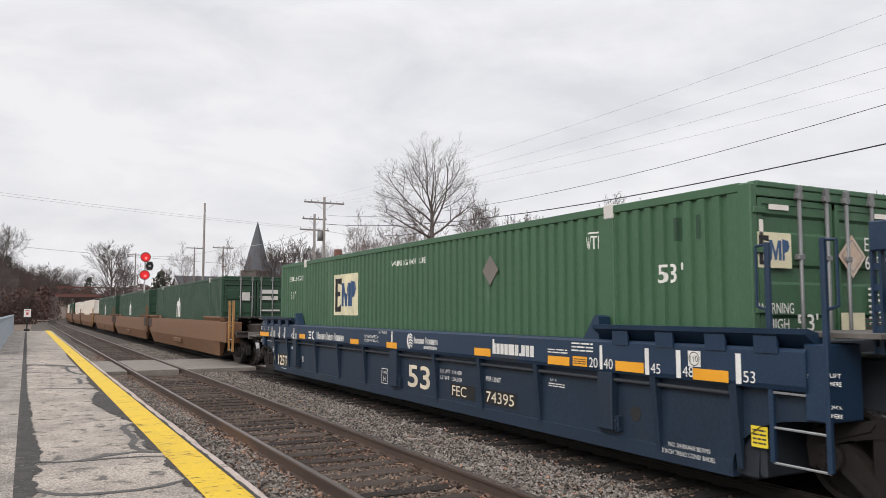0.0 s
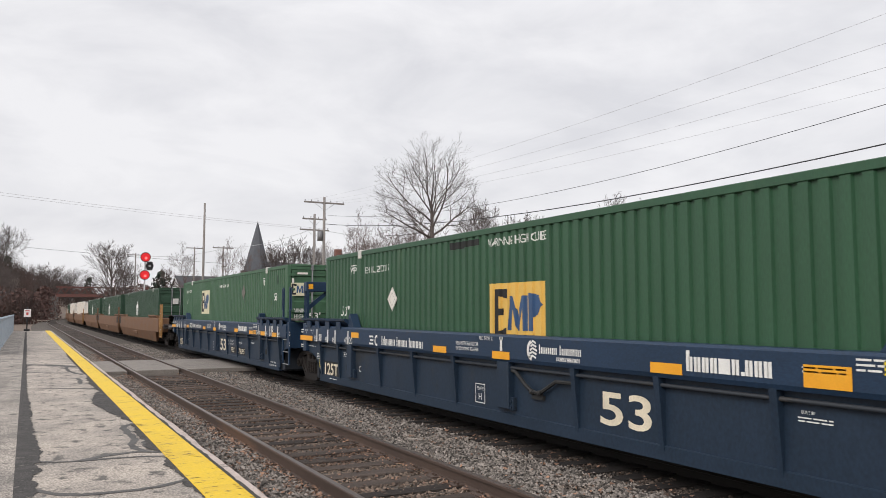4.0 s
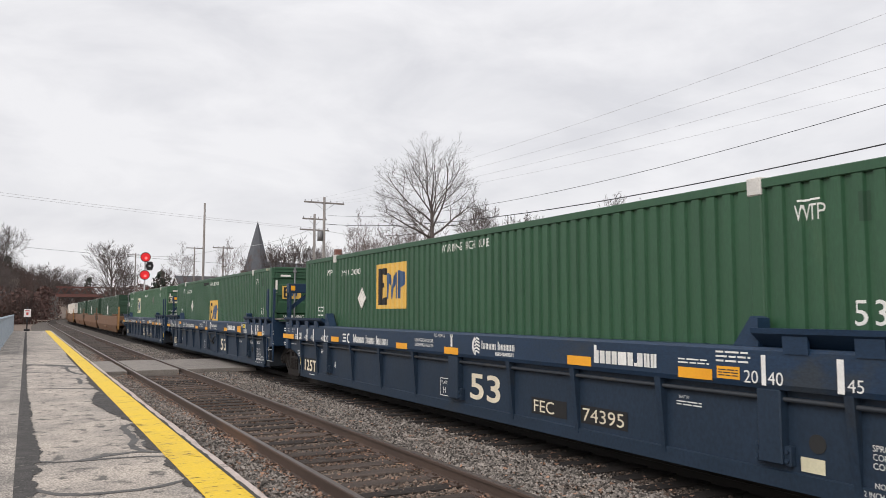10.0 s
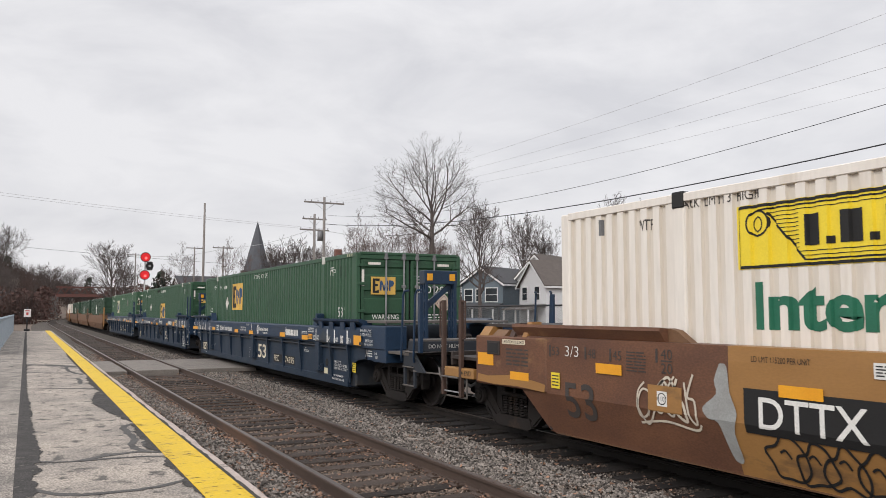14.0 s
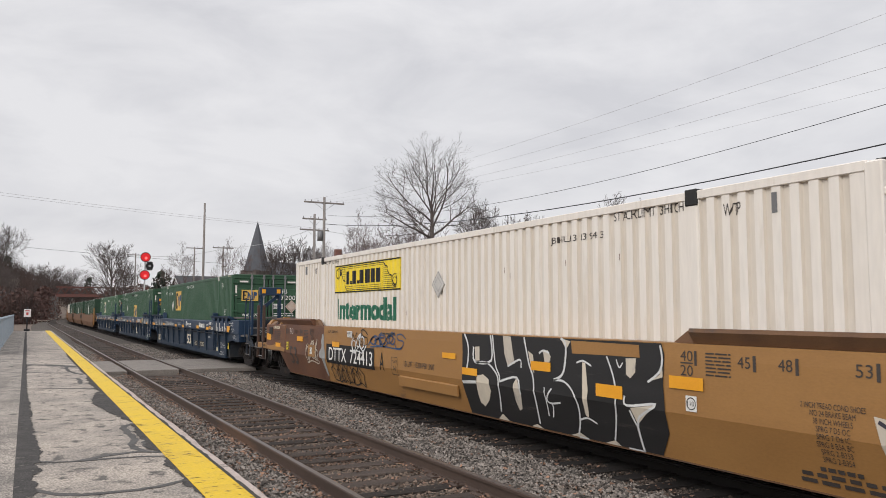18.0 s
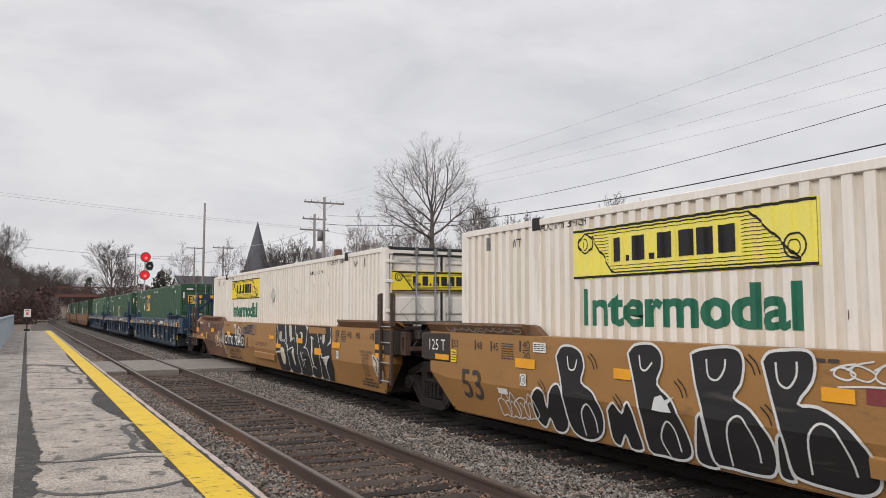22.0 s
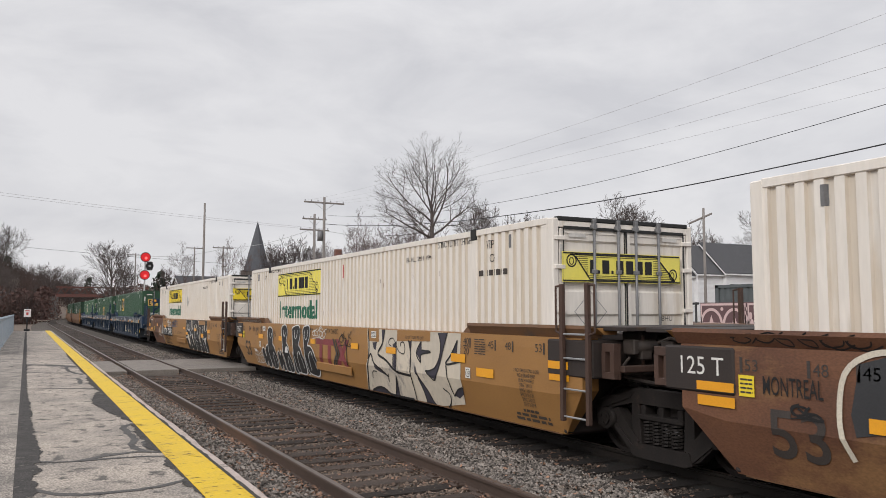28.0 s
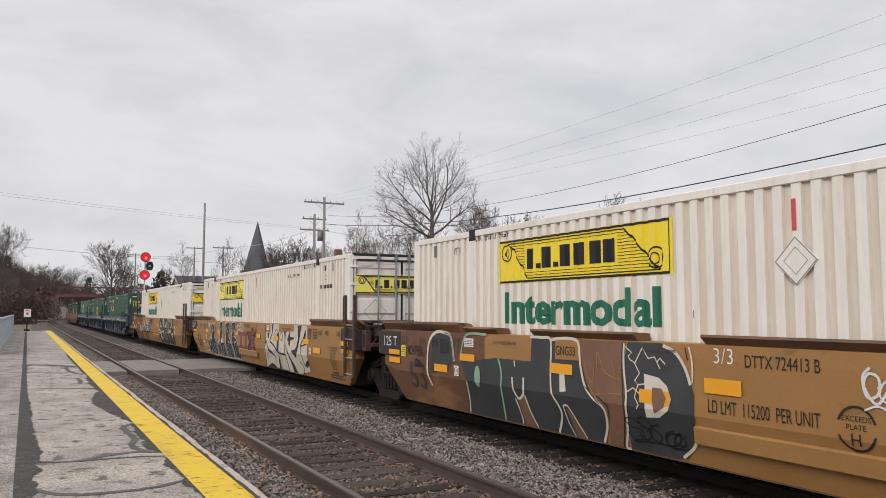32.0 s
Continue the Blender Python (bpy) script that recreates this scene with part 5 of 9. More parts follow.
def tree_meshes(seed, material, **kw):
    vs, fs = bare_tree(seed, **kw)
    low = kw["height"] * kw.get("clear", .35) * .9
    out = []
    trunk = [f for f in fs if len({v for v in f}) and max(vs[v][2] for v in f) < low and max(math.hypot(vs[v][0], vs[v][1]) for v in f) < 1.2]
    keep = set(trunk)
    crown = [f for f in fs if f not in keep]
    for nm, faces in (("trunk", trunk), ("crown", crown)):
        used = sorted({v for f in faces for v in f})
        ix = {v: i for i, v in enumerate(used)}
        me = bpy.data.meshes.new(nm)
        me.from_pydata([vs[v] for v in used], [], [tuple(ix[v] for v in f) for f in faces])
        me.materials.append(material)
        out.append((nm, me))
    return out


SIZE = {"main": (13.3, 3.6), "round": (12.0, 3.6), "tall": (14.0, 3.2), "thin": (11.0, 2.2), "dense": (10.5, 3.6)}
TREES = {
    "main": tree_meshes(5, M["bark"], height=13.3, crown=3.6, trunk=.22, clear=.55, limbs=12, fine=.0062, counts=(7, 6, 4), low=58, high=14, rise=.07, leader=.93, upto=.80),
    "round": tree_meshes(11, M["bark"], height=12.0, crown=3.6, trunk=.22, clear=.30, limbs=15, fine=.021, counts=(7, 6, 4), low=62, high=14, rise=.06, leader=.9, upto=.78),
    "tall": tree_meshes(23, M["bark"], height=14.0, crown=3.2, trunk=.24, clear=.34, limbs=14, fine=.019, counts=(7, 5, 4), low=52, high=14, rise=.08, leader=.92, upto=.78),
    "thin": tree_meshes(31, M["bark_red"], height=11.0, crown=2.2, trunk=.11, clear=.22, limbs=13, fine=.016, counts=(6, 5, 3), low=55, high=20, rise=.06, leader=.95, upto=.82),
    "dense": tree_meshes(47, M["bark"], height=10.5, crown=3.6, trunk=.20, clear=.22, limbs=16, fine=.023, counts=(7, 6, 4), low=68, high=16, rise=.05, leader=.9, upto=.80),
}


SPREAD = 1.18


def plant(kind, x, y, z, tall, wide, turn, label):
    t = thing("tree", label, "tree", "bare trees behind the railway")
    for nm, me in TREES[kind]:
        part(nm, me, M["bark"], t)
    h, w = SIZE[kind]
    t.matrix_basis = pose(x, y, z, 0, 0, turn) @ Matrix.Diagonal((wide / w * SPREAD, wide / w * SPREAD, tall / h, 1))
    return t


plant("main", 22.0, 42.7, -.45, 13.1, 3.85, 40, "tall bare tree with spreading grey limbs beside the tracks")
for kind, x, y, z, tall, wide, turn in (
        ("round", 37.0, 62.0, .3, 12.0, 2.6, 30), ("round", 54.0, 80.0, .3, 14.2, 2.4, 130), ("dense", 58.5, 82.0, .3, 13.0, 2.6, 40),
        ("thin", 27.9, 70.0, 0, 12.1, 1.6, 10), ("thin", 27.6, 66.0, 0, 9.9, 1.5, 80), ("thin", 30.8, 68.0, 0, 11.4, 1.9, 200), ("thin", 34.6, 72.0, 0, 13.0, 2.0, 300), ("thin", 27.4, 75.0, 0, 9.2, 1.6, 150), ("thin", 33.5, 64.5, 0, 10.4, 2.0, 250), ("dense", 41.0, 78.0, .2, 9.6, 3.0, 20), ("thin", 29.4, 73.0, 0, 10.6, 2.0, 111), ("thin", 32.4, 76.0, 0, 11.4, 2.1, 222), ("thin", 36.6, 75.0, 0, 12.0, 2.1, 15), ("thin", 31.8, 63.5, 0, 9.0, 1.9, 333), ("thin", 35.6, 67.0, 0, 10.2, 2.0, 66), ("dense", 33.0, 82.0, 0, 9.4, 2.8, 99), ("round", 5.6, 262.0, -.3, 17.0, 5.2, 12), ("round", 11.5, 266.0, -.3, 16.0, 5.0, 140), ("round", -6.0, 250.0, -.3, 15.5, 5.0, 240),
        ("tall", 80.5, 92.0, .4, 20.2, 4.6, 0), ("round", 86.0, 96.0, .4, 18.4, 4.2, 250), ("dense", 101.0, 100.0, .4, 17.6, 4.4, 33), ("dense", 108.0, 101.0, .4, 17.0, 4.0, 160), ("round", 117.4, 95.0, .4, 21.0, 5.2, 100), ("tall", 120.5, 85.0, .4, 19.2, 4.0, 290), ("round", 109.1, 70.0, .4, 19.4, 4.6, 130), ("tall", 116.0, 68.0, .4, 20.6, 5.0, 55),
        ("round", 12.4, 141.0, -.5, 14.5, 3.9, 15), ("thin", 19.8, 115.0, -.5, 12.5, 2.2, 190), ("thin", 17.6, 118.0, -.5, 10.4, 1.6, 280), ("thin", 22.1, 100.0, -.5, 12.0, 2.0, 20), ("thin", 25.7, 104.0, -.5, 11.6, 1.7, 95),
        ("dense", 27.8, 97.0, -.4, 12.0, 2.6, 45), ("dense", 30.6, 97.0, -.4, 12.5, 2.8, 145), ("round", 33.2, 96.0, -.4, 11.2, 2.2, 245), ("round", -3.6, 121.0, -.5, 14.6, 2.9, 180), ("dense", 15.6, 150.0, -.5, 11.5, 3.0, 60)):
    plant(kind, x, y, z, tall, wide, turn, "bare deciduous tree with fine grey-brown twigs")


def twiggy_wood(name, spots, material, label, seed, tall=9.0, wide=3.0, twigs=46):
    """Far leafless woodland: upright sheaves of thin twigs."""
    r = random.Random(seed)
    vs, fs = [], []
    for x, y, z in spots:
        h = tall * r.uniform(.65, 1.25)
        w = wide * r.uniform(.7, 1.3)
        for k in range(twigs):
            a, q = r.uniform(0, math.tau), r.random() ** .6
            bx, by, bz = x + math.cos(a) * w * q * .25, y + math.sin(a) * w * q * .25, z + h * r.uniform(0, .45)
            tx, ty, tz = x + math.cos(a) * w * q, y + math.sin(a) * w * q, z + h * (r.uniform(.55, 1.0) - .25 * q * q)
            t = r.uniform(.03, .085) * tall / 9
            i = len(vs)
            s = r.uniform(0, math.pi)
            dx, dy = math.cos(s) * t, math.sin(s) * t
            vs += [(bx - dx, by - dy, bz), (bx + dx, by + dy, bz), (tx, ty, tz), (bx - dy, by + dx, bz), (bx + dy, by - dx, bz)]
            fs += [(i, i + 1, i + 2), (i + 3, i + 4, i + 2)]
    me = bpy.data.meshes.new(name)
    me.from_pydata(vs, [], fs)
    return solo(name, me, material, label, "woodland", "stuff")


r = random.Random(3)
spots = []
while len(spots) < 900:
    x, y = r.uniform(-190, 75), r.uniform(285, 470)
    if abs(x - 20 - (y - 285) * .2) < 9 and y < 340:
        continue
    spots.append((x, y, height(x, y)))
twiggy_wood("hillside_woods", spots, M["wood_far"], "leafless brown woods on the hillside", 5, 10.0, 4.2, 84)
spots = [(r.uniform(11, 60), r.uniform(150, 240), -.5) for k in range(130)]
spots = [p for p in spots if p[0] > 17 + max(0, p[1] - 150) * .12]
twiggy_wood("trackside_woods", spots, M["wood_far"], "leafless thicket beyond the railway", 8, 6.5, 2.8, 84)
spots = [(r.uniform(-26, 0.5), r.uniform(150, 275), -.5) for k in range(80)]
twiggy_wood("trackside_woods", spots, M["wood_far"], "leafless thicket by the line", 18, 7.0, 2.8, 84)
spots = [(r.uniform(30, 130), r.uniform(100, 190), .4) for k in range(120)]
twiggy_wood("distant_woods", spots, M["wood_far"], "leafless woods behind the houses", 28, 8.0, 3.2, 84)


def bush(name, n, centre, size, leaf, material, label, seed):
    """Foliage that still clings: many small tilted leaves in an uneven heap."""
    r = random.Random(seed)
    vs, fs = [], []
    for k in range(n):
        a, q = r.uniform(0, math.tau), r.random() ** .5
        h = r.random()
        w = (1 - h * h) ** .5 * (1 + .35 * math.sin(3 * a + seed))
        c = Vector((centre[0] + math.cos(a) * q * w * size[0], centre[1] + math.sin(a) * q * w * size[1], centre[2] + h * size[2]))
        u = Vector((r.gauss(0, 1), r.gauss(0, 1), r.gauss(0, 1))).normalized() * leaf * r.uniform(.6, 1.3)
        v = u.orthogonal().normalized() * leaf * r.uniform(.4, .8)
        i = len(vs)
        vs += [tuple(c - u), tuple(c + v), tuple(c + u), tuple(c - v)]
        fs.append((i, i + 1, i + 2, i + 3))
    me = bpy.data.meshes.new(name)
    me.from_pydata(vs, [], fs)
    return solo(name, me, material, label, "shrub", "stuff")


for k, (c, s, n) in enumerate((((-1.0, 165, -.5), (4.0, 6, 6.5), 1900), ((3.6, 215, -.5), (3.0, 6, 8.5), 1500), ((-7, 190, -.5), (6, 6, 8.0), 1800), ((-16, 175, -.5), (6, 5, 6.0), 1200), ((18.5, 205, 1), (4, 5, 6.5), 900), ((5.8, 262, 0), (4, 5, 9.0), 1200), ((30, 250, 1), (9, 6, 9.0), 1500))):
    bush("oak_thicket", n, c, s, .34, M["oak_leaf"], "thicket of young oaks with rusty leaves", k)
bush("evergreen", 900, (17.5, 121, -.5), (2.2, 2.2, 8.2), .3, M["evergreen"], "dark conical evergreen", 3)
bush("evergreen", 520, (38.2, 40.4, .0), (.55, .55, 2.2), .13, M["evergreen"], "small dark evergreen by the fence", 4)
for k, (x, y) in enumerate(((24.0, 380), (-9.0, 410))):
    bush("evergreen", 260, (x, y, height(x, y)), (3.0, 3.0, 12 - 4 * k), .7, M["evergreen"], "dark evergreen on the hill", 40 + k)

# ---------- road bridge over the line ----------
BY = 232.0
bridge = thing("road_bridge", "rust-red girder road bridge over the railway", "bridge", kind="structure")
bm = bmesh.new()
box(bm, 6.8, 34, BY, BY + 8, 5.75, 6.55)
part("deck", bm, M["bridge"], bridge, "dark girder deck")
for k in range(14):
    x0 = 7 + k * 1.9
    bm = bmesh.new()
    for p, q in (((x0, 6.5), (x0 + .95, 8.3)), ((x0 + .95, 8.3), (x0 + 1.9, 6.5))):
        rod(bm, (p[0], BY, p[1]), (q[0], BY, q[1]), .14, n=4)
    part("truss_panel", bm, M["bridge"], bridge)
bm = bmesh.new()
box(bm, 6.8, 34, BY - .15, BY + .15, 8.2, 8.55)
part("top_chord", bm, M["bridge"], bridge)
for x0, x1 in ((3.0, 7.4), (21.5, 34)):
    bm = bmesh.new()
    box(bm, x0, x1, BY - .5, BY + 9, -1, 5.8, .1)
    part("abutment", bm, M["abut"], bridge, "sooty stone abutment")

# ---------- signal ----------
signal = thing("railway_signal", "silver signal mast with two lit red lamps and a dark head", "railway signal")
bm = bmesh.new()
rod(bm, (9.92, 79.6, -.5), (9.92, 79.6, 7.4), .075, n=10)
part("mast", bm, M["silver"], signal)
bm = bmesh.new()
box(bm, 9.65, 10.19, 79.4, 79.9, -.6, -.1, .03)
part("foundation", bm, M["concrete"], signal)
for x, z, lit in ((9.92, 7.02, True), (10.30, 6.18, False), (9.88, 5.30, True)):
    bm = bmesh.new()
    rod(bm, (x, 79.36, z), (x, 79.30, z), .47 if lit else .36, n=28)
    rod(bm, (x, 79.75, z), (x, 79.36, z), .20, n=12)
    h = part("signal_head", bm, M["signal"], signal, "round black target disc")
    if not lit:
        bm = bmesh.new()
        box(bm, x - .28, x + .28, 79.31, 79.40, z - .42, z + .42, .1)
        part("backplate", bm, M["signal"], h)
    bm = bmesh.new()
    rod(bm, (x, 79.30, z), (x, 79.27, z), .41 if lit else .11, n=24)
    part("lens", bm, M["red_lamp"] if lit else M["galv"], h, "glowing red lens" if lit else "unlit lens")
    if lit:
        bm = bmesh.new()
        rod(bm, (x + .03, 79.26, z - .09), (x + .03, 79.25, z - .09), .13, n=18)
        part("lamp", bm, M["red_core"], h, "bright lamp core")
    bm = bmesh.new()
    box(bm, min(x, 9.92) - .03, max(x, 9.92) + .03, 79.5, 79.7, z - .05, z + .05)
    part("bracket", bm, M["silver"], h)
    bm = bmesh.new()
    for k in range(9):
        a = math.pi * (.1 + .8 * k / 8)
        rod(bm, (x + math.cos(a) * .34, 79.30, z + math.sin(a) * .34), (x + math.cos(a) * .30, 79.02, z + math.sin(a) * .28), .03, n=4)
    if not lit:
        part("hood", bm, M["signal"], h)
    else:
        bm.free()

# ---------- poles and wires ----------
def utility_pole(x, y, top, arms=(), r=.15, label="weathered wooden utility pole with crossarms", transformer=False, turn=0.0):
    p = thing("utility_pole", label, "utility pole", "poles along the line")
    bm = bmesh.new()
    rod(bm, (0, 0, -1.0), (0, 0, top), r, r * .68, n=10)
    part("pole_shaft", bm, M["pole"], p)
    for z, half, ins in arms:
        bm = bmesh.new()
        box(bm, -half, half, -.06, .06, z - .07, z + .07, .01)
        a = part("crossarm", bm, M["pole"], p)
        for s in (-1, 1):
            bm = bmesh.new()
            rod(bm, (s * half * .5, -.05, z - .05), (0, -.12, z - .75), .02, n=4)
            part("brace", bm, M["galv"], a)
        for k in range(ins):
            bm = bmesh.new()
            q = -half + .1 + (2 * half - .2) * k / max(1, ins - 1)
            rod(bm, (q, 0, z + .07), (q, 0, z + .24), .035, n=6)
            part("insulator", bm, M["bar_grey"], a)
    if transformer:
        bm = bmesh.new()
        rod(bm, (-.38, 0, top - 4.1), (-.38, 0, top - 3.2), .24, n=12)
        part("transformer", bm, M["bar_grey"], p, "grey pole transformer")
    p.matrix_basis = pose(x, y, -.4, 0, 0, turn)
    return p


utility_pole(24.0, 68.3, 12.8, ((12.25, 1.95, 7),), .17, transformer=True)
utility_pole(25.0, 74.0, 11.9, ((11.4, 1.25, 4), (10.3, 1.5, 4)), .17)
utility_pole(16.9, 87.4, 14.1, (), .16, "tall plain wooden pole without crossarms")
utility_pole(24.3, 111.7, 11.4, ((11.2, 1.45, 5),), .15)
utility_pole(22.6, 124.0, 12.2, ((12.0, 1.25, 4),), .15)
utility_pole(17.0, 149.6, 12.7, ((12.4, 1.5, 4),), .17)
utility_pole(13.5, 146.0, 7.8, (), .14, "short grey wooden pole without crossarms")
utility_pole(18.4, 158.0, 9.0, (), .14, "short grey wooden pole without crossarms")
lp = utility_pole(34.56, 32.5, 8.2, (), .10, "thin grey utility pole with a tilted crossarm", turn=-70)
bm = bmesh.new()
box(bm, -.9, .5, -.05, .05, 7.55, 7.65, .01)
for v in bm.verts:
    v.co.z += (v.co.x + .2) * .35
part("tilted_arm", bm, M["pole"], lp)


def wire(a, b, sag, r, material, label):
    """A sagging cable as one tube."""
    n = 26
    a, b = Vector(a), Vector(b)
    bm = bmesh.new()
    prev = None
    s = (b - a).cross(Vector((0, 0, 1))).normalized()
    for k in range(n + 1):
        f = k / n
        p = a.lerp(b, f) - Vector((0, 0, sag * 4 * f * (1 - f)))
        row = [bm.verts.new(p + s * (r * math.cos(q)) + Vector((0, 0, r * math.sin(q)))) for q in (0, 1.571, 3.142, 4.712)]
        if prev:
            for i in range(4):
                bm.faces.new((prev[i], prev[(i + 1) % 4], row[(i + 1) % 4], row[i]))
        prev = row
    solo("overhead_wire", bm, material, label, "wire", group="overhead wires")


wire((24.0, 68.3, 9.89), (24.0, 2.0, 7.71), 1.61, .023, M["wire"], "thick black overhead cable")
wire((24.3, 68.3, 10.72), (24.3, 2.0, 9.51), 2.01, .011, M["wire"], "thin black overhead wire")
for dx, z0, z1 in ((-1.8, 11.95, 11.0), (-.6, 11.95, 10.45), (.6, 11.95, 10.0), (1.8, 11.95, 9.6)):
    wire((24.0 + dx, 68.3, z0), (24.0 + dx, 2.0, z1), .95, .006, M["wire_grey"], "thin grey overhead wire")
for dz in (0, .28):
    wire((-40.0, 52.0, 12.8 + dz), (24.0, 68.3, 9.3 + dz * .5), .9, .009, M["wire_grey"], "pale overhead cable crossing the line")
wire((-45, 104, 13.6), (24.3, 111.7, 8.6), .7, .017, M["wire"], "black overhead cable crossing the line")
wire((25.0, 74.0, 10.1), (24.3, 111.7, 10.9), .6, .02, M["wire_grey"], "thin grey overhead wire")
wire((25.0, 74.0, 10.0), (70.0, 74.0, 6.8), .5, .02, M["wire_grey"], "thin house service wire")
wire((24.3, 111.7, 10.7), (17, 149.6, 12.1), .7, .03, M["wire_grey"], "thin grey overhead wire")
wire((34.56, 32.5, 7.5), (74, 74, 7.2), .6, .02, M["wire_grey"], "thin house service wire")

# ---------- houses ----------
def house(name, x, y, w, d, eave, ridge, turn, wall, roof, label, base=-.3, front=(), side=(), porch=False, ridge_along="x"):
    """A gabled house: its gable faces local -x; w is its width along y, d its depth along x. Windows as (offset, sill, width, height)."""
    h = thing(name, label, "house", "houses behind the railway")
    h.matrix_basis = pose(x, y, 0, 0, 0, turn)
    a = w / 2
    bm = bmesh.new()
    prism(bm, [(-a, base), (a, base), (a, eave), (0, ridge), (-a, eave)], 0, d, "x")
    part("wall_shell", bm, wall, h)
    # clapboards
    bm = bmesh.new()
    z = base + .2
    while z < ridge - .3:
        b = a if z < eave else a * (ridge - z) / (ridge - eave)
        box(bm, -.02, .0, -b, b, z, z + .025)
        if z < eave - .1:
            box(bm, .0, d, -a - .02, -a, z, z + .025)
        z += .16
    tagged(part("siding", bm, wall, h), kind="stuff")
    t = .16
    for s in (-1, 1):
        bm = bmesh.new()
        o = .35
        k = (ridge - eave) / a
        prism(bm, [(0, ridge + .02), (s * (a + o), eave - k * o + .02), (s * (a + o), eave - k * o + .02 + t), (0, ridge + .02 + t)], -.35, d + .3, "x")
        part("roof_slope", bm, roof, h)
        bm = bmesh.new()
        prism(bm, [(0, ridge + .01), (s * (a + o), eave - k * o + .01), (s * (a + o), eave - k * o - .20), (0, ridge - .22)], -.40, -.36, "x")
        part("rake_board", bm, M["trim"], h, "white trim board")
        bm = bmesh.new()
        y0, y1 = sorted((s * (a + o), s * (a + o + .06)))
        box(bm, -.35, d + .3, y0, y1, eave - k * o - .12, eave - k * o + .06)
        part("gutter", bm, M["trim"], h)

    def window(face, off, sill, ww, hh):
        bm = bmesh.new()
        if face == "front":
            box(bm, -.07, -.021, off - ww / 2 - .1, off + ww / 2 + .1, sill - .1, sill + hh + .1)
        else:
            box(bm, off - ww / 2 - .1, off + ww / 2 + .1, -a - .07, -a - .021, sill - .1, sill + hh + .1)
        o = part("window", bm, M["trim"], h, "white-framed sash window")
        for z0, z1 in ((sill, sill + hh * .48), (sill + hh * .52, sill + hh)):
            bm = bmesh.new()
            if face == "front":
                box(bm, -.076, -.071, off - ww / 2, off + ww / 2, z0, z1)
            else:
                box(bm, off - ww / 2, off + ww / 2, -a - .076, -a - .071, z0, z1)
            part("pane", bm, M["glass"], o)

    for v in front:
        window("front", *v)
    for v in side:
        window("side", *v)
    if porch:
        bm = bmesh.new()
        prism(bm, [(-2.2, eave * .42), (0, eave * .52), (0, eave * .55), (-2.2, eave * .45)], -a, a, "y")
        part("porch_roof", bm, roof, h)
        for q in (-a + .1, 0, a - .1):
            bm = bmesh.new()
            box(bm, -2.1, -1.96, q - .07, q + .07, base, eave * .43)
            part("porch_post", bm, M["trim"], h)
    return h


house("white_house", 70.0, 75.0, 6.7, 5.0, 6.5, 9.9, 0, M["siding"], M["roof"], "white clapboard house with a dark shingle roof", .2, front=((1.6, 3.5, .9, 1.5), (-.1, 3.5, .9, 1.5), (-1.9, 3.5, .9, 1.5)))
house("white_house", 74.2, 74.7, 7.4, 5.0, 6.75, 10.35, 0, M["siding"], M["roof"], "white clapboard wing with a dark shingle roof", .2)
house("white_house", 78.6, 74.5, 8.0, 17.0, 6.9, 10.8, 0, M["siding"], M["roof"], "long white clapboard wing with a dark shingle roof", .2, side=((4.6, 4.2, 1.6, 1.1), (7.0, 4.2, 1.6, 1.1), (1.4, 4.2, 1.4, 1.1)))
house("white_house", 86.0, 62.0, 6.2, 12.0, 8.6, 11.3, 28, M["siding"], M["roof"], "white gabled house with a dark shingle roof", .2)
house("beige_house", 49.2, 58.3, 4.2, 7.0, 3.4, 5.2, 28, M["trim_beige"], M["roof_brown"], "small beige house with a white-trimmed gable", .2, front=((.1, 3.1, .7, .9), (1.1, .8, .9, 1.5), (-1.2, .8, .9, 1.5)), porch=False)
house("beige_house", 46.0, 66.5, 5.2, 9.0, 4.6, 7.0, -4, M["siding"], M["roof_brown"], "pale house with a brown shingle roof", .2, front=((1.5, 3.0, .9, 1.3), (-1.0, 3.0, .9, 1.3)), porch=True)
house("blue_house", 43.6, 72.6, 5.2, 8.0, 4.9, 6.6, 28, M["siding_blue"], M["roof"], "blue-grey clapboard house with white trim", .2, front=((1.7, 2.9, .9, 1.3), (.4, 2.9, .6, 1.3), (-1.2, 2.9, 1.4, 1.4)), porch=True)
house("beige_house", 49.0, 70.2, 5.0, 8.0, 5.4, 8.0, 28, M["siding"], M["roof_brown"], "cream clapboard house with a steep gable", .2, front=((.3, 4.9, .7, 1.2), (.6, 2.0, .9, 1.4)))
house("white_house", 22.5, 139.0, 6.0, 8.0, 5.4, 7.8, 10, M["siding"], M["roof"], "distant white house behind bare trees", -.3, front=((1, 3, .9, 1.4), (-1, 3, .9, 1.4)))
house("white_house", -9.5, 210.0, 9.0, 10.0, 3.6, 6.6, 60, M["siding"], M["roof"], "distant low white building", -.4)

# church with a slate spire
church = thing("church", "church with a tall dark slate spire", "church")
church.matrix_basis = pose(28.6, 109.6, 0, 0, 0, 28)
bm = bmesh.new()
box(bm, -1.6, 1.6, -1.6, 1.6, -.5, 7.6)
part("tower", bm, M["abut"], church)
bm = bmesh.new()
apex = bm.verts.new((0, 0, 14.7))
low = [bm.verts.new((1.95 * math.cos(a), 1.95 * math.sin(a), 7.5)) for a in [math.pi / 8 + k * math.pi / 4 for k in range(8)]]
for k in range(8):
    bm.faces.new((low[k], low[(k + 1) % 8], apex))
bm.faces.new(low[::-1])
part("spire", bm, M["slate"], church, "eight-sided slate spire")
bm = bmesh.new()
prism(bm, [(-4.2, 6.4), (4.2, 6.4), (0, 9.0)], 1.2, 14, "x")
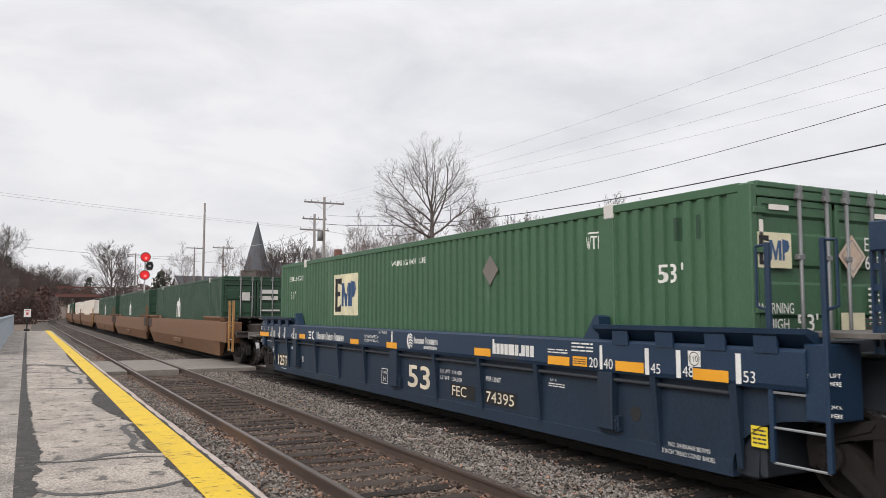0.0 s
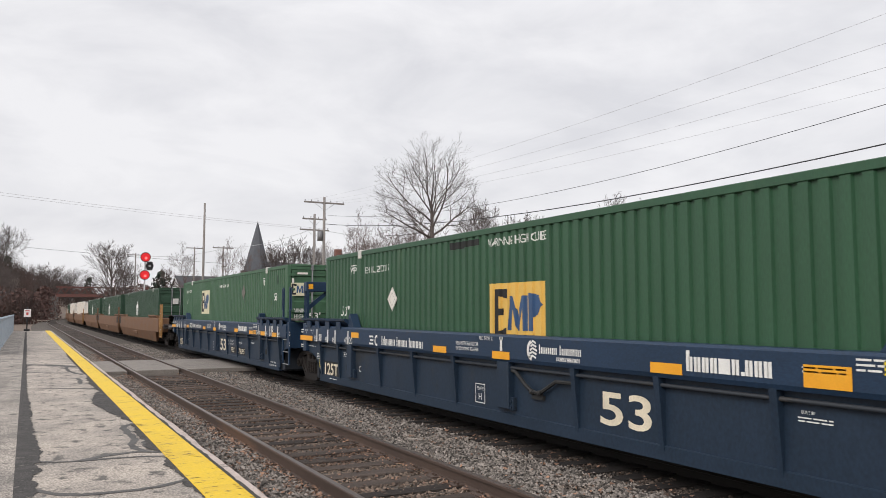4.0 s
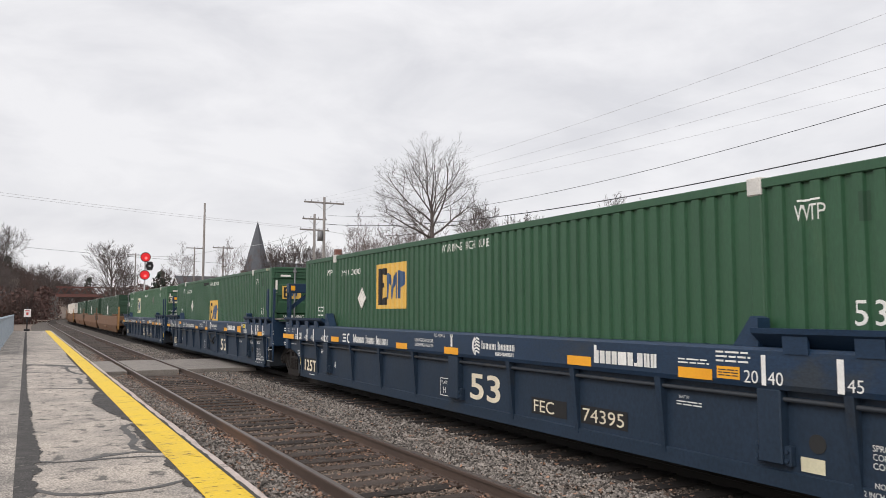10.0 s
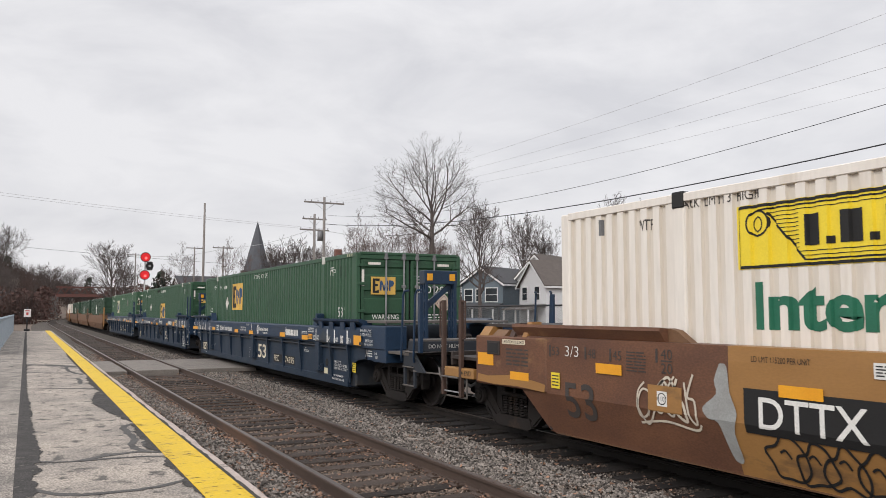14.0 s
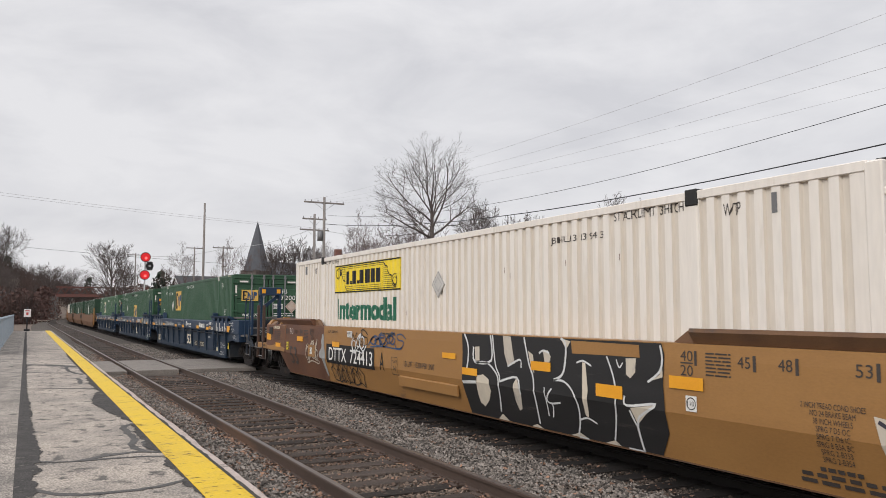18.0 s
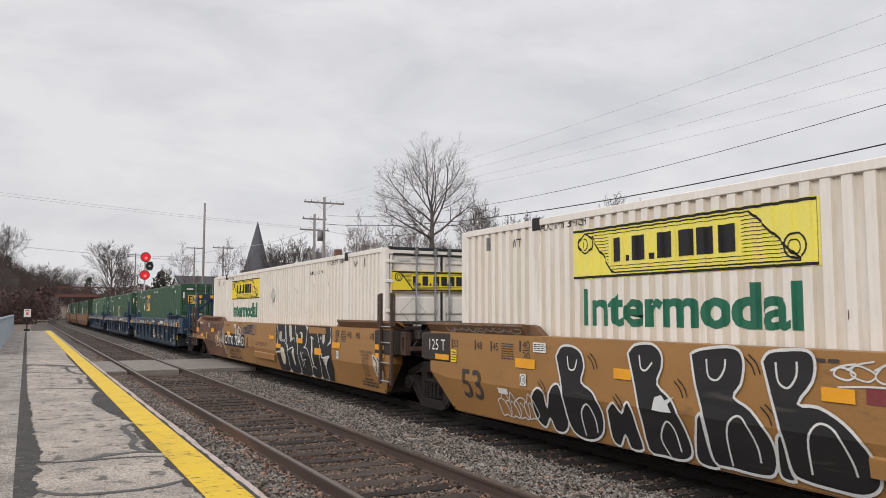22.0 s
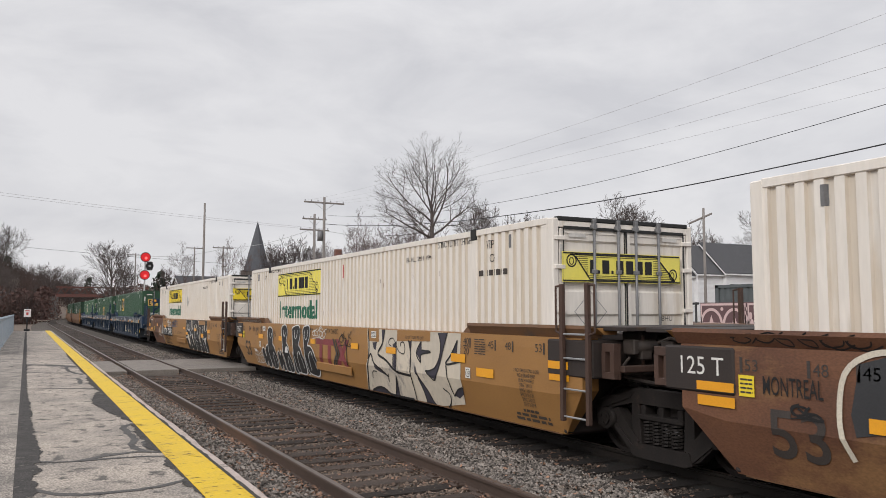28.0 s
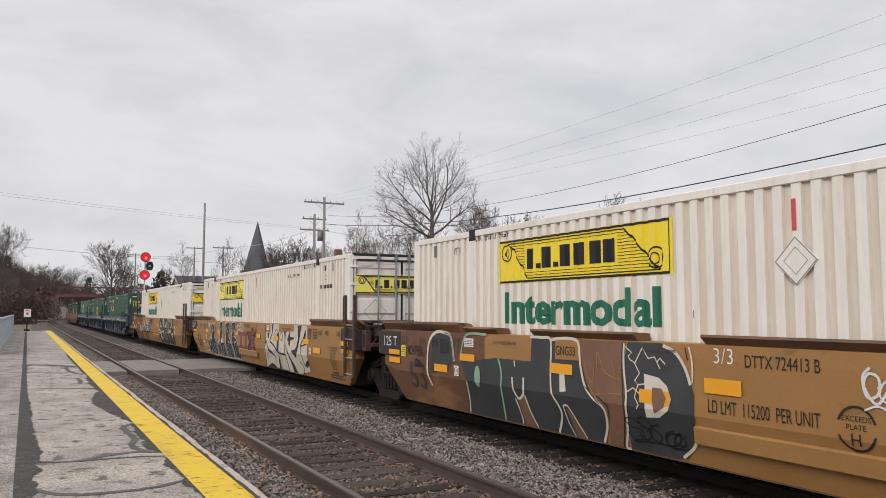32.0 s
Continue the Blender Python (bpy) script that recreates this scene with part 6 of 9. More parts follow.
part("nave_roof", bm, M["slate"], church)
bm = bmesh.new()
box(bm, 1.3, 14, -3.9, 3.9, -.5, 6.4)
part("nave", bm, M["abut"], church)
bm = bmesh.new()
box(bm, 31.3, 32.0, 84.8, 85.5, 4, 9.0, .03)
ch = thing("brick_house", "house roof with a brick chimney behind the train", "house", "houses behind the railway")
part("chimney", bm, M["brick"], ch)
bm = bmesh.new()
prism(bm, [(30.2, 4.5), (38.2, 4.5), (34.5, 8.4)], 82, 92)
part("roof", bm, M["roof_brown"], ch)
bm = bmesh.new()
box(bm, 30.5, 38, 82.2, 91.8, -.4, 4.6)
part("wall_shell", bm, M["siding"], ch)

# ---------- fence, painted wall and stored boxes beyond the tracks ----------
fence = thing("chain_link_fence", "black-railed chain-link fence beyond the tracks", "fence")
bm = bmesh.new()
rod(bm, (16, 15.3, 2.0), (16, 46, 2.0), .03, n=8)
part("top_rail", bm, M["wire"], fence)
for k in range(13):
    bm = bmesh.new()
    rod(bm, (16, 15.4 + k * 2.5, -.6), (16, 15.4 + k * 2.5, 2.04), .03, n=8)
    part("post", bm, M["wire"], fence)
bm = bmesh.new()
k = 15.3
while k < 34:
    for s in (-1, 1):
        y0, y1 = (k, k + 2.3) if s > 0 else (k + 2.3, k)
        flat(bm, [(16.02, y0, -.3), (16.02, y0 + .012, -.3), (16.02, y1 + .012, 2.0), (16.02, y1, 2.0)])
    k += .085
tagged(part("wire_mesh", bm, M["galv"], fence, "galvanised diamond mesh"), kind="stuff")


def mural_panel(y1, y0, motif, ground, figure):
    """One panel of the painted wall: a border and its motif, in two paints."""
    p = thing("mural_panel", "painted wall panel with a pale stencilled pattern", "mural", "painted panels of the wall")
    bm = bmesh.new()
    box(bm, 16.0, 16.12, y0, y1, -.6, 2.02, .006)
    part("board", bm, M[ground], p)
    w = y1 - y0
    sh = [stroke([(.04, .9), (w - .04, .9), (w - .04, 1.97), (.04, 1.97)], .07, True)]
    if motif == "star":
        n = max(1, round(w / .75))
        for i in range(n):
            c = (i + .5) * w / n
            sh.append(stroke(ring_points(c, 1.42, w / n * .46, .42, 24, 0, math.pi), .075))
            sh.append(poly([(c + r_ * math.sin(k * math.pi / 5), 1.42 + r_ * math.cos(k * math.pi / 5) - .02) for k, r_ in enumerate((.30, .12) * 5)]))
            sh.append(poly(ring_points(c + w / n * .5 - .02, 1.85, .05, .05, 10)))
    elif motif == "hearts":
        c = w / 2
        for s in (-1, 1):
            sh.append(poly([(c + s * .04, 1.16), (c + s * .20, 1.28), (c + s * .36, 1.45), (c + s * .38, 1.62), (c + s * .28, 1.72), (c + s * .10, 1.64), (c + s * .05, 1.45)][:: s]))
            sh.append(stroke([(c + s * .30, 1.14), (c + s * .48, 1.34), (c + s * .58, 1.55)], .05))
            for a, b in ((.50, 1.68), (.64, 1.62), (.66, 1.42), (.46, 1.50)):
                sh.append(poly(ring_points(c + s * a, b, .055, .095, 10)))
    else:
        c = w / 2
        sh.append(stroke(ring_points(c, 1.30, .52, .50, 28, 0, math.pi), .09))
        for k in range(5):
            a = math.pi / 2 + k * math.tau / 5
            sh.append(poly(ring_points(c + .15 * math.cos(a), 1.46 + .15 * math.sin(a), .085, .085, 10)))
        for s in (-1, 1):
            sh.append(poly([(c + s * .56, 1.9), (c + s * .74, 1.86), (c + s * .72, 1.68), (c + s * .60, 1.74)][:: s]))
            sh.append(stroke([(c + s * .1, 1.0), (c + s * .16, 1.2), (c + s * .24, 1.24)], .04))
    bm = bmesh.new()
    for v, f in sh:
        on_side(bm, v, f, y1, 0, 15.994)
    part("pattern", bm, M[figure], p)
    bm = bmesh.new()
    for v, f in [stroke([(.02, .06), (w - .02, .06)], .05), stroke([(w * .2, .3), (w * .5, .75), (w * .8, .3)], .06), stroke(ring_points(w / 2, .45, .25, .25, 20), .05, True)]:
        on_side(bm, v, f, y1, 0, 15.994)
    part("lower_pattern", bm, M["mural_white"], p)


for y1, y0, motif, ground, figure in ((15.25, 13.72, "star", "mural_ground", "mural_pink"), (13.70, 12.50, "hearts", "mural_ground", "mural_pink"), (12.48, 11.10, "flower", "mural_grey", "mural_pink"),
                                      (11.08, 9.75, "flower", "mural_grey", "mural_rose"), (9.73, 8.4, "hearts", "mural_ground", "mural_pink"), (8.38, 6.8, "star", "mural_ground", "mural_pink"), (6.78, 5.4, "flower", "mural_grey", "mural_pink")):
    mural_panel(y1, y0, motif, ground, figure)


def storage_box(x, y0, y1, depth, z0, z1, paint, label, name="storage_container", rib=.28):
    c = thing(name, label, "container", "stored boxes behind the wall")
    bm = bmesh.new()
    prev = None
    y = y0 + .12
    n = round((y1 - y0 - .24) / rib)
    w = (y1 - y0 - .24) / n
    for k in range(n):
        for a, d in ((0, 0), (.45, 0), (.58, .04), (.87, .04)):
            p = (bm.verts.new((x + d, y + (k + a) * w, z0 + .1)), bm.verts.new((x + d, y + (k + a) * w, z1 - .08)))
            if prev:
                bm.faces.new((prev[0], p[0], p[1], prev[1]))
            prev = p
    part("side_wall", bm, paint, c)
    for a, b, e, f in ((y0, y1, z1 - .10, z1), (y0, y1, z0, z0 + .12)):
        bm = bmesh.new()
        box(bm, x - .02, x + .06, a, b, e, f, .008)
        part("rail", bm, paint, c)
    for a in (y0, y1 - .14):
        bm = bmesh.new()
        box(bm, x - .02, x + .12, a, a + .14, z0, z1, .008)
        part("corner_post", bm, paint, c)
    bm = bmesh.new()
    box(bm, x + .05, x + depth, y0 + .02, y1 - .02, z0 + .02, z1 - .02)
    part("body", bm, paint, c)
    return c


storage_box(19.0, 3.5, 15.65, 2.44, .62, 3.25, M["storage"], "faded blue-grey storage container behind the painted wall")
storage_box(19.3, 15.75, 17.75, 1.8, .5, 2.62, M["storage_dark"], "dark grey corrugated waste bin behind the wall", "waste_bin", .22)
bm = bmesh.new()
box(bm, 18.0, 23.0, 2.0, 19.0, -.6, .62, .05)
solo("storage_plinth", bm, M["concrete"], "concrete standing under the stored boxes", "plinth", "structure")

# ---------- platform details ----------
TAR = [0]


def tar(points, w, label="dark tar-sealed crack"):
    bm = bmesh.new()
    v, f = stroke(points, w)
    TAR[0] += 1
    r = random.Random(len(points) * 7 + int(points[0][1] * 10))
    vs = [bm.verts.new((a + r.gauss(0, w * .10), b + r.gauss(0, w * .10), PZ + .004 + TAR[0] * .00012)) for a, b in v]
    for q in f:
        bm.faces.new([vs[i] for i in q])
    bmesh.ops.recalc_face_normals(bm, faces=bm.faces)
    for fc in bm.faces:
        if fc.normal.z < 0:
            fc.normal_flip()
    return part("sealed_crack", bm, M["seal"], platform, label)


def wander(p, q, n, amp, seed):
    r = random.Random(seed)
    out = []
    for k in range(n + 1):
        f = k / n
        out.append((p[0] + (q[0] - p[0]) * f + (r.gauss(0, amp) if 0 < k < n else 0), p[1] + (q[1] - p[1]) * f + (r.gauss(0, amp) if 0 < k < n else 0)))
    return out


def course(line, amp, seed, step=.12):
    """A crack through turning points, wandering a little between them."""
    out = []
    for k, (p, q) in enumerate(zip(line, line[1:])):
        n = max(2, min(14, round(math.dist(p, q) / step)))
        out += wander(p, q, n, amp, seed + k)[:-1]
    return out + [line[-1]]


tar(wander((.042, 4.5), (.035, 74), 90, .006, 1), .024, "long dark seam along the platform")
for k, (line, w) in enumerate(((((.07, 8.06), (.21, 7.88), (.34, 7.72), (.47, 7.62), (.74, 7.60), (.97, 7.60), (1.13, 7.64), (1.42, 7.8)), .085),
                               (((.06, 9.56), (.34, 9.37), (.61, 9.33), (.89, 9.33), (1.18, 9.29), (1.43, 9.18)), .075),
                               (((.60, 9.36), (.80, 9.53), (.98, 9.59), (1.22, 9.62), (1.43, 9.47)), .095),
                               (((1.42, 12.07), (1.29, 11.89), (1.22, 11.62), (1.26, 10.99), (1.26, 10.59), (1.19, 10.24), (1.18, 9.89), (1.24, 9.65)), .085),
                               (((1.42, 11.12), (1.39, 10.51), (1.32, 10.08), (1.35, 9.76), (1.42, 9.63)), .070),
                               (((.09, 18.43), (.70, 18.2), (1.24, 17.95), (1.42, 17.60)), .10),
                               (((.03, 26.85), (.55, 26.4), (.99, 25.78), (1.36, 25.06)), .34),
                               (((.05, 23.38), (.95, 22.68)), .14),
                               (((1.06, 25.21), (1.06, 23.5), (1.19, 22.34), (1.33, 21.87)), .10),
                               (((1.14, 20.82), (1.17, 19.94), (1.11, 19.17), (1.20, 19.13), (1.40, 19.34)), .09))):
    tar(course(line, .012, 60 + 9 * k), w)
for k, y in enumerate((31.0, 37.0, 45.0, 54.0, 64.0)):
    tar(wander((-.05, y + .05), (1.42, y - .05 + .25 * math.sin(k * 2.3)), 16, .025, k + 3), .09)
for k, y in enumerate((10.6, 14.0, 19.0, 25, 33)):
    tar(wander((-3, y), (-.1, y + .1), 12, .02, k + 50), .04)


def patch(points, label, paint="patch"):
    bm = bmesh.new()
    TAR[0] += 1
    f = bm.faces.new([bm.verts.new((a, b, PZ + .004 + TAR[0] * .00012)) for a, b in points])
    bm.normal_update()
    if f.normal.z < 0:
        f.normal_flip()
    part("asphalt_patch", bm, M[paint], platform, label)


def ragged(x0, x1, y0, y1, n, amp, seed):
    r = random.Random(seed)
    right, q = [], 0.0
    for k in range(n + 1):
        q = q * .9 + r.gauss(0, amp * .45)
        right.append((max(x1 + q, x0 + .02), y0 + (y1 - y0) * k / n))
    return [(x0, y0)] + right + [(x0, y1)]


def stain(x0, edge, amp, seed, label):
    """A dark stain from the line x0 to a crooked edge that runs along the platform."""
    r = random.Random(seed)
    out, q = [(x0, edge[0][1])], 0.0
    for p, c in zip(edge, edge[1:]):
        n = max(3, round(abs(c[1] - p[1]) / .045))
        for k in range(n):
            f = k / n
            f = f * f * (3 - 2 * f)
            q = q * .62 + r.gauss(0, amp)
            out.append((p[0] + (c[0] - p[0]) * f + q, p[1] + (c[1] - p[1]) * k / n))
    return patch(out + [edge[-1], (x0, edge[-1][1])], label)


stain(-.052, ((0.070, 5.0), (0.120, 6.2), (0.090, 7.69), (0.160, 7.9), (0.140, 8.21), (0.120, 8.64), (0.200, 8.9), (0.150, 9.35), (0.190, 9.47), (0.210, 10.15), (0.170, 10.82), (0.140, 11.85), (0.120, 12.75), (0.130, 13.78), (0.110, 15.48), (0.062, 17.07), (0.066, 20.0), (0.066, 21.4), (0.066, 28.65), (0.075, 37.0), (0.075, 70.0)), .011, 1, "dark tarry stain along the seam")
stain(1.425, ((1.36, 21.5), (1.31, 19.38), (1.30, 18.34), (1.33, 17.38), (1.17, 16.15), (1.08, 14.98), (1.20, 13.61), (1.25, 13.2), (1.33, 12.8), (1.40, 12.2)), .016, 3, "dark worn asphalt beside the yellow line")
stain(1.425, ((1.37, 12.0), (1.35, 11.3), (1.31, 10.7), (1.36, 10.4), (1.31, 9.9), (1.38, 9.5)), .014, 7, "dark worn asphalt beside the yellow line")
stain(1.425, ((1.40, 9.1), (1.33, 8.6), (1.39, 8.1), (1.36, 7.6), (1.41, 7.0)), .012, 11, "dark worn asphalt beside the yellow line")
stain(1.425, ((1.40, 34.0), (1.34, 29.0), (1.37, 25.5), (1.33, 23.0), (1.40, 21.6)), .010, 9, "dark worn asphalt beside the yellow line")
for k, (a, b) in enumerate(((5.0, 14.0), (14.0, 30.0), (30.0, 60.0))):
    patch([(x + .36, y) for x, y in ragged(1.44, 1.472, a, b, 260, .010, 8 + k)], "crumbled joint along the edge")
patch([(-9, 5), (-.045, 5), (-.06, 74), (-9, 74)], "older asphalt strip of the platform", "strip")

r = random.Random(5)
for k in range(280):
    y = 5.5 + 42 * r.random() ** 1.8
    x = r.uniform(1.42, 1.77) if k % 3 else r.choice((r.gauss(1.775, .012), r.gauss(1.43, .01)))
    l, w = r.uniform(.02, .13), r.uniform(.004, .016)
    bm = bmesh.new()
    q = [(min(x + l * f, 1.789), y + w * r.uniform(.2, 1.0) * g) for f, g in ((0, 0), (.2, -1), (.55, -.6), (.8, -1), (1, .2), (.7, .8), (.4, 1), (.15, .7))]
    bm.faces.new([bm.verts.new((a, b, PZ + .0152)) for a, b in q])
    part("paint_chip", bm, M["patch"], platform)

# pale blue fence and sign at the end of the platform
pf = thing("platform_fence", "pale blue metal panel fence along the platform", "fence")
bm = bmesh.new()
box(bm, -.02, .02, -.075, .075, PZ + .05, 1.42)
SLAT = made(bm, "slat")
SLAT.materials.append(M["fence_blue"])
for k in range(17):
    y0 = 33 + k * 2.5
    bm = bmesh.new()
    x = -.93
    box(bm, x - .03, x + .03, y0, y0 + 2.48, 1.40, 1.48)
    fp = part("fence_rail", bm, M["fence_blue"], pf)
    for j in range(12):
        part("slat", SLAT, M["fence_blue"], fp).matrix_basis = pose(x, y0 + .12 + j * .2, 0)
    bm = bmesh.new()
    box(bm, x - .04, x + .04, y0 - .04, y0 + .04, PZ - .1, 1.55, .008)
    part("fence_post", bm, M["fence_blue"], pf)
sg = thing("warning_sign", "small white sign with red marks on a dark post", "sign")
bm = bmesh.new()
rod(bm, (.07, 73.2, PZ - .1), (.07, 73.2, 2.2), .05, n=8)
part("post", bm, M["signal"], sg)
bm = bmesh.new()
box(bm, -.19, .33, 73.1, 73.14, 1.35, 1.98, .01)
p = part("sign_plate", bm, M["sign_white"], sg, "white plate")
bm = bmesh.new()
on_end(bm, *rect(.30, .08), -.08, 1.82, 73.094)
on_end(bm, *rect(.16, .22), -.01, 1.50, 73.094)
part("red_marks", bm, M["sign_red"], p)
bm = bmesh.new()
box(bm, -.15, .29, 72.95, 73.45, PZ, PZ + .18, .02)
part("sign_base", bm, M["signal"], sg)
# street lamps far behind the fence
for x, y in ((-4.2, 128.0), (-5.6, 131.0)):
    l = thing("street_lamp", "street lamp with a pale globe", "street lamp", "street lamps by the road")
    bm = bmesh.new()
    rod(bm, (x, y, -.5), (x, y, 3.9), .06, n=8)
    part("lamp_post", bm, M["signal"], l)
    bm = bmesh.new()
    bmesh.ops.create_uvsphere(bm, u_segments=14, v_segments=9, radius=.30, matrix=Matrix.Translation((x, y, 4.15)))
    part("globe", bm, M["trim"], l, "white glass globe")

# ---------- markings on the cars ----------
def curve(pts, per=5):
    """A smooth line through the points."""
    out = []
    for i in range(len(pts) - 1):
        p0, p1, p2, p3 = pts[max(i - 1, 0)], pts[i], pts[i + 1], pts[min(i + 2, len(pts) - 1)]
        for k in range(per):
            t = k / per
            out.append(tuple(.5 * (2 * b + (c - a) * t + (2 * a - 5 * b + 4 * c - d) * t * t + (3 * b - a - 3 * c + d) * t ** 3) for a, b, c, d in zip(p0, p1, p2, p3)))
    return out + [tuple(pts[-1])]


def laid(u, shapes, material, label="", name="marking", lift=0, fold=True):
    """Paint on a smooth tan side, which bends inwards below its fold; each stroke is a part of its own."""
    if name.startswith("graffiti") and len(shapes) > 1 or name == "marking" and 1 < len(shapes) < 5:
        return [laid(u, [q], material, label, name, lift, fold) for q in shapes][0]
    bm = bmesh.new()
    for verts, faces, y, z in shapes:
        on_side(bm, verts, faces, y, z, 0.0)
    bmesh.ops.bisect_plane(bm, geom=bm.verts[:] + bm.edges[:] + bm.faces[:], plane_co=(0, 0, .72), plane_no=(0, 0, 1), dist=1e-5)
    for v in bm.verts:
        v.co.x = -1.560 - .0025 * lift + (max(0.0, .72 - v.co.z) * .327 if fold else 0.0)
    return part(name, bm, material, u, label)


def painted(u, shapes, material, x, label="", name="marking"):
    """Paint on a flat side at x."""
    if name == "marking" and 1 < len(shapes) < 6:
        return [painted(u, [q], material, x, label, name) for q in shapes][0]
    bm = bmesh.new()
    for verts, faces, y, z in shapes:
        on_side(bm, verts, faces, y, z, x)
    return part(name, bm, material, u, label)


def bars(y, z, w, h, rows, gap=.58, words=3, seed=1):
    """Small print that cannot be read: rows of word-long bars."""
    r = random.Random(seed)
    out = []
    step = h / rows
    for k in range(rows):
        x = 0.0
        while x < w * .96:
            l = min(w - x, w / words * r.uniform(.55, 1.2))
            out.append(R(l, step * (1 - gap), y - x, z + h - (k + 1) * step + step * gap / 2))
            x += l + w * .05
    return out


def letter_bars(u, y, z, word, x_height, x, material, label, gap=.30, bold=.34, wide=1.0):
    """A name as slim upright bars: two to a letter, one to a thin one, taller where a letter rises."""
    shapes = []
    for ch in word:
        tall = 1.42 if ch == "|" else (.25 if ch == "." else 1.0)
        if ch == " ":
            y -= x_height * .55 * wide
            continue
        w = x_height * wide * (.28 if ch in "i." else (1.3 if ch == "w" else .78))
        n = 1 if ch in "i." else (3 if ch == "w" else 2)
        b = x_height * bold
        if n == 1:
            shapes.append(R(b * .8, x_height * tall, y, z))
        else:
            for k in range(n):
                shapes.append(R(b * .80, x_height * (tall if k == 0 else 1.0), y - (w - b * .80) * k / (n - 1), z))
        y -= w + x_height * gap * .62
    return painted(u, shapes, M[material], x, label, "lettering")


CH_X, LOW_X, RIB_X = -1.555, -1.436, -1.54


def blue_marks(u, number=True, big=-.98, seed=1):
    W, A = M["ink_white"], M["reflector"]
    amber = [(1.80, 1.11, .47, .105), (-.08, 1.10, .47, .11), (-3.37, 1.12, .47, .115), (5.28, 1.12, .47, .11), (8.99, 1.09, .93, .115)] if seed != 4 else [(1.80, 1.11, .47, .105), (-.08, 1.10, .47, .11), (-3.37, 1.12, .47, .115), (5.55, 1.24, .42, .11), (8.99, 1.09, .93, .115)]
    amber += {1: [(-5.27, 1.10, .46, .11), (-6.60, 1.10, .47, .115), (-7.79, 1.09, .46, .115)], 4: [(-5.28, 1.12, .46, .20), (-7.81, 1.08, .46, .115)], 7: [(-5.27, 1.10, .46, .11), (-8.74, 1.09, .42, .20)]}[seed]
    for y, z, w, h in amber:
        painted(u, [R(w, h, y, z)], A, CH_X, "", "reflector")
    y, z = {1: (-5.80, 1.11), 4: (-6.02, 1.27), 7: (-5.79, 1.13)}[seed]
    n = painted(u, [R(.28, .12, y, z)], M["yellow_panel"] if seed == 4 else A, CH_X, "small yellow notice", "notice")
    painted(n, bars(y - .02, z + .02, .24, .08, 3, words=3, seed=2), M["ink_grey"], CH_X - .003, "", "small_print")
    # emblem and bars of the operator's name, in white
    painted(u, [R(.20, .035, 4.56, 1.275), R(.17, .035, 4.52, 1.205), R(.20, .035, 4.56, 1.135), S(ring_points(0, 0, .075, .085, 14, 1.1, 5.2), .042, 4.20, 1.222)], W, CH_X, "white emblem")
    letter_bars(u, 3.95, 1.145, "||oioo |ooo |oooo", .118, CH_X, "ink_white", "name in white painted bars")
    painted(u, [T("NON-INTERCHANGE CAR", .06, 1.01, 1.26, .70), T("SEE EQUIPMENT REGISTER", .06, 1.01, 1.175, .70)], W, CH_X)
    painted(u, [R(.06, .20, -.30, 1.22), R(.10, .04, -.28, 1.38)], W, CH_X, "", "tick_mark")
    painted(u, [S([(.06 + .02 * k, .05 * k), (.16, .05 * k + .03), (.26 - .01 * abs(k - 2), .05 * k)], .028, -.96, 1.16) for k in range(5)] + [S(ring_points(.16, .10, .11, .12, 16, 1.9, 4.5), .05, -.96, 1.16)], W, CH_X, "round white emblem of wavy bars")
    letter_bars(u, -1.27, 1.225, "|oooo |ooioo", .085, CH_X, "ink_white", "name in white painted bars")
    letter_bars(u, -1.66, 1.145, "oooooooooo", .05, CH_X, "ink_white", "small white bars")
    letter_bars(u, -3.90, 1.17, "|ooowo.ooo", .150, CH_X, "ink_white", "bold row of white bars", .22, .40, .74)
    painted(u, bars(-5.78, 1.28, .42, .13, 3, seed=seed + 1), W, CH_X, "", "small_print")
    painted(u, bars(-5.27, 1.24, .42, .07, 2, seed=seed + 1), W, CH_X, "", "small_print")
    painted(u, [T("20", .12, -6.12, 1.11), R(.05, .28, -6.32, 1.10), T("40", .12, -6.39, 1.11)], W, CH_X, "length figures")
    for txt, y in (("45", -7.09), ("48", -7.56), ("53", -8.34)):
        painted(u, [R(.065, .29, y, 1.09), T(txt, .11, y - .09, 1.11)], W, CH_X, "length figures")
    painted(u, [T("40", .14, 5.95, 1.10, .17)], W, CH_X, "length figures")
    painted(u, [R(.06, .28, 5.76, 1.09)], W, CH_X, "", "tick_mark")
    painted(u, [T("20", .14, 5.66, 1.10, .17)], W, CH_X, "length figures")
    painted(u, bars(6.28, .80, .42, .10, 3, words=3, seed=seed) + bars(8.06, .66, .22, .15, 4, words=2, seed=seed) + bars(7.86, .44, .14, .11, 3, words=1, seed=seed) + bars(8.72, .93, .55, .04, 1, words=4, seed=seed), W, LOW_X - .002, "", "small_print")
    bm = bmesh.new()
    rod(bm, (-1.437, 6.06, .58), (-1.42, 6.06, .58), .085, n=18)
    part("drain_hole", bm, M["gasket"], u, "dark round hole")
    for txt, y in (("53", 7.77), ("48", 7.02), ("45", 6.55)):
        painted(u, [R(.065, .29, y, 1.08), T(txt, .115, y + .165, 1.10)], W, CH_X, "length figures")
    for y, z in ((-7.96, 1.10) if seed == 7 else (-7.73, 1.22), (7.59, 1.10)):
        b = painted(u, [R(.17, .16, y, z)], W, CH_X, "white square stencil")
        painted(b, [T("110", .06, y - .028, z + .05), S(ring_points(.085, .08, .068, .068, 18), .008, y, z, True)], M["ink_black"], CH_X - .004)
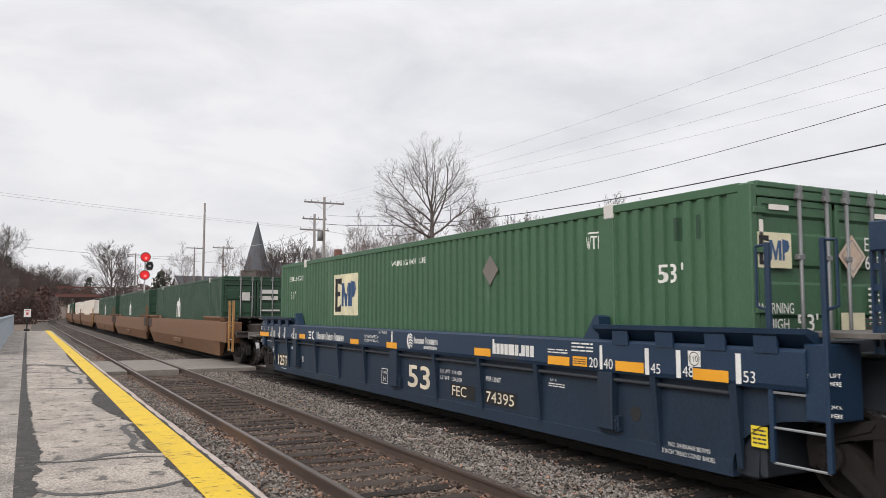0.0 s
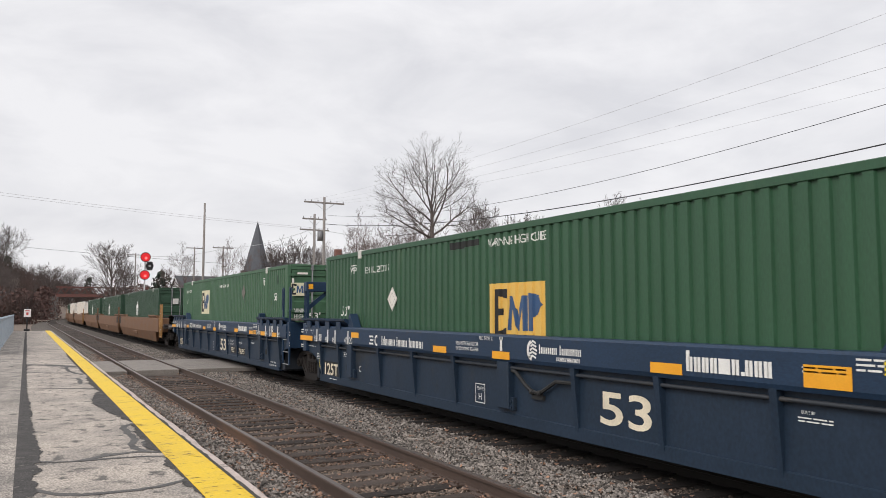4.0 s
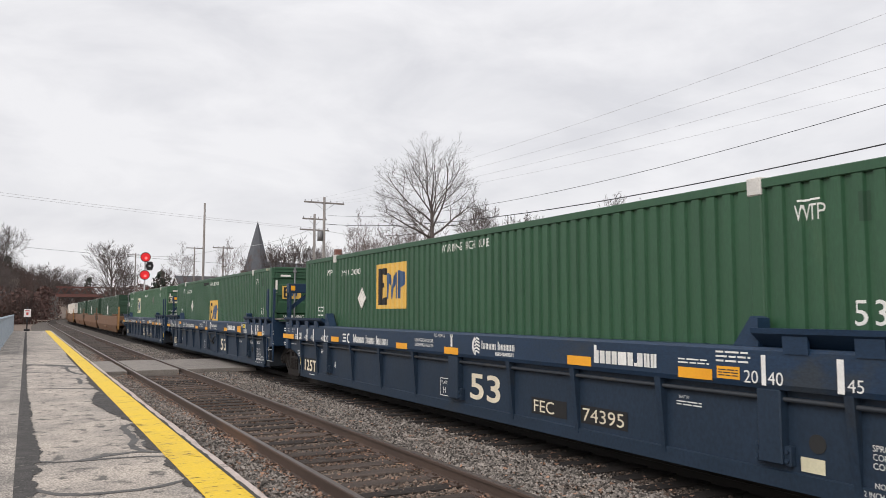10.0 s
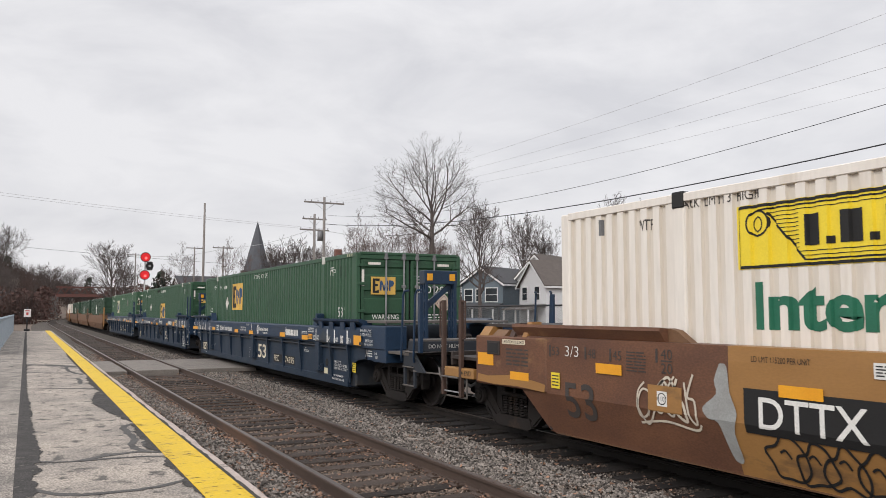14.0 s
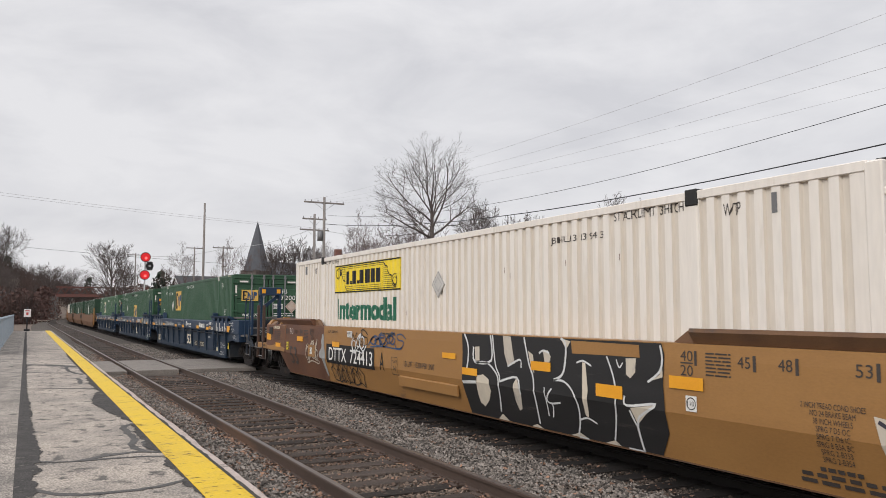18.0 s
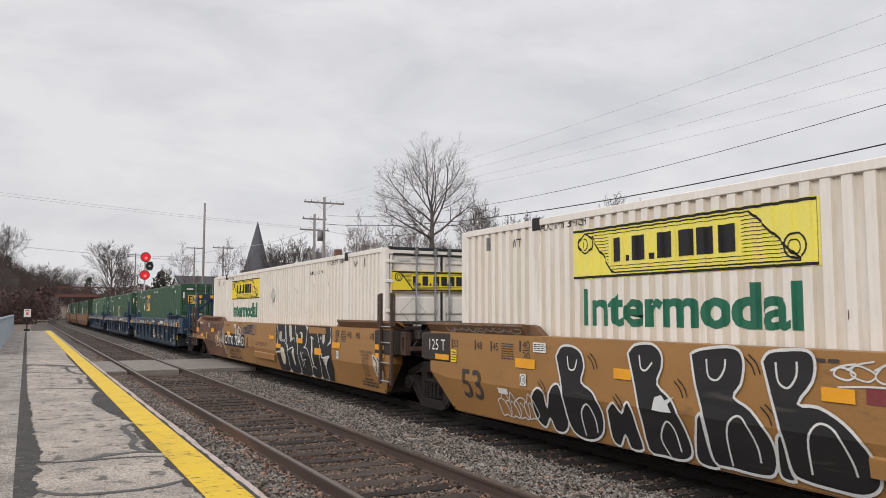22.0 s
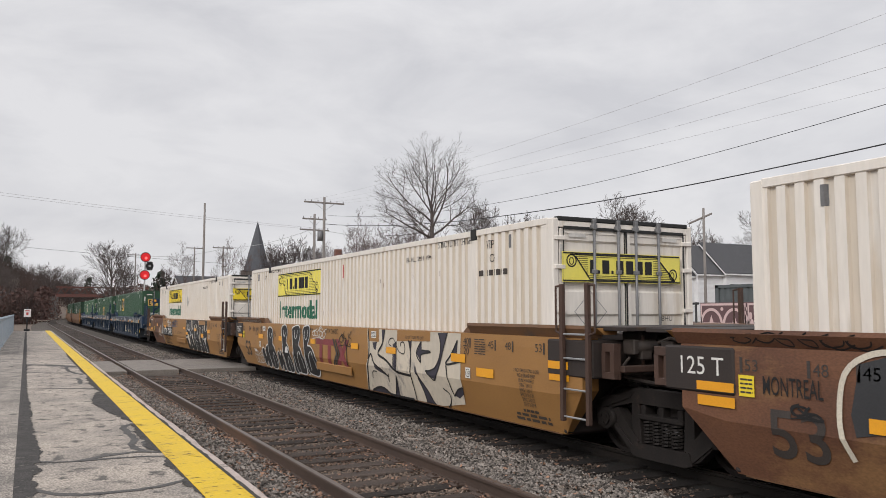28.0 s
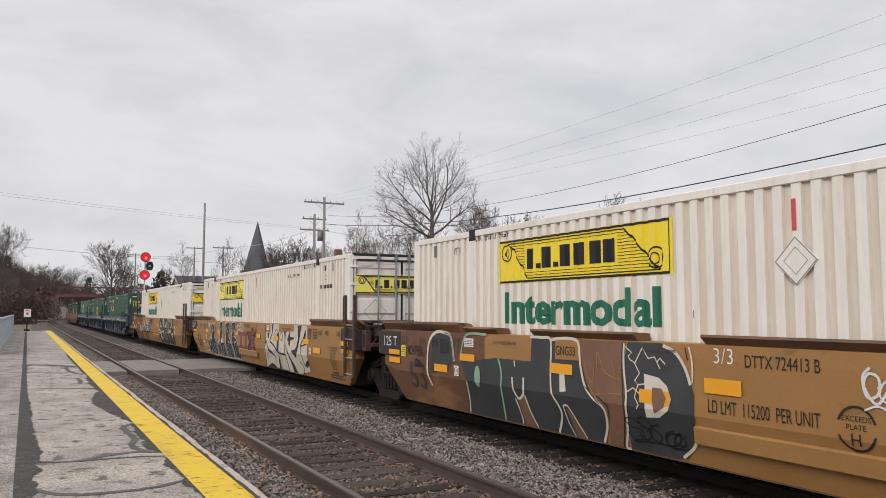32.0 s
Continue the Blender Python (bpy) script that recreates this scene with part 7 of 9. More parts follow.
    for yy, a, b in ((8.62, "CUT OUT", "COCK"), (8.20, "BRAKE CYL", "REL")):
        for k, txt in enumerate((a, b)):
            painted(u, [T(txt, .034, yy - .06 * k, 1.32 - .06 * k, .027 * len(txt))], W, CH_X, "", "small_print")
    painted(u, [T("53", .40, big, .43, .88, .015)], M["ink_cream"], LOW_X, "large cream figures")
    py = {1: .40, 4: .59, 7: .26}[seed]
    painted(u, [S([(0, 0), (.27, 0), (.27, .28), (0, .28)], .018, py, .40, True), T("PLATE", .05, py - .04, .59), T("H", .10, py - .09, .44)], W, LOW_X - .002, "stencilled clearance plate")
    painted(u, [T({1: "B", 4: "C", 7: "A"}[seed], .13, 5.37, .53, .10)], W, LOW_X - .002, "unit letter")
    painted(u, [T("FEC 74395 " + {1: "B", 4: "C", 7: "A"}[seed], .055, .28, 1.36, .38)], W, CH_X, "small reporting figures")
    if number:
        o = 0.0
        painted(u, [R(.79, .22, -2.40 + o, .40)], M["ink_black"], LOW_X, "black number panel")
        painted(u, [R(.86, .22, -3.48 + o, .40)], M["ink_black"], LOW_X, "black number panel")
        painted(u, [T("FEC", .16, -2.46 + o, .43, .46), T("74395", .16, -3.52 + o, .43, .76)], M["ink_cream"], LOW_X - .003, "cream reporting figures")
    painted(u, [T("NO. 24 BRAKE BEAMS", .046, -7.32, .345, .58), T("2 INCH TREAD COND. SHOES", .046, -7.22, .265, .74)], W, -1.456)
    lines = {1: (), 4: ("SPRG 7 OC D5", "SPRG 7 IC D6", "SPRG 5 IIC D6A", "CONT SPRG 2 OC SCT B35", "CONT SPRG 2 IC SCT B354"), 7: ("SPRG 7 OC D5", "CONT SPRG 2 OC SCT B43", "CONT SPRG 2 IC SCT B433")}[seed]
    for k, txt in enumerate(lines):
        painted(u, [T(txt, .052, -7.30, .64 - k * .072, len(txt) * .035)], W, LOW_X - .002)
    if seed != 4:
        p = painted(u, [R(.19, .20, -8.40, .50)], M["yellow_panel"], LOW_X - .002, "small yellow notice")
        painted(p, bars(-8.42, .52, .15, .16, 4, words=2, seed=3), M["ink_grey"], LOW_X - .005, "", "small_print")
    else:
        painted(u, bars(-8.37, .66, .26, .16, 4, words=2, seed=3) + bars(-8.40, .44, .2, .11, 3, words=2, seed=5) + bars(-6.52, .80, .34, .09, 3, seed=6) + bars(-7.32, .82, .34, .08, 3, seed=6), W, LOW_X - .002, "", "small_print")
    if seed == 7:
        for txt, h, y, z, w in (("HAND BRAKE APPLIES", .055, -9.12, 1.37, .58), ("ONLY ON B END TRUCK", .055, -9.12, 1.29, .58), ("EMPTY LOAD", .055, -9.40, 1.17, .36), ("5/8\" ADJ. BLOCK", .055, -9.34, 1.09, .44), ("JACK", .045, -9.74, .93, .14), ("HERE", .045, -9.78, .86, .14)):
            painted(u, [T(txt, h, y, z, w)], W, -1.558 if z > 1.0 else -1.506)
        painted(u, [S([(0, 0), (.06, .17), (.11, 0)], .014, -9.12, .86), S([(.02, .06), (.10, .07)], .012, -9.12, .86)], W, -1.434, "hand-chalked letter")
        painted(u, bars(-9.26, .86, .2, .15, 3, words=2, seed=4), W, -1.434, "", "small_print")
        painted(u, [R(.26, .065, -9.05, 1.10)], M["blue_dark"], -1.557, "small maker's plate")
    else:
        for txt, y, z in (("CUT OUT", -8.93, 1.20), ("COCK", -8.97, 1.12), ("LIFT", -9.32, 1.22), ("HERE", -9.32, 1.15), ("JACK", -9.32, .95), ("HERE", -9.32, .88)):
            painted(u, [T(txt, .036, y, z, .026 * len(txt))], W, -1.526)
    painted(u, [T("BUILT BY", .03, -5.16, .87, .14)] + bars(-5.12, .79, .35, .06, 2, seed=2), W, LOW_X - .002, "", "small_print")
    painted(u, [R(.24, .13, -6.62, .36)], M["cream_panel"], LOW_X - .002, "small cream maker's plate") if seed == 7 else None
    p = painted(u, [R(.19, .20, 7.86, .48)], M["yellow_panel"], LOW_X - .002, "small yellow notice")
    painted(p, bars(7.84, .50, .15, .16, 4, words=2, seed=4), M["ink_black"], LOW_X - .005)
    painted(u, [R(.97, .35, 7.53, .30)], M["ink_black"], LOW_X, "black capacity panel")
    painted(u, [T("125T", .27, 7.48, .34, .87, .022)], M["ink_cream"], LOW_X - .003, "bold cream capacity figures")
    painted(u, bars(7.1, .25, .45, .04, 1, words=2, seed=3), W, -1.456, "", "small_print")
    painted(u, bars(9.0, 1.25, .17, .12, 2, words=1, seed=9) + bars(9.0, .9, .17, .1, 2, words=1, seed=8), W, -1.526, "", "small_print")
    # a drain hole, and a hose hung along the panel
    bm = bmesh.new()
    rod(bm, (-1.437, -6.79, .62), (-1.42, -6.79, .62), .085, n=18)
    part("drain_hole", bm, M["gasket"], u, "dark round hole")
    if big < -2:
        bm = bmesh.new()
        bar(bm, [(-1.48, -.50, .95), (-1.49, -.62, .93), (-1.50, -.85, .78), (-1.50, -1.02, .70), (-1.50, -1.20, .69), (-1.50, -1.42, .80), (-1.49, -1.55, .87), (-1.48, -1.95, .88)], .026)
        for yy in (-1.02, -1.20):
            rod(bm, (-1.50, yy - .03, .695), (-1.50, yy + .03, .695), .036, n=8)
        box(bm, -1.48, -1.436, -1.24, -.98, .60, .66)
        part("air_hose", bm, M["gasket"], u, "black rubber hose")


blue_marks(blue_1, True, -.78, 1)
blue_marks(blue_2, None, -2.37, 4)
blue_marks(blue_3, True, -.72, 7)
painted(blue_1, [T("LD LMT  116,400", .07, -2.05, .76, .72), T("LT WT  138,300", .07, -2.05, .65, .72), T("PER UNIT", .07, -3.52, .74, .42)], M["ink_white"], LOW_X - .002)


def emblem_panel(c, y, z, w, h, ground, end=None, dark="ink_black", accent="ink_blue"):
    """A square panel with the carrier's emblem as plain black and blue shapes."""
    k = w / 1.44
    sh = lambda pts: [(a * k, b * h / .92) for a, b in pts]
    black = [sh([(.10, .08), (.25, .08), (.25, .83), (.10, .83)]), sh([(.25, .72), (.50, .68), (.50, .83), (.25, .83)]), sh([(.25, .08), (.47, .08), (.47, .24), (.25, .18)]), sh([(.25, .42), (.40, .44), (.40, .53), (.25, .53)])]
    blue = [sh([(.50, .20), (.60, .20), (.64, .52), (.73, .20), (.80, .20), (.89, .54), (.90, .20), (1.01, .20), (1.01, .72), (.88, .72), (.77, .40), (.64, .72), (.52, .72)]), sh([(1.05, .20), (1.14, .20), (1.14, .40), (1.28, .44), (1.36, .58), (1.30, .72), (1.05, .76)])]
    if end is None:
        p = sticker(c, [R(w, h, y, z)], M[ground], "square sign panel with a painted emblem", name="sign_panel")
        for q, mt, l in ((black, dark, .004), (blue, accent, .0035)):
            bm = bmesh.new()
            for pts in q:
                on_side(bm, *poly(pts), y, z, SIDE_X - .005 - l, relief, PY)
            part("emblem", bm, M[mt], p)
    else:
        p = sticker(c, [R(w, h, y, z)], M[ground], "square sign panel with a painted emblem", end=-HALF + .008, name="sign_panel")
        for q, mt, l in ((black, dark, .004), (blue, accent, .0035)):
            bm = bmesh.new()
            for pts in q:
                on_end(bm, *poly(pts), y, z, -HALF + .008 - l)
            part("emblem", bm, M[mt], p)


def plate(c, pts, y, z, material):
    """A flat diamond plate with a thin rim, fixed across the ribs."""
    bm = bmesh.new()
    prism(bm, [(-u, v) for u, v in pts], 0, .010)
    for v in bm.verts:
        a, d, b = v.co
        v.co = (SIDE_X - .003 - d, y + a, z + b)
    bmesh.ops.recalc_face_normals(bm, faces=bm.faces)
    p = part("placard", bm, material, c, "diamond-shaped placard holder")
    for k, w in ((.94, .012), (.55, .008)):
        painted(p, [(*stroke([(.235 + (a - .235) * k, .235 + (b - .235) * k) for a, b in pts], w, True), y, z)], M["bar_grey"], SIDE_X - .0155, "", "rim")
    return p


def diamond(c, y, z, material, end=False):
    pts = [(0, .235), (.235, 0), (.47, .235), (.235, .47)]
    if not end:
        return plate(c, pts, y, z, material)
    p = sticker(c, [PL(pts, y, z)], material, "diamond-shaped placard holder", end=end, name="placard")
    q = [(.06 + a * .75, .06 + b * .75) for a, b in pts]
    sticker(p, [(*stroke(q, .012, True), y, z)], M["bar_grey"], end=(end - .004) if end else False, name="rim")
    return p


def reflect_strips(c, z, material):
    for x, zz, w, h in ((-1.02, z + 2.62, .30, .055), (.70, z + 2.62, .30, .055), (-1.17, z + 2.15, .06, .36), (1.10, z + 2.2, .05, .30)):
        sticker(c, [R(w, h, x, zz)], material, "", end=-HALF + .008, name="reflective_strip")


DOOR = -HALF + .006
FLOOR = .195
W = M["ink_white"]
# first green container
emblem_panel(box_b, 3.82, 1.70, 1.46, .93, "cream_panel")
diamond(box_b, -2.90, 2.18, M["placard_dull"])
sticker(box_b, [T("WTP", .17, -5.44, 2.57, .30), R(.24, .02, -5.48, 2.77)], W)
sticker(box_b, [T("53'", .22, -6.76, 2.10, .36, .01)], W, "white length figures")
sticker(box_b, [T("53'", .20, 7.2, 2.12, .38)], W, "white length figures")
sticker(box_b, [T("WARNING HIGH CUBE", .11, .58, 2.66, 1.5)], W)
sticker(box_b, [T("EMHU 645738", .12, 7.3, 2.60, 1.1)], W)
emblem_panel(box_b, -1.22, 2.22, .52, .36, "cream_panel", end=1)
diamond(box_b, .0, 2.14, M["placard_brown"], end=DOOR - .030)
sticker(box_b, [T("EMHU", .15, .47, 2.44, .50), T("64573 8", .15, .47, 2.24, .62)], W, end=DOOR - .02)
sticker(box_b, [T("WARNING", .11, -1.24, 1.76, .52, .006), T("HIGH", .11, -1.10, 1.60, .30, .006), T("53'", .18, -.68, 1.58, .33, .008)], W, end=DOOR - .02)
lb = sticker(box_b, [R(.40, .22, .02, 1.55)], M["cream_panel"], "torn cream paper label", end=DOOR - .022, name="paper_label")
sticker(lb, [(v, f, .42 - y, z) for v, f, y, z in bars(0, 1.58, .36, .14, 3, seed=4)], M["bark_red"], end=DOOR - .025, name="small_print")
sticker(box_b, [(v, f, .50 - y, z) for v, f, y, z in bars(0, 1.62, .55, .44, 7, words=3, seed=8)], W, end=DOOR - .02, name="small_print")
# second
emblem_panel(box_c, .61, 1.31, 1.45, .90, "gold_panel")
diamond(box_c, 4.48, 1.79, M["white"])
sticker(box_c, [T("EMHU 270715", .13, 5.65, 2.59, 1.22)], W)
sticker(box_c, [T("WARNING HIGH CUBE", .13, .71, 2.78, 1.60)], W)
sticker(box_c, [T("53'", .23, -6.88, 1.68, .44)], W, "white length figures")
sticker(box_c, [T("53'", .23, 7.06, 1.68, .44)], W, "white length figures")
sticker(box_c, [T("WTP", .15, -6.30, 2.60, .30), R(.24, .02, -6.33, 2.78)], W)
sticker(box_c, [T("WTP", .15, 6.50, 2.60, .28), R(.24, .02, 6.46, 2.78)], W)
emblem_panel(box_c, -.96, 2.16, .57, .38, "gold_panel", end=1)
diamond(box_c, .60, 1.72, M["placard_brown"], end=DOOR - .030)
sticker(box_c, [T("EMHU", .15, .17, 2.42, .50), T("270 715", .15, .17, 2.20, .82)], W, end=DOOR - .02)
haz = sticker(box_c, [R(.36, .17, .17, 1.89)], W, "white stencilled notice", end=DOOR - .02, name="notice")
sticker(haz, [T("HA", .11, .19, 1.92, .12), PL([(0, 0), (.12, 0), (.06, .12)], .35, 1.91)], M["ink_black"], end=DOOR - .023)
sticker(box_c, [T("WARNING", .11, -.93, 1.57, .64, .004)], W, end=DOOR - .02)
# third
emblem_panel(box_a, 3.51, 1.84, 1.44, .90, "gold_panel")
diamond(box_a, 4.52, 1.83, M["white"])
sticker(box_a, [T("EMHU 300200", .13, 5.60, 2.59, 1.22)], W)
sticker(box_a, [T("WARNING HIGH CUBE", .13, .68, 2.80, 1.60)], W)
sticker(box_a, [T("53'", .23, -6.92, 1.66, .40)], W, "white length figures")
sticker(box_a, [T("53'", .23, 7.12, 1.68, .44)], W, "white length figures")
sticker(box_a, [T("WTP", .15, -6.38, 2.62, .30), R(.24, .02, -6.41, 2.80)], W)
sticker(box_a, [T("WTP", .15, 6.50, 2.62, .28)], W)
emblem_panel(box_a, -.95, 2.16, .59, .39, "gold_panel", end=1)
diamond(box_a, .615, 1.73, M["placard_brown"], end=DOOR - .030)
sticker(box_a, [T("EMHU", .16, .16, 2.42, .52, .004), T("300 200", .16, .16, 2.20, .83, .004)], W, end=DOOR - .02)
haz = sticker(box_a, [R(.36, .17, .17, 1.89)], W, "white stencilled notice", end=DOOR - .02, name="notice")
sticker(haz, [T("HA", .11, .19, 1.92, .12), PL([(0, 0), (.12, 0), (.06, .12)], .35, 1.91), T("B", .11, .47, 1.92, .05)], M["ink_black"], end=DOOR - .023)
sticker(box_a, [T("WARNING", .11, -.93, 1.61, .64, .004)], W, end=DOOR - .02)
sticker(box_a, [(v, f, .20 - y, z) for v, f, y, z in bars(0, 1.50, .72, .24, 4, words=5, seed=5)], W, end=DOOR - .02, name="small_print")
for c in (box_b, box_c, box_a):
    reflect_strips(c, FLOOR, M["white"])
    # slots and hatched top corner at the rear
    for y in (-7.02, -7.32):
        sticker(c, [R(.09, .26, y, 2.56)], M["green_dark"], "", name="lifting_slot")
    for k in range(3):
        bm = bmesh.new()
        on_side(bm, [(0, 0), (.05, 0), (.08, .06), (.03, .06)], [(0, 1, 2, 3)], -7.50 - k * .13, FLOOR + CH - .085, -CW / 2 - .004)
        if c is not box_b:
            part("hatching", bm, M["cream_panel"], c, "worn yellow hazard stripe")
sticker(box_c, [R(.5, .12, 1.9, 2.82), R(.5, .1, 1.45, 2.84)], M["gasket"], "dark scuff", name="scuff")


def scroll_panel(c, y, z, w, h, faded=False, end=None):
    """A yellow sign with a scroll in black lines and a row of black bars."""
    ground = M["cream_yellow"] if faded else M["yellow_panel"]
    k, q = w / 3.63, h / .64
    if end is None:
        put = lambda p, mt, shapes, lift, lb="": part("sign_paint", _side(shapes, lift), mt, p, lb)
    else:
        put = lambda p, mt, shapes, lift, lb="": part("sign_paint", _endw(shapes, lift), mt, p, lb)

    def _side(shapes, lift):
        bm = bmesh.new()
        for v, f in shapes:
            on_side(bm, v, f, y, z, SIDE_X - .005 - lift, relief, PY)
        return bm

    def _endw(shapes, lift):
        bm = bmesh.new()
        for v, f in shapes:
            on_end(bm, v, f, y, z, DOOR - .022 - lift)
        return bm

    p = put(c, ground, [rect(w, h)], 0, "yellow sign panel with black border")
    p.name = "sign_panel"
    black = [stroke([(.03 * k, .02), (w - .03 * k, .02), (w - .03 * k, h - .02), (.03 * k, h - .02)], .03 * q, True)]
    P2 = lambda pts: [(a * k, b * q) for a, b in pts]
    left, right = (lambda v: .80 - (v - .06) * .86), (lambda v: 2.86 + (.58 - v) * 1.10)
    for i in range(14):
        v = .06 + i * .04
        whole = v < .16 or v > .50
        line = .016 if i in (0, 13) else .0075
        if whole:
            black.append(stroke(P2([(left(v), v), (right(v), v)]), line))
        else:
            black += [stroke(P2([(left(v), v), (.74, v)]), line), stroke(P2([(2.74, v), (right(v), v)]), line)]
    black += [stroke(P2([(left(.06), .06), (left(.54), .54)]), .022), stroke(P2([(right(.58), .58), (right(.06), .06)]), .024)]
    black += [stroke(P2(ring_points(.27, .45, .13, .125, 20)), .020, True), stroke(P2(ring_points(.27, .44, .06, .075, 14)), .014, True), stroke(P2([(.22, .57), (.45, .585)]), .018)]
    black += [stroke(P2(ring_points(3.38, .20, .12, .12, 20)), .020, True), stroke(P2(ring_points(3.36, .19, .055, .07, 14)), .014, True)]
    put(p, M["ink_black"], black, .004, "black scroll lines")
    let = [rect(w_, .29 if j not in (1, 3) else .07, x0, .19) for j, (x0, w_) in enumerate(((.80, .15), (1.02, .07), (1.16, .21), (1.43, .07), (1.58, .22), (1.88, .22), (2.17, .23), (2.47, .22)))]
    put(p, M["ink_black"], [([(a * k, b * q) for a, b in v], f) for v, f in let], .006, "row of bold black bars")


M["cream_yellow"] = surface("sun_faded_yellow_sign_paint", (0.78, 0.68, 0.11), 0.5, second=(0.72, 0.64, 0.15), bump=0.02, grain=.05)
for c, dy, faded, red in ((box_d, .12, False, False), (box_e, .09, True, True), (box_f, .14, False, True)):
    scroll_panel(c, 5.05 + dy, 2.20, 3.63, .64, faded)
    sticker(c, [T("Intermodal", .47, 4.85 + dy, 1.60, 3.23, .030)], M["ink_green"], "dark green painted word")
    sticker(c, [T("STACK LIMIT 3 HIGH", .11, 5.9 + dy, 2.90, 1.15), T("STACK LIMIT 3 HIGH", .11, -4.79 + dy, 2.88, 1.15)], M["ink_grey"])
    sticker(c, [T("WTP", .13, -6.36 + dy - (.13 if c is box_d else 0), 2.76, .22), T("WTP", .13, 6.48 + dy, 2.72, .24)], M["ink_grey"])
    sticker(c, [T("JBHU 313943" if c is box_d else ("JBHU 281096" if c is box_e else "JBHU 297410"), .11, -3.43 + dy, 2.68, 1.13)], M["ink_grey"])
    if c is not box_e:
        pts = [(0, .235), (.235, 0), (.47, .235), (.235, .47)]
        plate(c, pts, .06 + dy, 2.02, M["white"] if c is box_f else M["white_old"])
    if red:
        sticker(c, [R(.06, .30, -.13 + dy, 2.54)], M["sign_red"], "narrow red stripe")
    if c is box_e:
        sticker(c, [T("OF", .12, -6.42, 2.55, .13)], M["ink_grey"])
        sticker(c, [R(w, .09, y, 2.34) for y, w in ((-6.05, .06), (-6.15, .07), (-6.28, .07), (-6.39, .07), (-6.50, .06), (-6.60, .07), (-6.72, .04), (-6.80, .07))], M["ink_grey"], "row of small dark bars")
    for x, z, w, h in ((-1.12, FLOOR + .12, 2.24, .035), (-1.12, FLOOR + CH - .17, 2.24, .045), (-1.13, FLOOR + .12, .02, CH - .28), (1.10, FLOOR + .12, .03, CH - .28), (-.015, FLOOR + .12, .03, CH - .28)):
        sticker(c, [R(w, h, x, z)], M["gasket"], "", end=DOOR - .012, name="door_seal")
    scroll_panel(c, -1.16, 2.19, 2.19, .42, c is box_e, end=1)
    reflect_strips(c, FLOOR, M["white_old"])
    sticker(c, [T("JBHU", .10, .60, 1.62, .25), T("53'", .13, .62, 1.38, .25)], M["ink_grey"], end=DOOR - .02)
    sticker(c, [(*stroke([(0, .28), (.28, .56), (.56, .28), (.28, 0)], .012, True), -.95, 1.50)], M["bar_grey"], end=DOOR - .02, name="placard_outline")
    for y in (-6.96,):
        sticker(c, [R(.065, .20, y, 2.73)], M["bar_grey"], "", name="lifting_slot")
    for y in (7.30,):
        sticker(c, [R(.065, .20, y, 2.73)], M["bar_grey"], "", name="lifting_slot")
    for k in range(5):
        r = random.Random(k + 11)
        yy, zz = r.uniform(-5.5, 1.5), r.uniform(1.7, 2.7)
        sticker(c, [R(.010, r.uniform(.04, .10), yy, zz)], M["rust"], "rust streak", name="rust_streak")


# ---------- graffiti ----------
def G(points, w):
    """A painted line through (y, z) points of the side."""
    return S(curve([(-a, b) for a, b in points], 4), w, 0, 0)


def PF(points):
    """A painted patch with its corners at (y, z) of the side."""
    return (*poly([(-a, b) for a, b in points]), 0, 0)


GLYPHS = (((0, .3), (.2, 0), (.7, .1), (.8, .5), (.3, .6), (.1, .9), (.5, 1), (1.0, .7)), ((.4, 1), (.05, .7), (.2, .1), (.7, .2), (.75, .7), (.3, .8), (.1, .4), (.6, -.1), (1.1, .3)), ((0, .9), (.3, .2), (.7, 0), (.6, .5), (.2, .6), (.5, 1.1)),
          ((.9, .9), (.3, .7), (.1, .3), (.5, .1), (.8, .4), (.4, .7), (0, .5)), ((0, .1), (.5, .9), (.9, .6), (.6, .2), (.2, .5), (.7, 1.0), (1.1, .8)))


def scribble(u, y, z, w, h, material, seed, loops=5, line=.025, lift=1):
    """A quick hand-style tag of looping strokes with a flourish under it."""
    r = random.Random(seed)
    step = w / loops
    shapes = []
    for k in range(loops):
        g = GLYPHS[r.randrange(len(GLYPHS))]
        q, lean, hh, up = step * r.uniform(1.3, 1.9), r.uniform(-.3, .35), h * r.uniform(.6, .95), h * r.uniform(0, .2)
        shapes.append(S(curve([(k * step + (a + lean * b) * q, up + b * hh) for a, b in g]), line * r.uniform(.75, 1.2), y, z))
    shapes.append(S(curve([(w * .05, -h * .05), (w * .5, h * .06), (w * .95, -h * .02), (w * 1.05, h * .1)]), line * .8, y, z))
    return laid(u, shapes, M[material], "looping spray-can tag", "graffiti", lift)


def bubble_tag(u, y, z, w, h, material, seed, n=5, line=.03, lift=1):
    """Outlined bubble letters that overlap."""
    r = random.Random(seed)
    step = w / n
    shapes = []
    for k in range(n):
        cx, cz = (k + .5) * step, h * r.uniform(.45, .55)
        pts = []
        for j in range(11):
            a = j * math.tau / 10 + .3
            q = r.uniform(.8, 1.15) * (.72 if j in (3, 7) else 1.0)
            pts.append((cx + math.cos(a) * step * .72 * q, cz + math.sin(a) * h * .5 * q))
        pts[-1] = pts[0]
        shapes.append(S(curve(pts, 4), line, y, z))
        shapes.append(S(curve([(cx - step * .2, cz + h * .15), (cx, cz + h * .22), (cx + step * .18, cz + h * .05)]), line * .8, y, z))
    return laid(u, shapes, M[material], "outlined bubble letters in spray paint", "graffiti", lift)


def strips(u, rows):
    for y, z, w, h in rows:
        laid(u, [R(w, h, y, z)], M["reflector"], "", "reflector", 4)


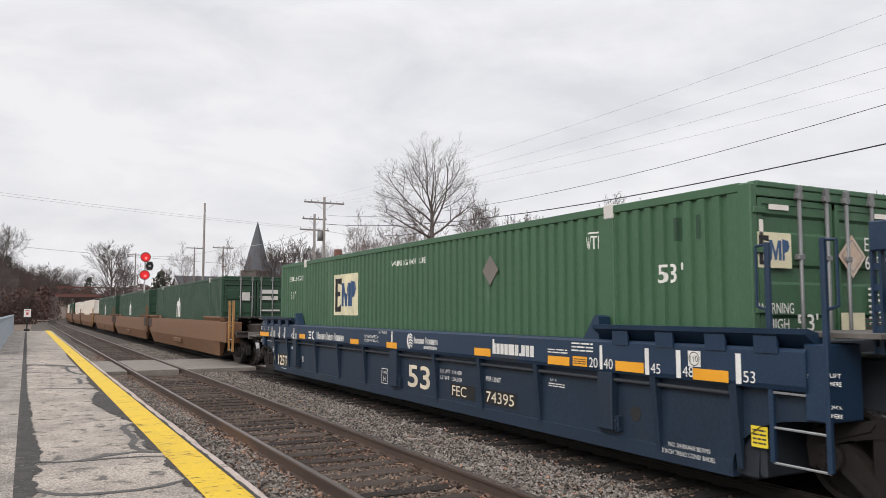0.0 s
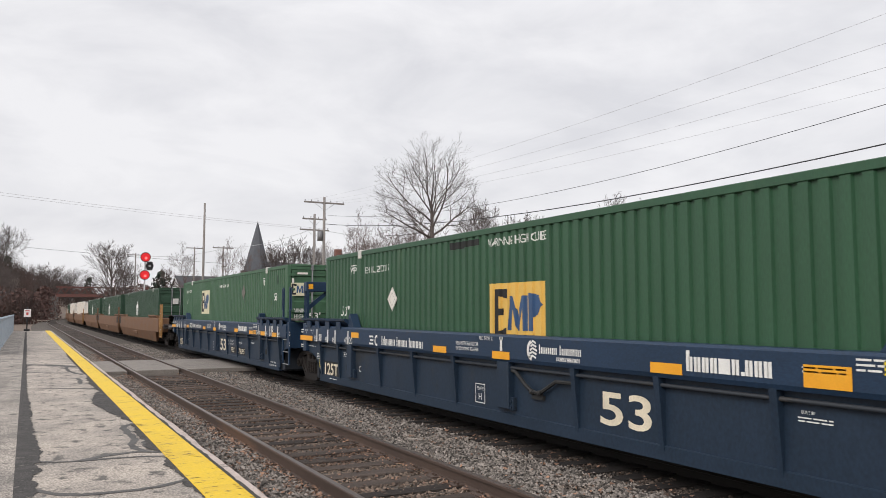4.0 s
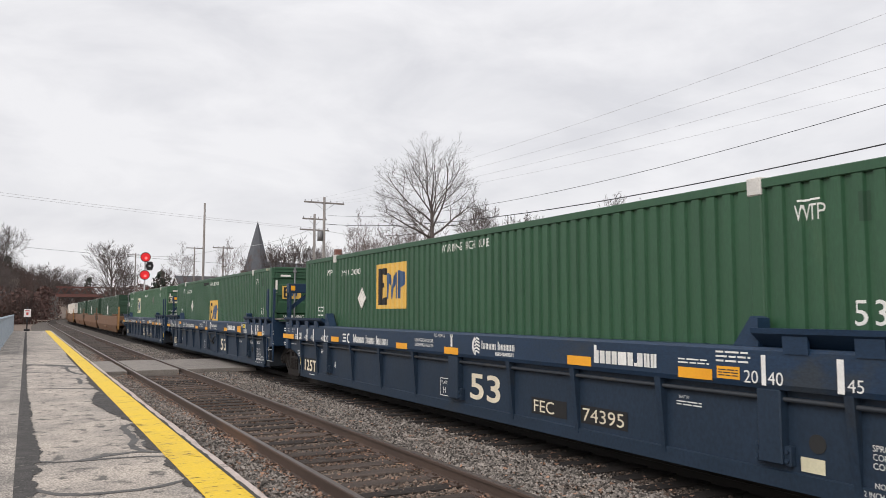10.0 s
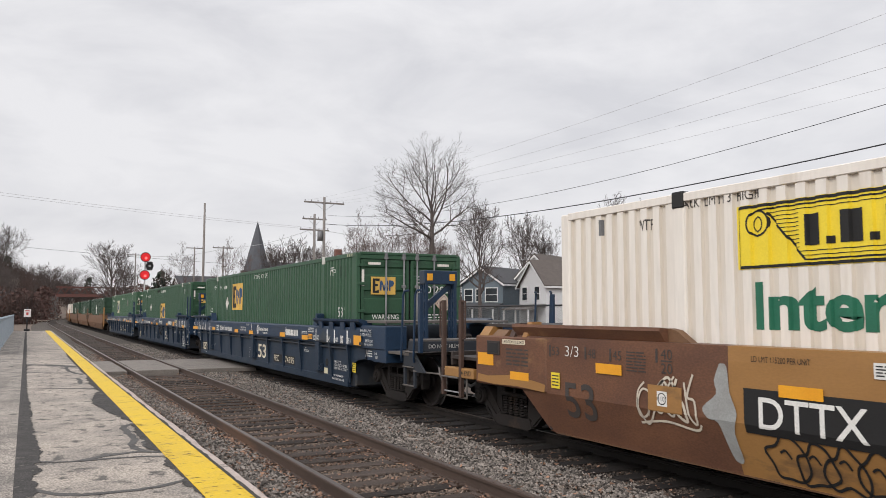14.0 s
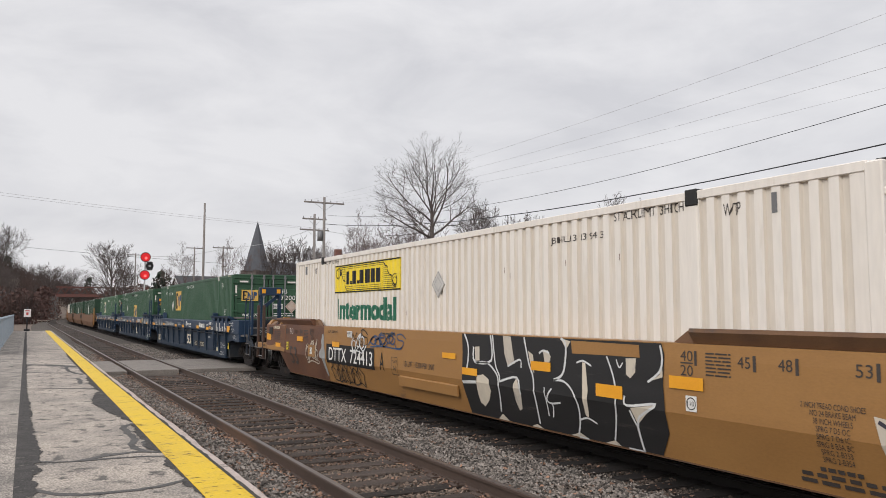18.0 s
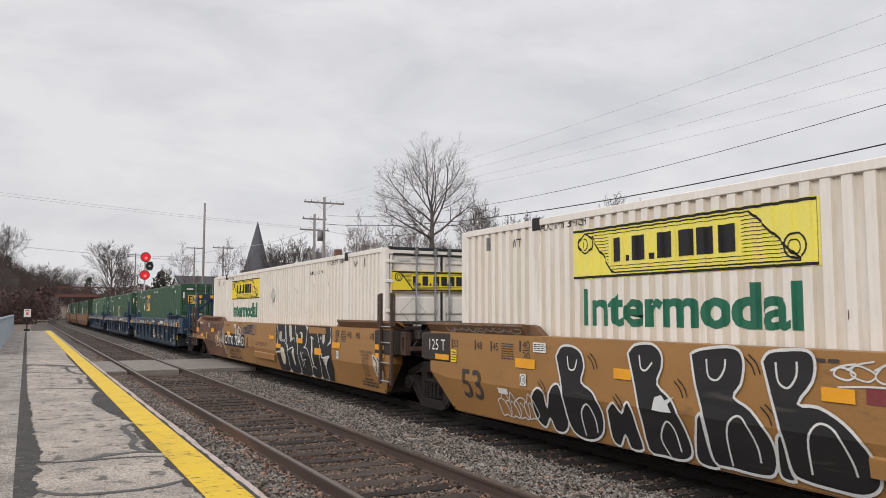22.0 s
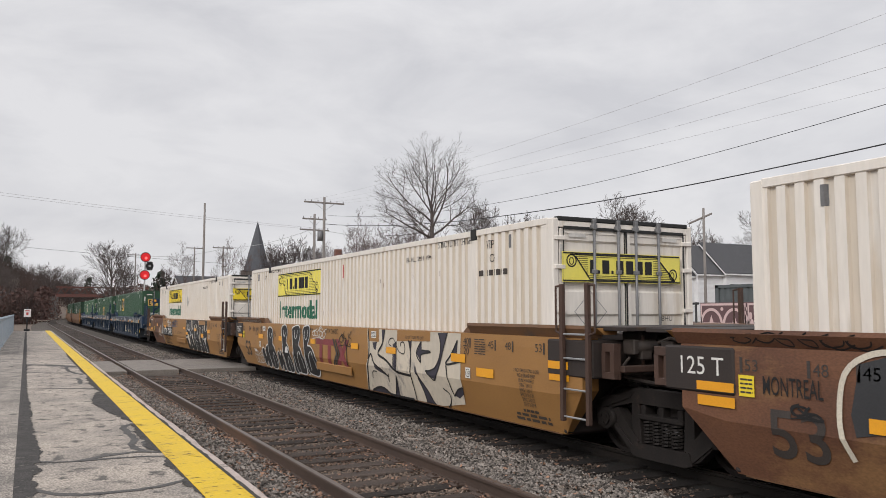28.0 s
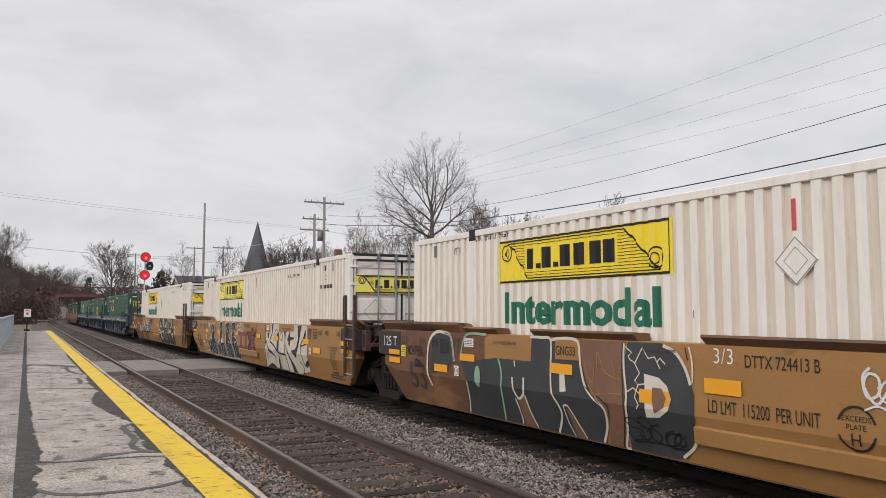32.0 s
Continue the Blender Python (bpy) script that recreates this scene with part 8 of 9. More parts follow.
def tan_marks(u, number, seed, letter):
    B = M["ink_grey"]
    for txt, y in (("45", -6.85), ("48", -7.31), ("53", -8.06)):
        laid(u, [T(txt, .11, y, 1.24, .15), R(.035, .15, y - .18, 1.215)], B, "", "length_figure")
    laid(u, [T("40", .11, -6.11, 1.27, .17), R(.17, .015, -6.11, 1.245), T("20", .11, -6.11, 1.12, .17), R(.035, .15, -6.30, 1.23)], B, "", "length_figure")
    laid(u, bars(-6.45, 1.13, .32, .25, 7, words=2, seed=seed), B, "", "small_print")
    for k, txt in enumerate(("2 INCH TREAD COND SHOES", "NO 24 BRAKE BEAM", "38 INCH WHEELS", "SPRG 7 D5 OC", "SPRG 7 D6 IC", "SPRG 8 B5A BC", "SPRG 2-B353", "SPRG 2-B354")):
        w = .0265 * len(txt)
        laid(u, [T(txt, .050, -7.83 + w / 2, .95 - k * .066, w)], B, "", "small_print", fold=True)
    for k, w in enumerate((.40, .80, .84)):
        laid(u, bars(-7.83 + w / 2, .40 - k * .062, w, .042, 1, gap=.1, words=5, seed=seed + k), B, "", "small_print", fold=True)
    p = laid(u, [R(.15, .16, -6.17, .76)], M["ink_white"], "white stencil square")
    laid(p, [S(ring_points(.075, .08, .06, .06, 16), .01, -6.17, .76, True), T("110", .05, -6.195, .815)], M["ink_black"], "", lift=1)
    laid(u, [T("53", .45, 7.59, .45, .60, .01)], M["ink_grey"], "large faded dark figures")
    for txt, y in (("53", 7.86), ("48", 7.13), ("45", 6.67)):
        laid(u, [T(txt, .11, y - .03, 1.22, .15), R(.035, .15, y + .03, 1.20)], B, "", "length_figure")
    laid(u, [T("40", .11, 5.86, 1.27, .17), R(.17, .015, 5.86, 1.245), T("20", .11, 5.86, 1.12, .17), R(.035, .15, 5.94, 1.23)], B, "", "length_figure")
    laid(u, bars(6.41, 1.10, .32, .24, 7, words=2, seed=seed + 7), B, "", "small_print")
    py, pz = (7.84, .80) if u is tan_1 else (7.90, .98)
    p = laid(u, [R(.18, .20, py, pz)], M["yellow_panel"], "small yellow notice", lift=3)
    laid(p, bars(py - .02, pz + .02, .14, .16, 4, words=2, seed=2), B, "", "small_print", lift=4)
    ly = 3.46 if u is tan_1 else 5.60
    p = laid(u, [R(.29, .13, ly, 1.24)], M["ink_white"], "small white label with black print", lift=3)
    laid(p, bars(ly - .02, 1.255, .25, .10, 4, words=3, seed=8), M["ink_black"], "", "small_print", lift=4)
    p = laid(u, [R(.15, .16, 5.92, .77)], M["ink_white"], "white stencil square", lift=4)
    laid(p, [S(ring_points(.075, .08, .06, .06, 16), .01, 5.92, .77, True), T("110", .05, 5.895, .825)], M["ink_black"], "", lift=5)
    if u is not tan_1:
        painted(u, [T("125 T", .18, 8.63, 1.15, .56)], M["ink_white"], -1.580, "white capacity figures")
        painted(u, [R(.47, .09, 8.42, 1.0)], M["reflector"], -1.580, "", "reflector")
    else:
        painted(u, [R(.44, .18, 9.68, 1.0)], M["reflector"], -1.580, "", "reflector")
        painted(u, bars(8.9, 1.02, .55, .26, 5, words=3, seed=6), M["ink_grey"], -1.580, "", "small_print")
        n = painted(u, [R(.58, .065, 9.0, 1.325)], M["ink_cream"], -1.580, "cream stencil strip", "notice")
        painted(n, [T("2 INCH TREAD COND. SHOES", .04, 8.98, 1.338, .54)], M["ink_black"], -1.583)
        laid(u, [T("3/3", .13, 7.54, 1.22, .27, -.01)], M["ink_white"], "chalked figures", lift=3)
        painted(u, [R(.46, .11, 8.80, .84)], M["reflector"], -1.580, "", "reflector")
        painted(u, [PL([(0, .02), (.5, 0), (1.05, .02), (1.72, -.01), (1.74, .09), (1.5, .12), (.9, .16), (.3, .11), (.02, .13)], 9.70, .735)], M["tan"], -1.578, "scuffed patch of paler paint", "faded_patch")
        bm = bmesh.new()
        box(bm, -1.592, -1.575, 9.06, 9.40, 1.16, 1.36, .006)
        cv = part("cover_plate", bm, M["brown_dark"], u, "dark raised cover plate")
        bm = bmesh.new()
        box(bm, -1.597, -1.591, 9.10, 9.36, 1.19, 1.33, .004)
        part("plate_window", bm, M["gasket"], cv)
        for y0, y1, z1, mt in ((9.42, 9.66, 1.56, "tan"), (8.98, 9.30, 1.52, "tan_dirty"), (8.42, 8.52, 1.64, "tan"), (8.72, 8.84, 1.62, "post_rust")):
            bm = bmesh.new()
            prism(bm, [(-1.56, 1.43), (-1.30, 1.43), (-1.30, z1), (-1.46, z1)], y0, y1)
            part("deck_bracket", bm, M[mt], u, "worn bracket on the end deck")
    for z in (1.05, .99 - .09):
        painted(u, [R(.42, .10, -8.38, z)], M["reflector"], -1.580 if z > .97 else -1.566, "", "reflector")
    laid(u, bars(1.6, 1.33, .5, .07, 1, words=4, seed=seed + 3), B, "", "small_print", 3)


tan_marks(tan_1, True, 3, "A")
tan_marks(tan_2, True, 13, "C")
tan_marks(tan_3, True, 23, "B")
# fourth unit
strips(tan_1, ((-.84, 1.03, .45, .09), (-1.50, .81, .46, .11), (-3.38, 1.0, .45, .12), (-4.74, .78, .47, .15), (-5.95, .98, .47, .13), (8.80, .82, .46, .11), (6.94, 1.05, .46, .12), (4.37, 1.01, .45, .11)))
laid(tan_1, [R(2.75, .42, 4.77, .64)], M["ink_black"], "black number panel", lift=1)
laid(tan_1, [T("DTTX", .29, 4.60, .70, 1.08, .008), T("724413", .29, 3.30, .70, 1.20, .008)], M["ink_white"], "white reporting figures", lift=2)
laid(tan_1, [T("A", .34, 1.75, .66, .20)], M["ink_black"], "unit letter")
laid(tan_1, [R(.50, .28, 6.06, .71)], M["tan"], "repainted patch", lift=3)
laid(tan_1, [T("LD LMT 115200 PER UNIT", .055, 4.67, 1.31, .63)], M["ink_black"], "stencilled load limit")
laid(tan_1, [T("LD LMT 115200 PER UNIT", .10, .65, .80, 1.2)], M["ink_grey"], "stencilled load limit")
laid(tan_1, [S([(0, 0), (.26, 0), (.26, .32), (0, .32)], .012, 1.2, .62, True), T("PLATE", .05, 1.16, .84), T("H", .1, 1.10, .68)], M["ink_grey"])
scribble(tan_1, 6.27, .58, .90, .55, "spray_silver", 4, 5, .032, 2)
bubble_tag(tan_1, 4.52, .22, 1.75, .42, "ink_black", 5, 6, .026, 2)
scribble(tan_1, 2.3, 1.10, 1.5, .30, "ink_blue", 6, 6, .03, 2)
scribble(tan_1, 3.1, 1.02, .7, .4, "ink_black", 7, 3, .02, 3)
scribble(tan_1, 3.2, .95, .6, .42, "spray_white", 8, 3, .03, 3)
laid(tan_1, [(*poly([(5.3 - a, b) for a, b in curve([(5.06, 1.27), (5.13, 1.10), (5.11, .97), (5.29, .82), (5.22, .72), (5.10, .69), (5.05, .50), (4.99, .33), (4.89, .34), (4.92, .60), (4.86, .80), (4.94, 1.0), (4.97, 1.25), (5.06, 1.27)], 3)[:-1]]), 5.3, 0)], M["overspray"], "pale overspray", "graffiti")
laid(tan_1, [PF([(-1.49, 1.44), (-5.84, 1.44), (-5.88, 1.32), (-5.85, 1.01), (-5.87, 0.75), (-5.85, 0.48), (-5.66, 0.21), (-5.36, 0.21), (-4.81, 0.21), (-4.19, 0.21), (-3.44, 0.21), (-3.17, 0.21), (-2.32, 0.21), (-1.51, 0.21), (-1.47, 0.54), (-1.5, 1.13)])], M["spray_black"], "black spray-painted letters", "graffiti", 0)
laid(tan_1, [PF([(-4.26, 1.42), (-5.49, 1.41), (-5.5, 1.27), (-4.97, 1.27), (-4.28, 1.26)])], M["tan"], "bare tan stencil strip", "graffiti", 1)
laid(tan_1, [G([(-1.57, 1.44), (-1.68, 1.27), (-1.68, 1.05), (-1.61, 0.82)], 0.039), G([(-1.85, 1.25), (-1.88, 1.03), (-2.36, 1.07), (-2.34, 1.44)], 0.038), G([(-1.91, 1.01), (-2.21, 1.03), (-2.41, 0.95), (-2.54, 0.82), (-2.52, 0.58), (-2.43, 0.33)], 0.032), G([(-1.49, 0.69), (-1.91, 0.72)], 0.046), G([(-2.4, 1.44), (-2.47, 1.03), (-2.58, 0.86), (-2.58, 0.77)], 0.031), G([(-2.8, 1.01), (-3.11, 1.12), (-3.14, 1.01)], 0.027), G([(-2.58, 0.78), (-3.03, 0.87), (-3.09, 0.64)], 0.03), G([(-3.22, 1.43), (-3.33, 1.08), (-3.43, 0.89), (-3.43, 0.64), (-3.4, 0.41), (-3.38, 0.27)], 0.032), G([(-3.57, 1.23), (-3.67, 1.27), (-3.8, 1.24)], 0.028), G([(-4.05, 1.44), (-4.14, 1.39), (-4.15, 1.21), (-4.08, 0.99), (-3.89, 0.9)], 0.035), G([(-3.89, 0.9), (-4.1, 0.9), (-4.27, 0.8), (-4.35, 0.63), (-4.3, 0.41), (-4.2, 0.24)], 0.027), G([(-3.68, 0.79), (-3.67, 0.55), (-3.65, 0.41)], 0.022), G([(-3.84, 0.79), (-3.7, 0.64), (-3.78, 0.59), (-3.99, 0.62)], 0.024), G([(-3.78, 0.59), (-3.8, 0.54), (-3.74, 0.4)], 0.022), G([(-4.37, 1.15), (-4.5, 1.18), (-4.65, 1.13)], 0.023), G([(-4.31, 0.44), (-4.48, 0.48), (-4.64, 0.43)], 0.023), G([(-4.94, 1.26), (-5.04, 1.06), (-5.09, 0.85), (-5.04, 0.58), (-4.9, 0.27)], 0.025), G([(-5.11, 1.23), (-5.16, 1.14), (-5.22, 1.2)], 0.019), G([(-5.82, 1.42), (-5.85, 1.27), (-5.8, 1.13), (-5.62, 1.01)], 0.027), G([(-5.24, 0.83), (-5.27, 0.72), (-5.74, 0.78), (-5.44, 0.61), (-5.37, 0.5), (-5.3, 0.67)], 0.028), G([(-5.37, 0.5), (-5.37, 0.29), (-5.38, 0.21)], 0.032), G([(-5.39, 0.21), (-5.12, 0.21)], 0.018), G([(-4.2, 0.21), (-4.39, 0.21)], 0.02)], M["spray_white"], "white spray-painted letter edges", "graffiti", 2)
laid(tan_1, [PF([(-1.94, 0.82), (-2.12, 0.85), (-2.28, 0.79), (-2.29, 0.62), (-2.17, 0.47), (-2.0, 0.36), (-1.89, 0.41), (-1.88, 0.55)]), PF([(-2.68, 1.44), (-2.88, 1.43), (-2.93, 1.23), (-2.98, 1.06), (-2.8, 1.01), (-2.71, 1.19)]), PF([(-2.93, 0.77), (-3.03, 0.87), (-3.09, 0.64), (-3.03, 0.44), (-2.95, 0.4), (-2.91, 0.53)]), PF([(-3.66, 1.26), (-3.76, 1.28), (-3.83, 1.2), (-3.8, 1.12), (-3.69, 1.12)]), PF([(-4.05, 1.44), (-4.25, 1.41), (-4.16, 1.3)]), PF([(-4.48, 1.16), (-4.54, 1.16), (-4.58, 0.83), (-4.51, 0.49), (-4.45, 0.51), (-4.47, 0.77)]), PF([(-5.27, 1.25), (-5.44, 1.26), (-5.42, 1.1), (-5.34, 1.03), (-5.27, 1.07)]), PF([(-5.84, 1.25), (-5.85, 1.08), (-5.67, 1.03), (-5.8, 1.1)]), PF([(-5.32, 0.7), (-5.72, 0.77), (-5.38, 0.52)]), PF([(-4.24, 0.27), (-4.39, 0.21), (-4.02, 0.21)]), PF([(-4.9, 0.27), (-4.99, 0.21), (-4.7, 0.21)]), PF([(-3.3, 0.26), (-3.44, 0.21), (-3.15, 0.21)]), PF([(-2.45, 0.3), (-2.59, 0.21), (-2.3, 0.21)]), PF([(-1.88, 1.25), (-2.02, 1.26), (-2.02, 1.05), (-1.9, 1.04)]), PF([(-3.31, 1.25), (-3.43, 1.2), (-3.45, 0.95), (-3.38, 1.03)])], M["spray_silver"], "pale sprayed letter fill", "graffiti", 1)
laid(tan_1, [PF([(-8.20, .94), (-8.5, .90), (-8.72, .82), (-8.70, .62), (-8.54, .44), (-8.30, .52)])], M["spray_silver"], "smeared silver tag", "graffiti", 0)
laid(tan_1, [G([(-8.24, .90), (-8.42, .78), (-8.36, .60), (-8.58, .52)], .035), G([(-8.44, .88), (-8.62, .74), (-8.52, .60)], .03)], M["spray_slate"], "dark violet-grey spray lines", "graffiti", 1)
# fifth unit
strips(tan_2, ((1.29, 1.02, .31, .12), (-1.35, 1.01, .40, .12), (6.03, 1.01, .47, .13), (3.97, 1.01, .30, .12), (-3.16, 1.0, .44, .12), (-6.52, .81, .49, .13), (-5.72, .99, .46, .13)))
def bubble_letter(u, edge, inner, lift):
    """A fat bubble letter in black, with a white edge and white inner lines."""
    edge = curve(list(edge) + [edge[0]], 3)[:-1]
    g = laid(u, [PF(edge)], M["spray_black"], "black bubble letter with a white edge", "graffiti", lift)
    laid(g, [(*stroke([(-a, b) for a, b in edge], .030, True), 0, 0)] + [G(q, .022) for q in inner], M["spray_white"], "", "graffiti_line", lift + 1)


for edge in ([(5.7, 0.64), (5.53, 0.77), (5.38, 0.71), (5.39, 0.52), (5.21, 0.8), (5.05, 0.85), (4.95, 0.64), (4.99, 0.35), (5.14, 0.22), (5.32, 0.23), (5.37, 0.38), (5.53, 0.24), (5.67, 0.3), (5.73, 0.45)],
             [(4.14, 0.63), (4.0, 0.73), (3.89, 0.62), (3.77, 0.76), (3.7, 0.68), (3.68, 0.46), (3.67, 0.23), (3.88, 0.21), (3.92, 0.36), (4.06, 0.21), (4.18, 0.29)],
             [(2.73, 0.7), (2.66, 0.76), (2.66, 0.53), (2.65, 0.31), (2.59, 0.21), (2.81, 0.21), (2.86, 0.33)],
             [(1.79, 0.63), (1.72, 0.67), (1.72, 0.36), (1.69, 0.25), (1.84, 0.26), (1.83, 0.44)]):
    bubble_letter(tan_2, edge, (), 1)
for edge, inner in (([(5.08, 1.21), (4.96, 1.34), (4.73, 1.35), (4.56, 1.27), (4.51, 1.1), (4.57, 0.92), (4.35, 0.81), (4.23, 0.58), (4.31, 0.34), (4.53, 0.21), (4.8, 0.21), (4.96, 0.35), (4.97, 0.79)], ([(4.84, 1.22), (4.81, 1.07), (4.7, 1.07), (4.65, 1.19)], [(4.67, 0.25), (4.65, 0.53), (4.49, 0.66), (4.4, 0.5), (4.42, 0.32)])),
                    ([(3.72, 1.31), (3.6, 1.41), (3.33, 1.43), (3.19, 1.33), (3.19, 1.18), (3.26, 1.0), (3.05, 0.84), (2.92, 0.56), (2.9, 0.32), (3.05, 0.21), (3.34, 0.21), (3.57, 0.25), (3.57, 0.72)], ([(3.53, 1.3), (3.51, 1.16), (3.43, 1.14), (3.33, 1.23)], [(3.24, 0.22), (3.32, 0.41), (3.18, 0.61), (3.08, 0.53), (3.06, 0.3)])),
                    ([(2.77, 1.35), (2.64, 1.4), (2.32, 1.44), (2.15, 1.41), (2.1, 1.28), (2.14, 1.09), (2.23, 0.96), (2.04, 0.86), (1.86, 0.65), (1.83, 0.44), (1.91, 0.27), (2.07, 0.23), (2.4, 0.24), (2.63, 0.28), (2.63, 0.71), (2.72, 1.04)], ([(2.56, 1.31), (2.54, 1.14), (2.43, 1.11), (2.34, 1.21), (2.32, 1.32)], [(2.39, 0.27), (2.37, 0.58), (2.27, 0.75), (2.14, 0.77), (2.03, 0.54), (2.03, 0.36)])),
                    ([(1.89, 1.32), (1.81, 1.41), (1.61, 1.44), (1.41, 1.44), (1.34, 1.35), (1.37, 1.17), (1.52, 0.97), (1.32, 0.96), (1.09, 0.85), (0.91, 0.67), (0.84, 0.47), (0.89, 0.33), (1.05, 0.25), (1.3, 0.25), (1.57, 0.27), (1.7, 0.34), (1.72, 0.67), (1.81, 1.01)], ([(1.74, 1.32), (1.72, 1.15), (1.62, 1.1), (1.53, 1.21), (1.52, 1.34)], [(1.49, 0.35), (1.45, 0.66), (1.33, 0.82), (1.17, 0.77), (1.07, 0.55), (1.05, 0.41)]))):
    bubble_letter(tan_2, edge, inner, 4)
for y, z in ((4.45, 1.25), (3.02, 1.05), (2.1, 1.35), (5.5, .85), (4.0, .8), (1.93, .9)):
    laid(tan_2, [G([(y, z), (y - .08, z - .07), (y - .12, z - .16)], .015), G([(y - .05, z + .03), (y - .14, z - .05), (y - .18, z - .15)], .015)], M["ink_black"], "", "graffiti", 2)
laid(tan_2, [T("DTTX 724413 C", .11, .26, 1.29, .78)], M["ink_black"], "stencilled reporting figures")
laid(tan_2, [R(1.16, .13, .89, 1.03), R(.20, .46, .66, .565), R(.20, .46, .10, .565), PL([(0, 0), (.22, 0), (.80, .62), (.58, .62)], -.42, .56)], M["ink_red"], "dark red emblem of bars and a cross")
laid(tan_2, [PL([(.58, .0), (.82, .0), (.20, .62), (0, .62)], -.42, .56)], M["ink_red"], "", lift=2)
laid(tan_2, [PL([(0, 0), (.08, 0), (.34, .31), (.08, .62), (0, .62), (.24, .31)], -.22, .56), PL([(0, 0), (.06, 0), (.32, .31), (.06, .62), (0, .62), (.24, .31)], -.36, .56)], M["ink_grey"], "dark chevron", lift=4)
scribble(tan_2, 1.18, 1.16, .84, .26, "spray_white", 9, 5, .02, 3)
scribble(tan_2, -.58, 1.05, .77, .34, "ink_black", 10, 3, .02, 3)
laid(tan_2, [S([(0, 0), (.08, -.2), (.12, -.5), (.10, -.7)], .03, -1.0, 1.2)], M["ink_black"], "", "graffiti", 3)
bubble_tag(tan_2, 6.56, .26, .90, .38, "spray_white", 12, 4, .018, 3)
laid(tan_2, [R(.25, .08, 6.52, .61)], M["ink_white"], "small white notice", lift=4)
for u_tag, first, last, paint_tag, tag_seed in ((tan_2, 8.1, 6.1, "overspray", 3), (tan_3, 8.0, 6.6, "ink_black", 9)):
    r = random.Random(tag_seed)
    y = first
    while y > last:
        g = GLYPHS[r.randrange(len(GLYPHS))]
        bm = bmesh.new()
        on_side(bm, *stroke(curve([(a * .30, b * .12) for a, b in g]), .014), y, 1.468, 0.0)
        for v in bm.verts:
            v.co.x = -1.512 - (v.co.z - 1.452) * .54
        part("graffiti", bm, M[paint_tag], u_tag, "small tag on the flange")
        y -= .24
laid(tan_2, [PF([(3.3, 0.86), (3.2, 0.89), (3.15, 0.84), (3.01, 0.89), (3.11, 0.8), (3.06, 0.72), (3.21, 0.71), (3.35, 0.72)])], M["spray_white"], "white spray blot", "graffiti", 8)
laid(tan_2, [PF([(-2.22, 1.44), (-6.03, 1.44), (-6.01, 1.19), (-6.02, 0.86), (-6.01, 0.6), (-5.95, 0.32), (-5.17, 0.21), (-4.19, 0.21), (-3.29, 0.21), (-1.89, 0.21), (-2.26, 0.88)])], M["spray_silver"], "silver spray-painted letters", "graffiti", 0)
laid(tan_2, [PF([(-2.3, 1.44), (-2.8, 1.44), (-2.81, 1.2), (-2.3, 1.2)]), PF([(-3.66, 1.44), (-4.99, 1.44), (-4.98, 1.28), (-3.65, 1.24)])], M["tan"], "bare tan stencil patches", "graffiti", 2)
laid(tan_2, [PF([(-4.65, 1.27), (-4.45, 1.06), (-4.63, 0.91), (-4.63, 1.04), (-5.0, 1.09), (-4.94, 1.13), (-4.66, 1.12)]), PF([(-5.28, 1.43), (-5.59, 1.44), (-5.46, 1.19), (-5.33, 0.92), (-5.12, 0.65), (-4.97, 0.68), (-4.8, 0.78), (-4.96, 0.79), (-5.15, 0.85), (-5.29, 0.99), (-5.35, 1.14), (-5.35, 1.28)]), PF([(-4.4, 0.84), (-4.4, 0.73), (-4.46, 0.63), (-4.56, 0.4), (-4.58, 0.21), (-4.91, 0.21), (-4.83, 0.27), (-4.73, 0.43), (-4.53, 0.62)]), PF([(-5.93, 1.33), (-5.9, 1.11), (-5.73, 1.11)]), PF([(-5.68, 0.44), (-5.84, 0.54), (-6.02, 0.59), (-5.99, 0.48), (-5.82, 0.4)]), PF([(-3.49, 1.19), (-3.61, 1.24), (-3.6, 0.7), (-3.48, 0.71)]), PF([(-3.53, 0.6), (-3.45, 0.21), (-3.27, 0.21)]), PF([(-4.14, 1.27), (-4.25, 1.27), (-4.22, 1.04), (-4.19, 1.11)]), PF([(-2.15, 0.21), (-2.57, 0.31), (-2.86, 0.29), (-3.13, 0.21), (-4.05, 0.21), (-3.29, 0.21)]), PF([(-3.1, 1.44), (-2.94, 1.44), (-2.97, 1.16)]), PF([(-2.49, 1.18), (-2.71, 1.19), (-2.65, 1.04), (-2.56, 1.05)]), PF([(-2.57, 0.78), (-2.88, 0.69), (-3.16, 0.56), (-2.8, 0.62), (-2.58, 0.68)])], M["spray_slate"], "violet-grey sprayed letter shade", "graffiti", 1)
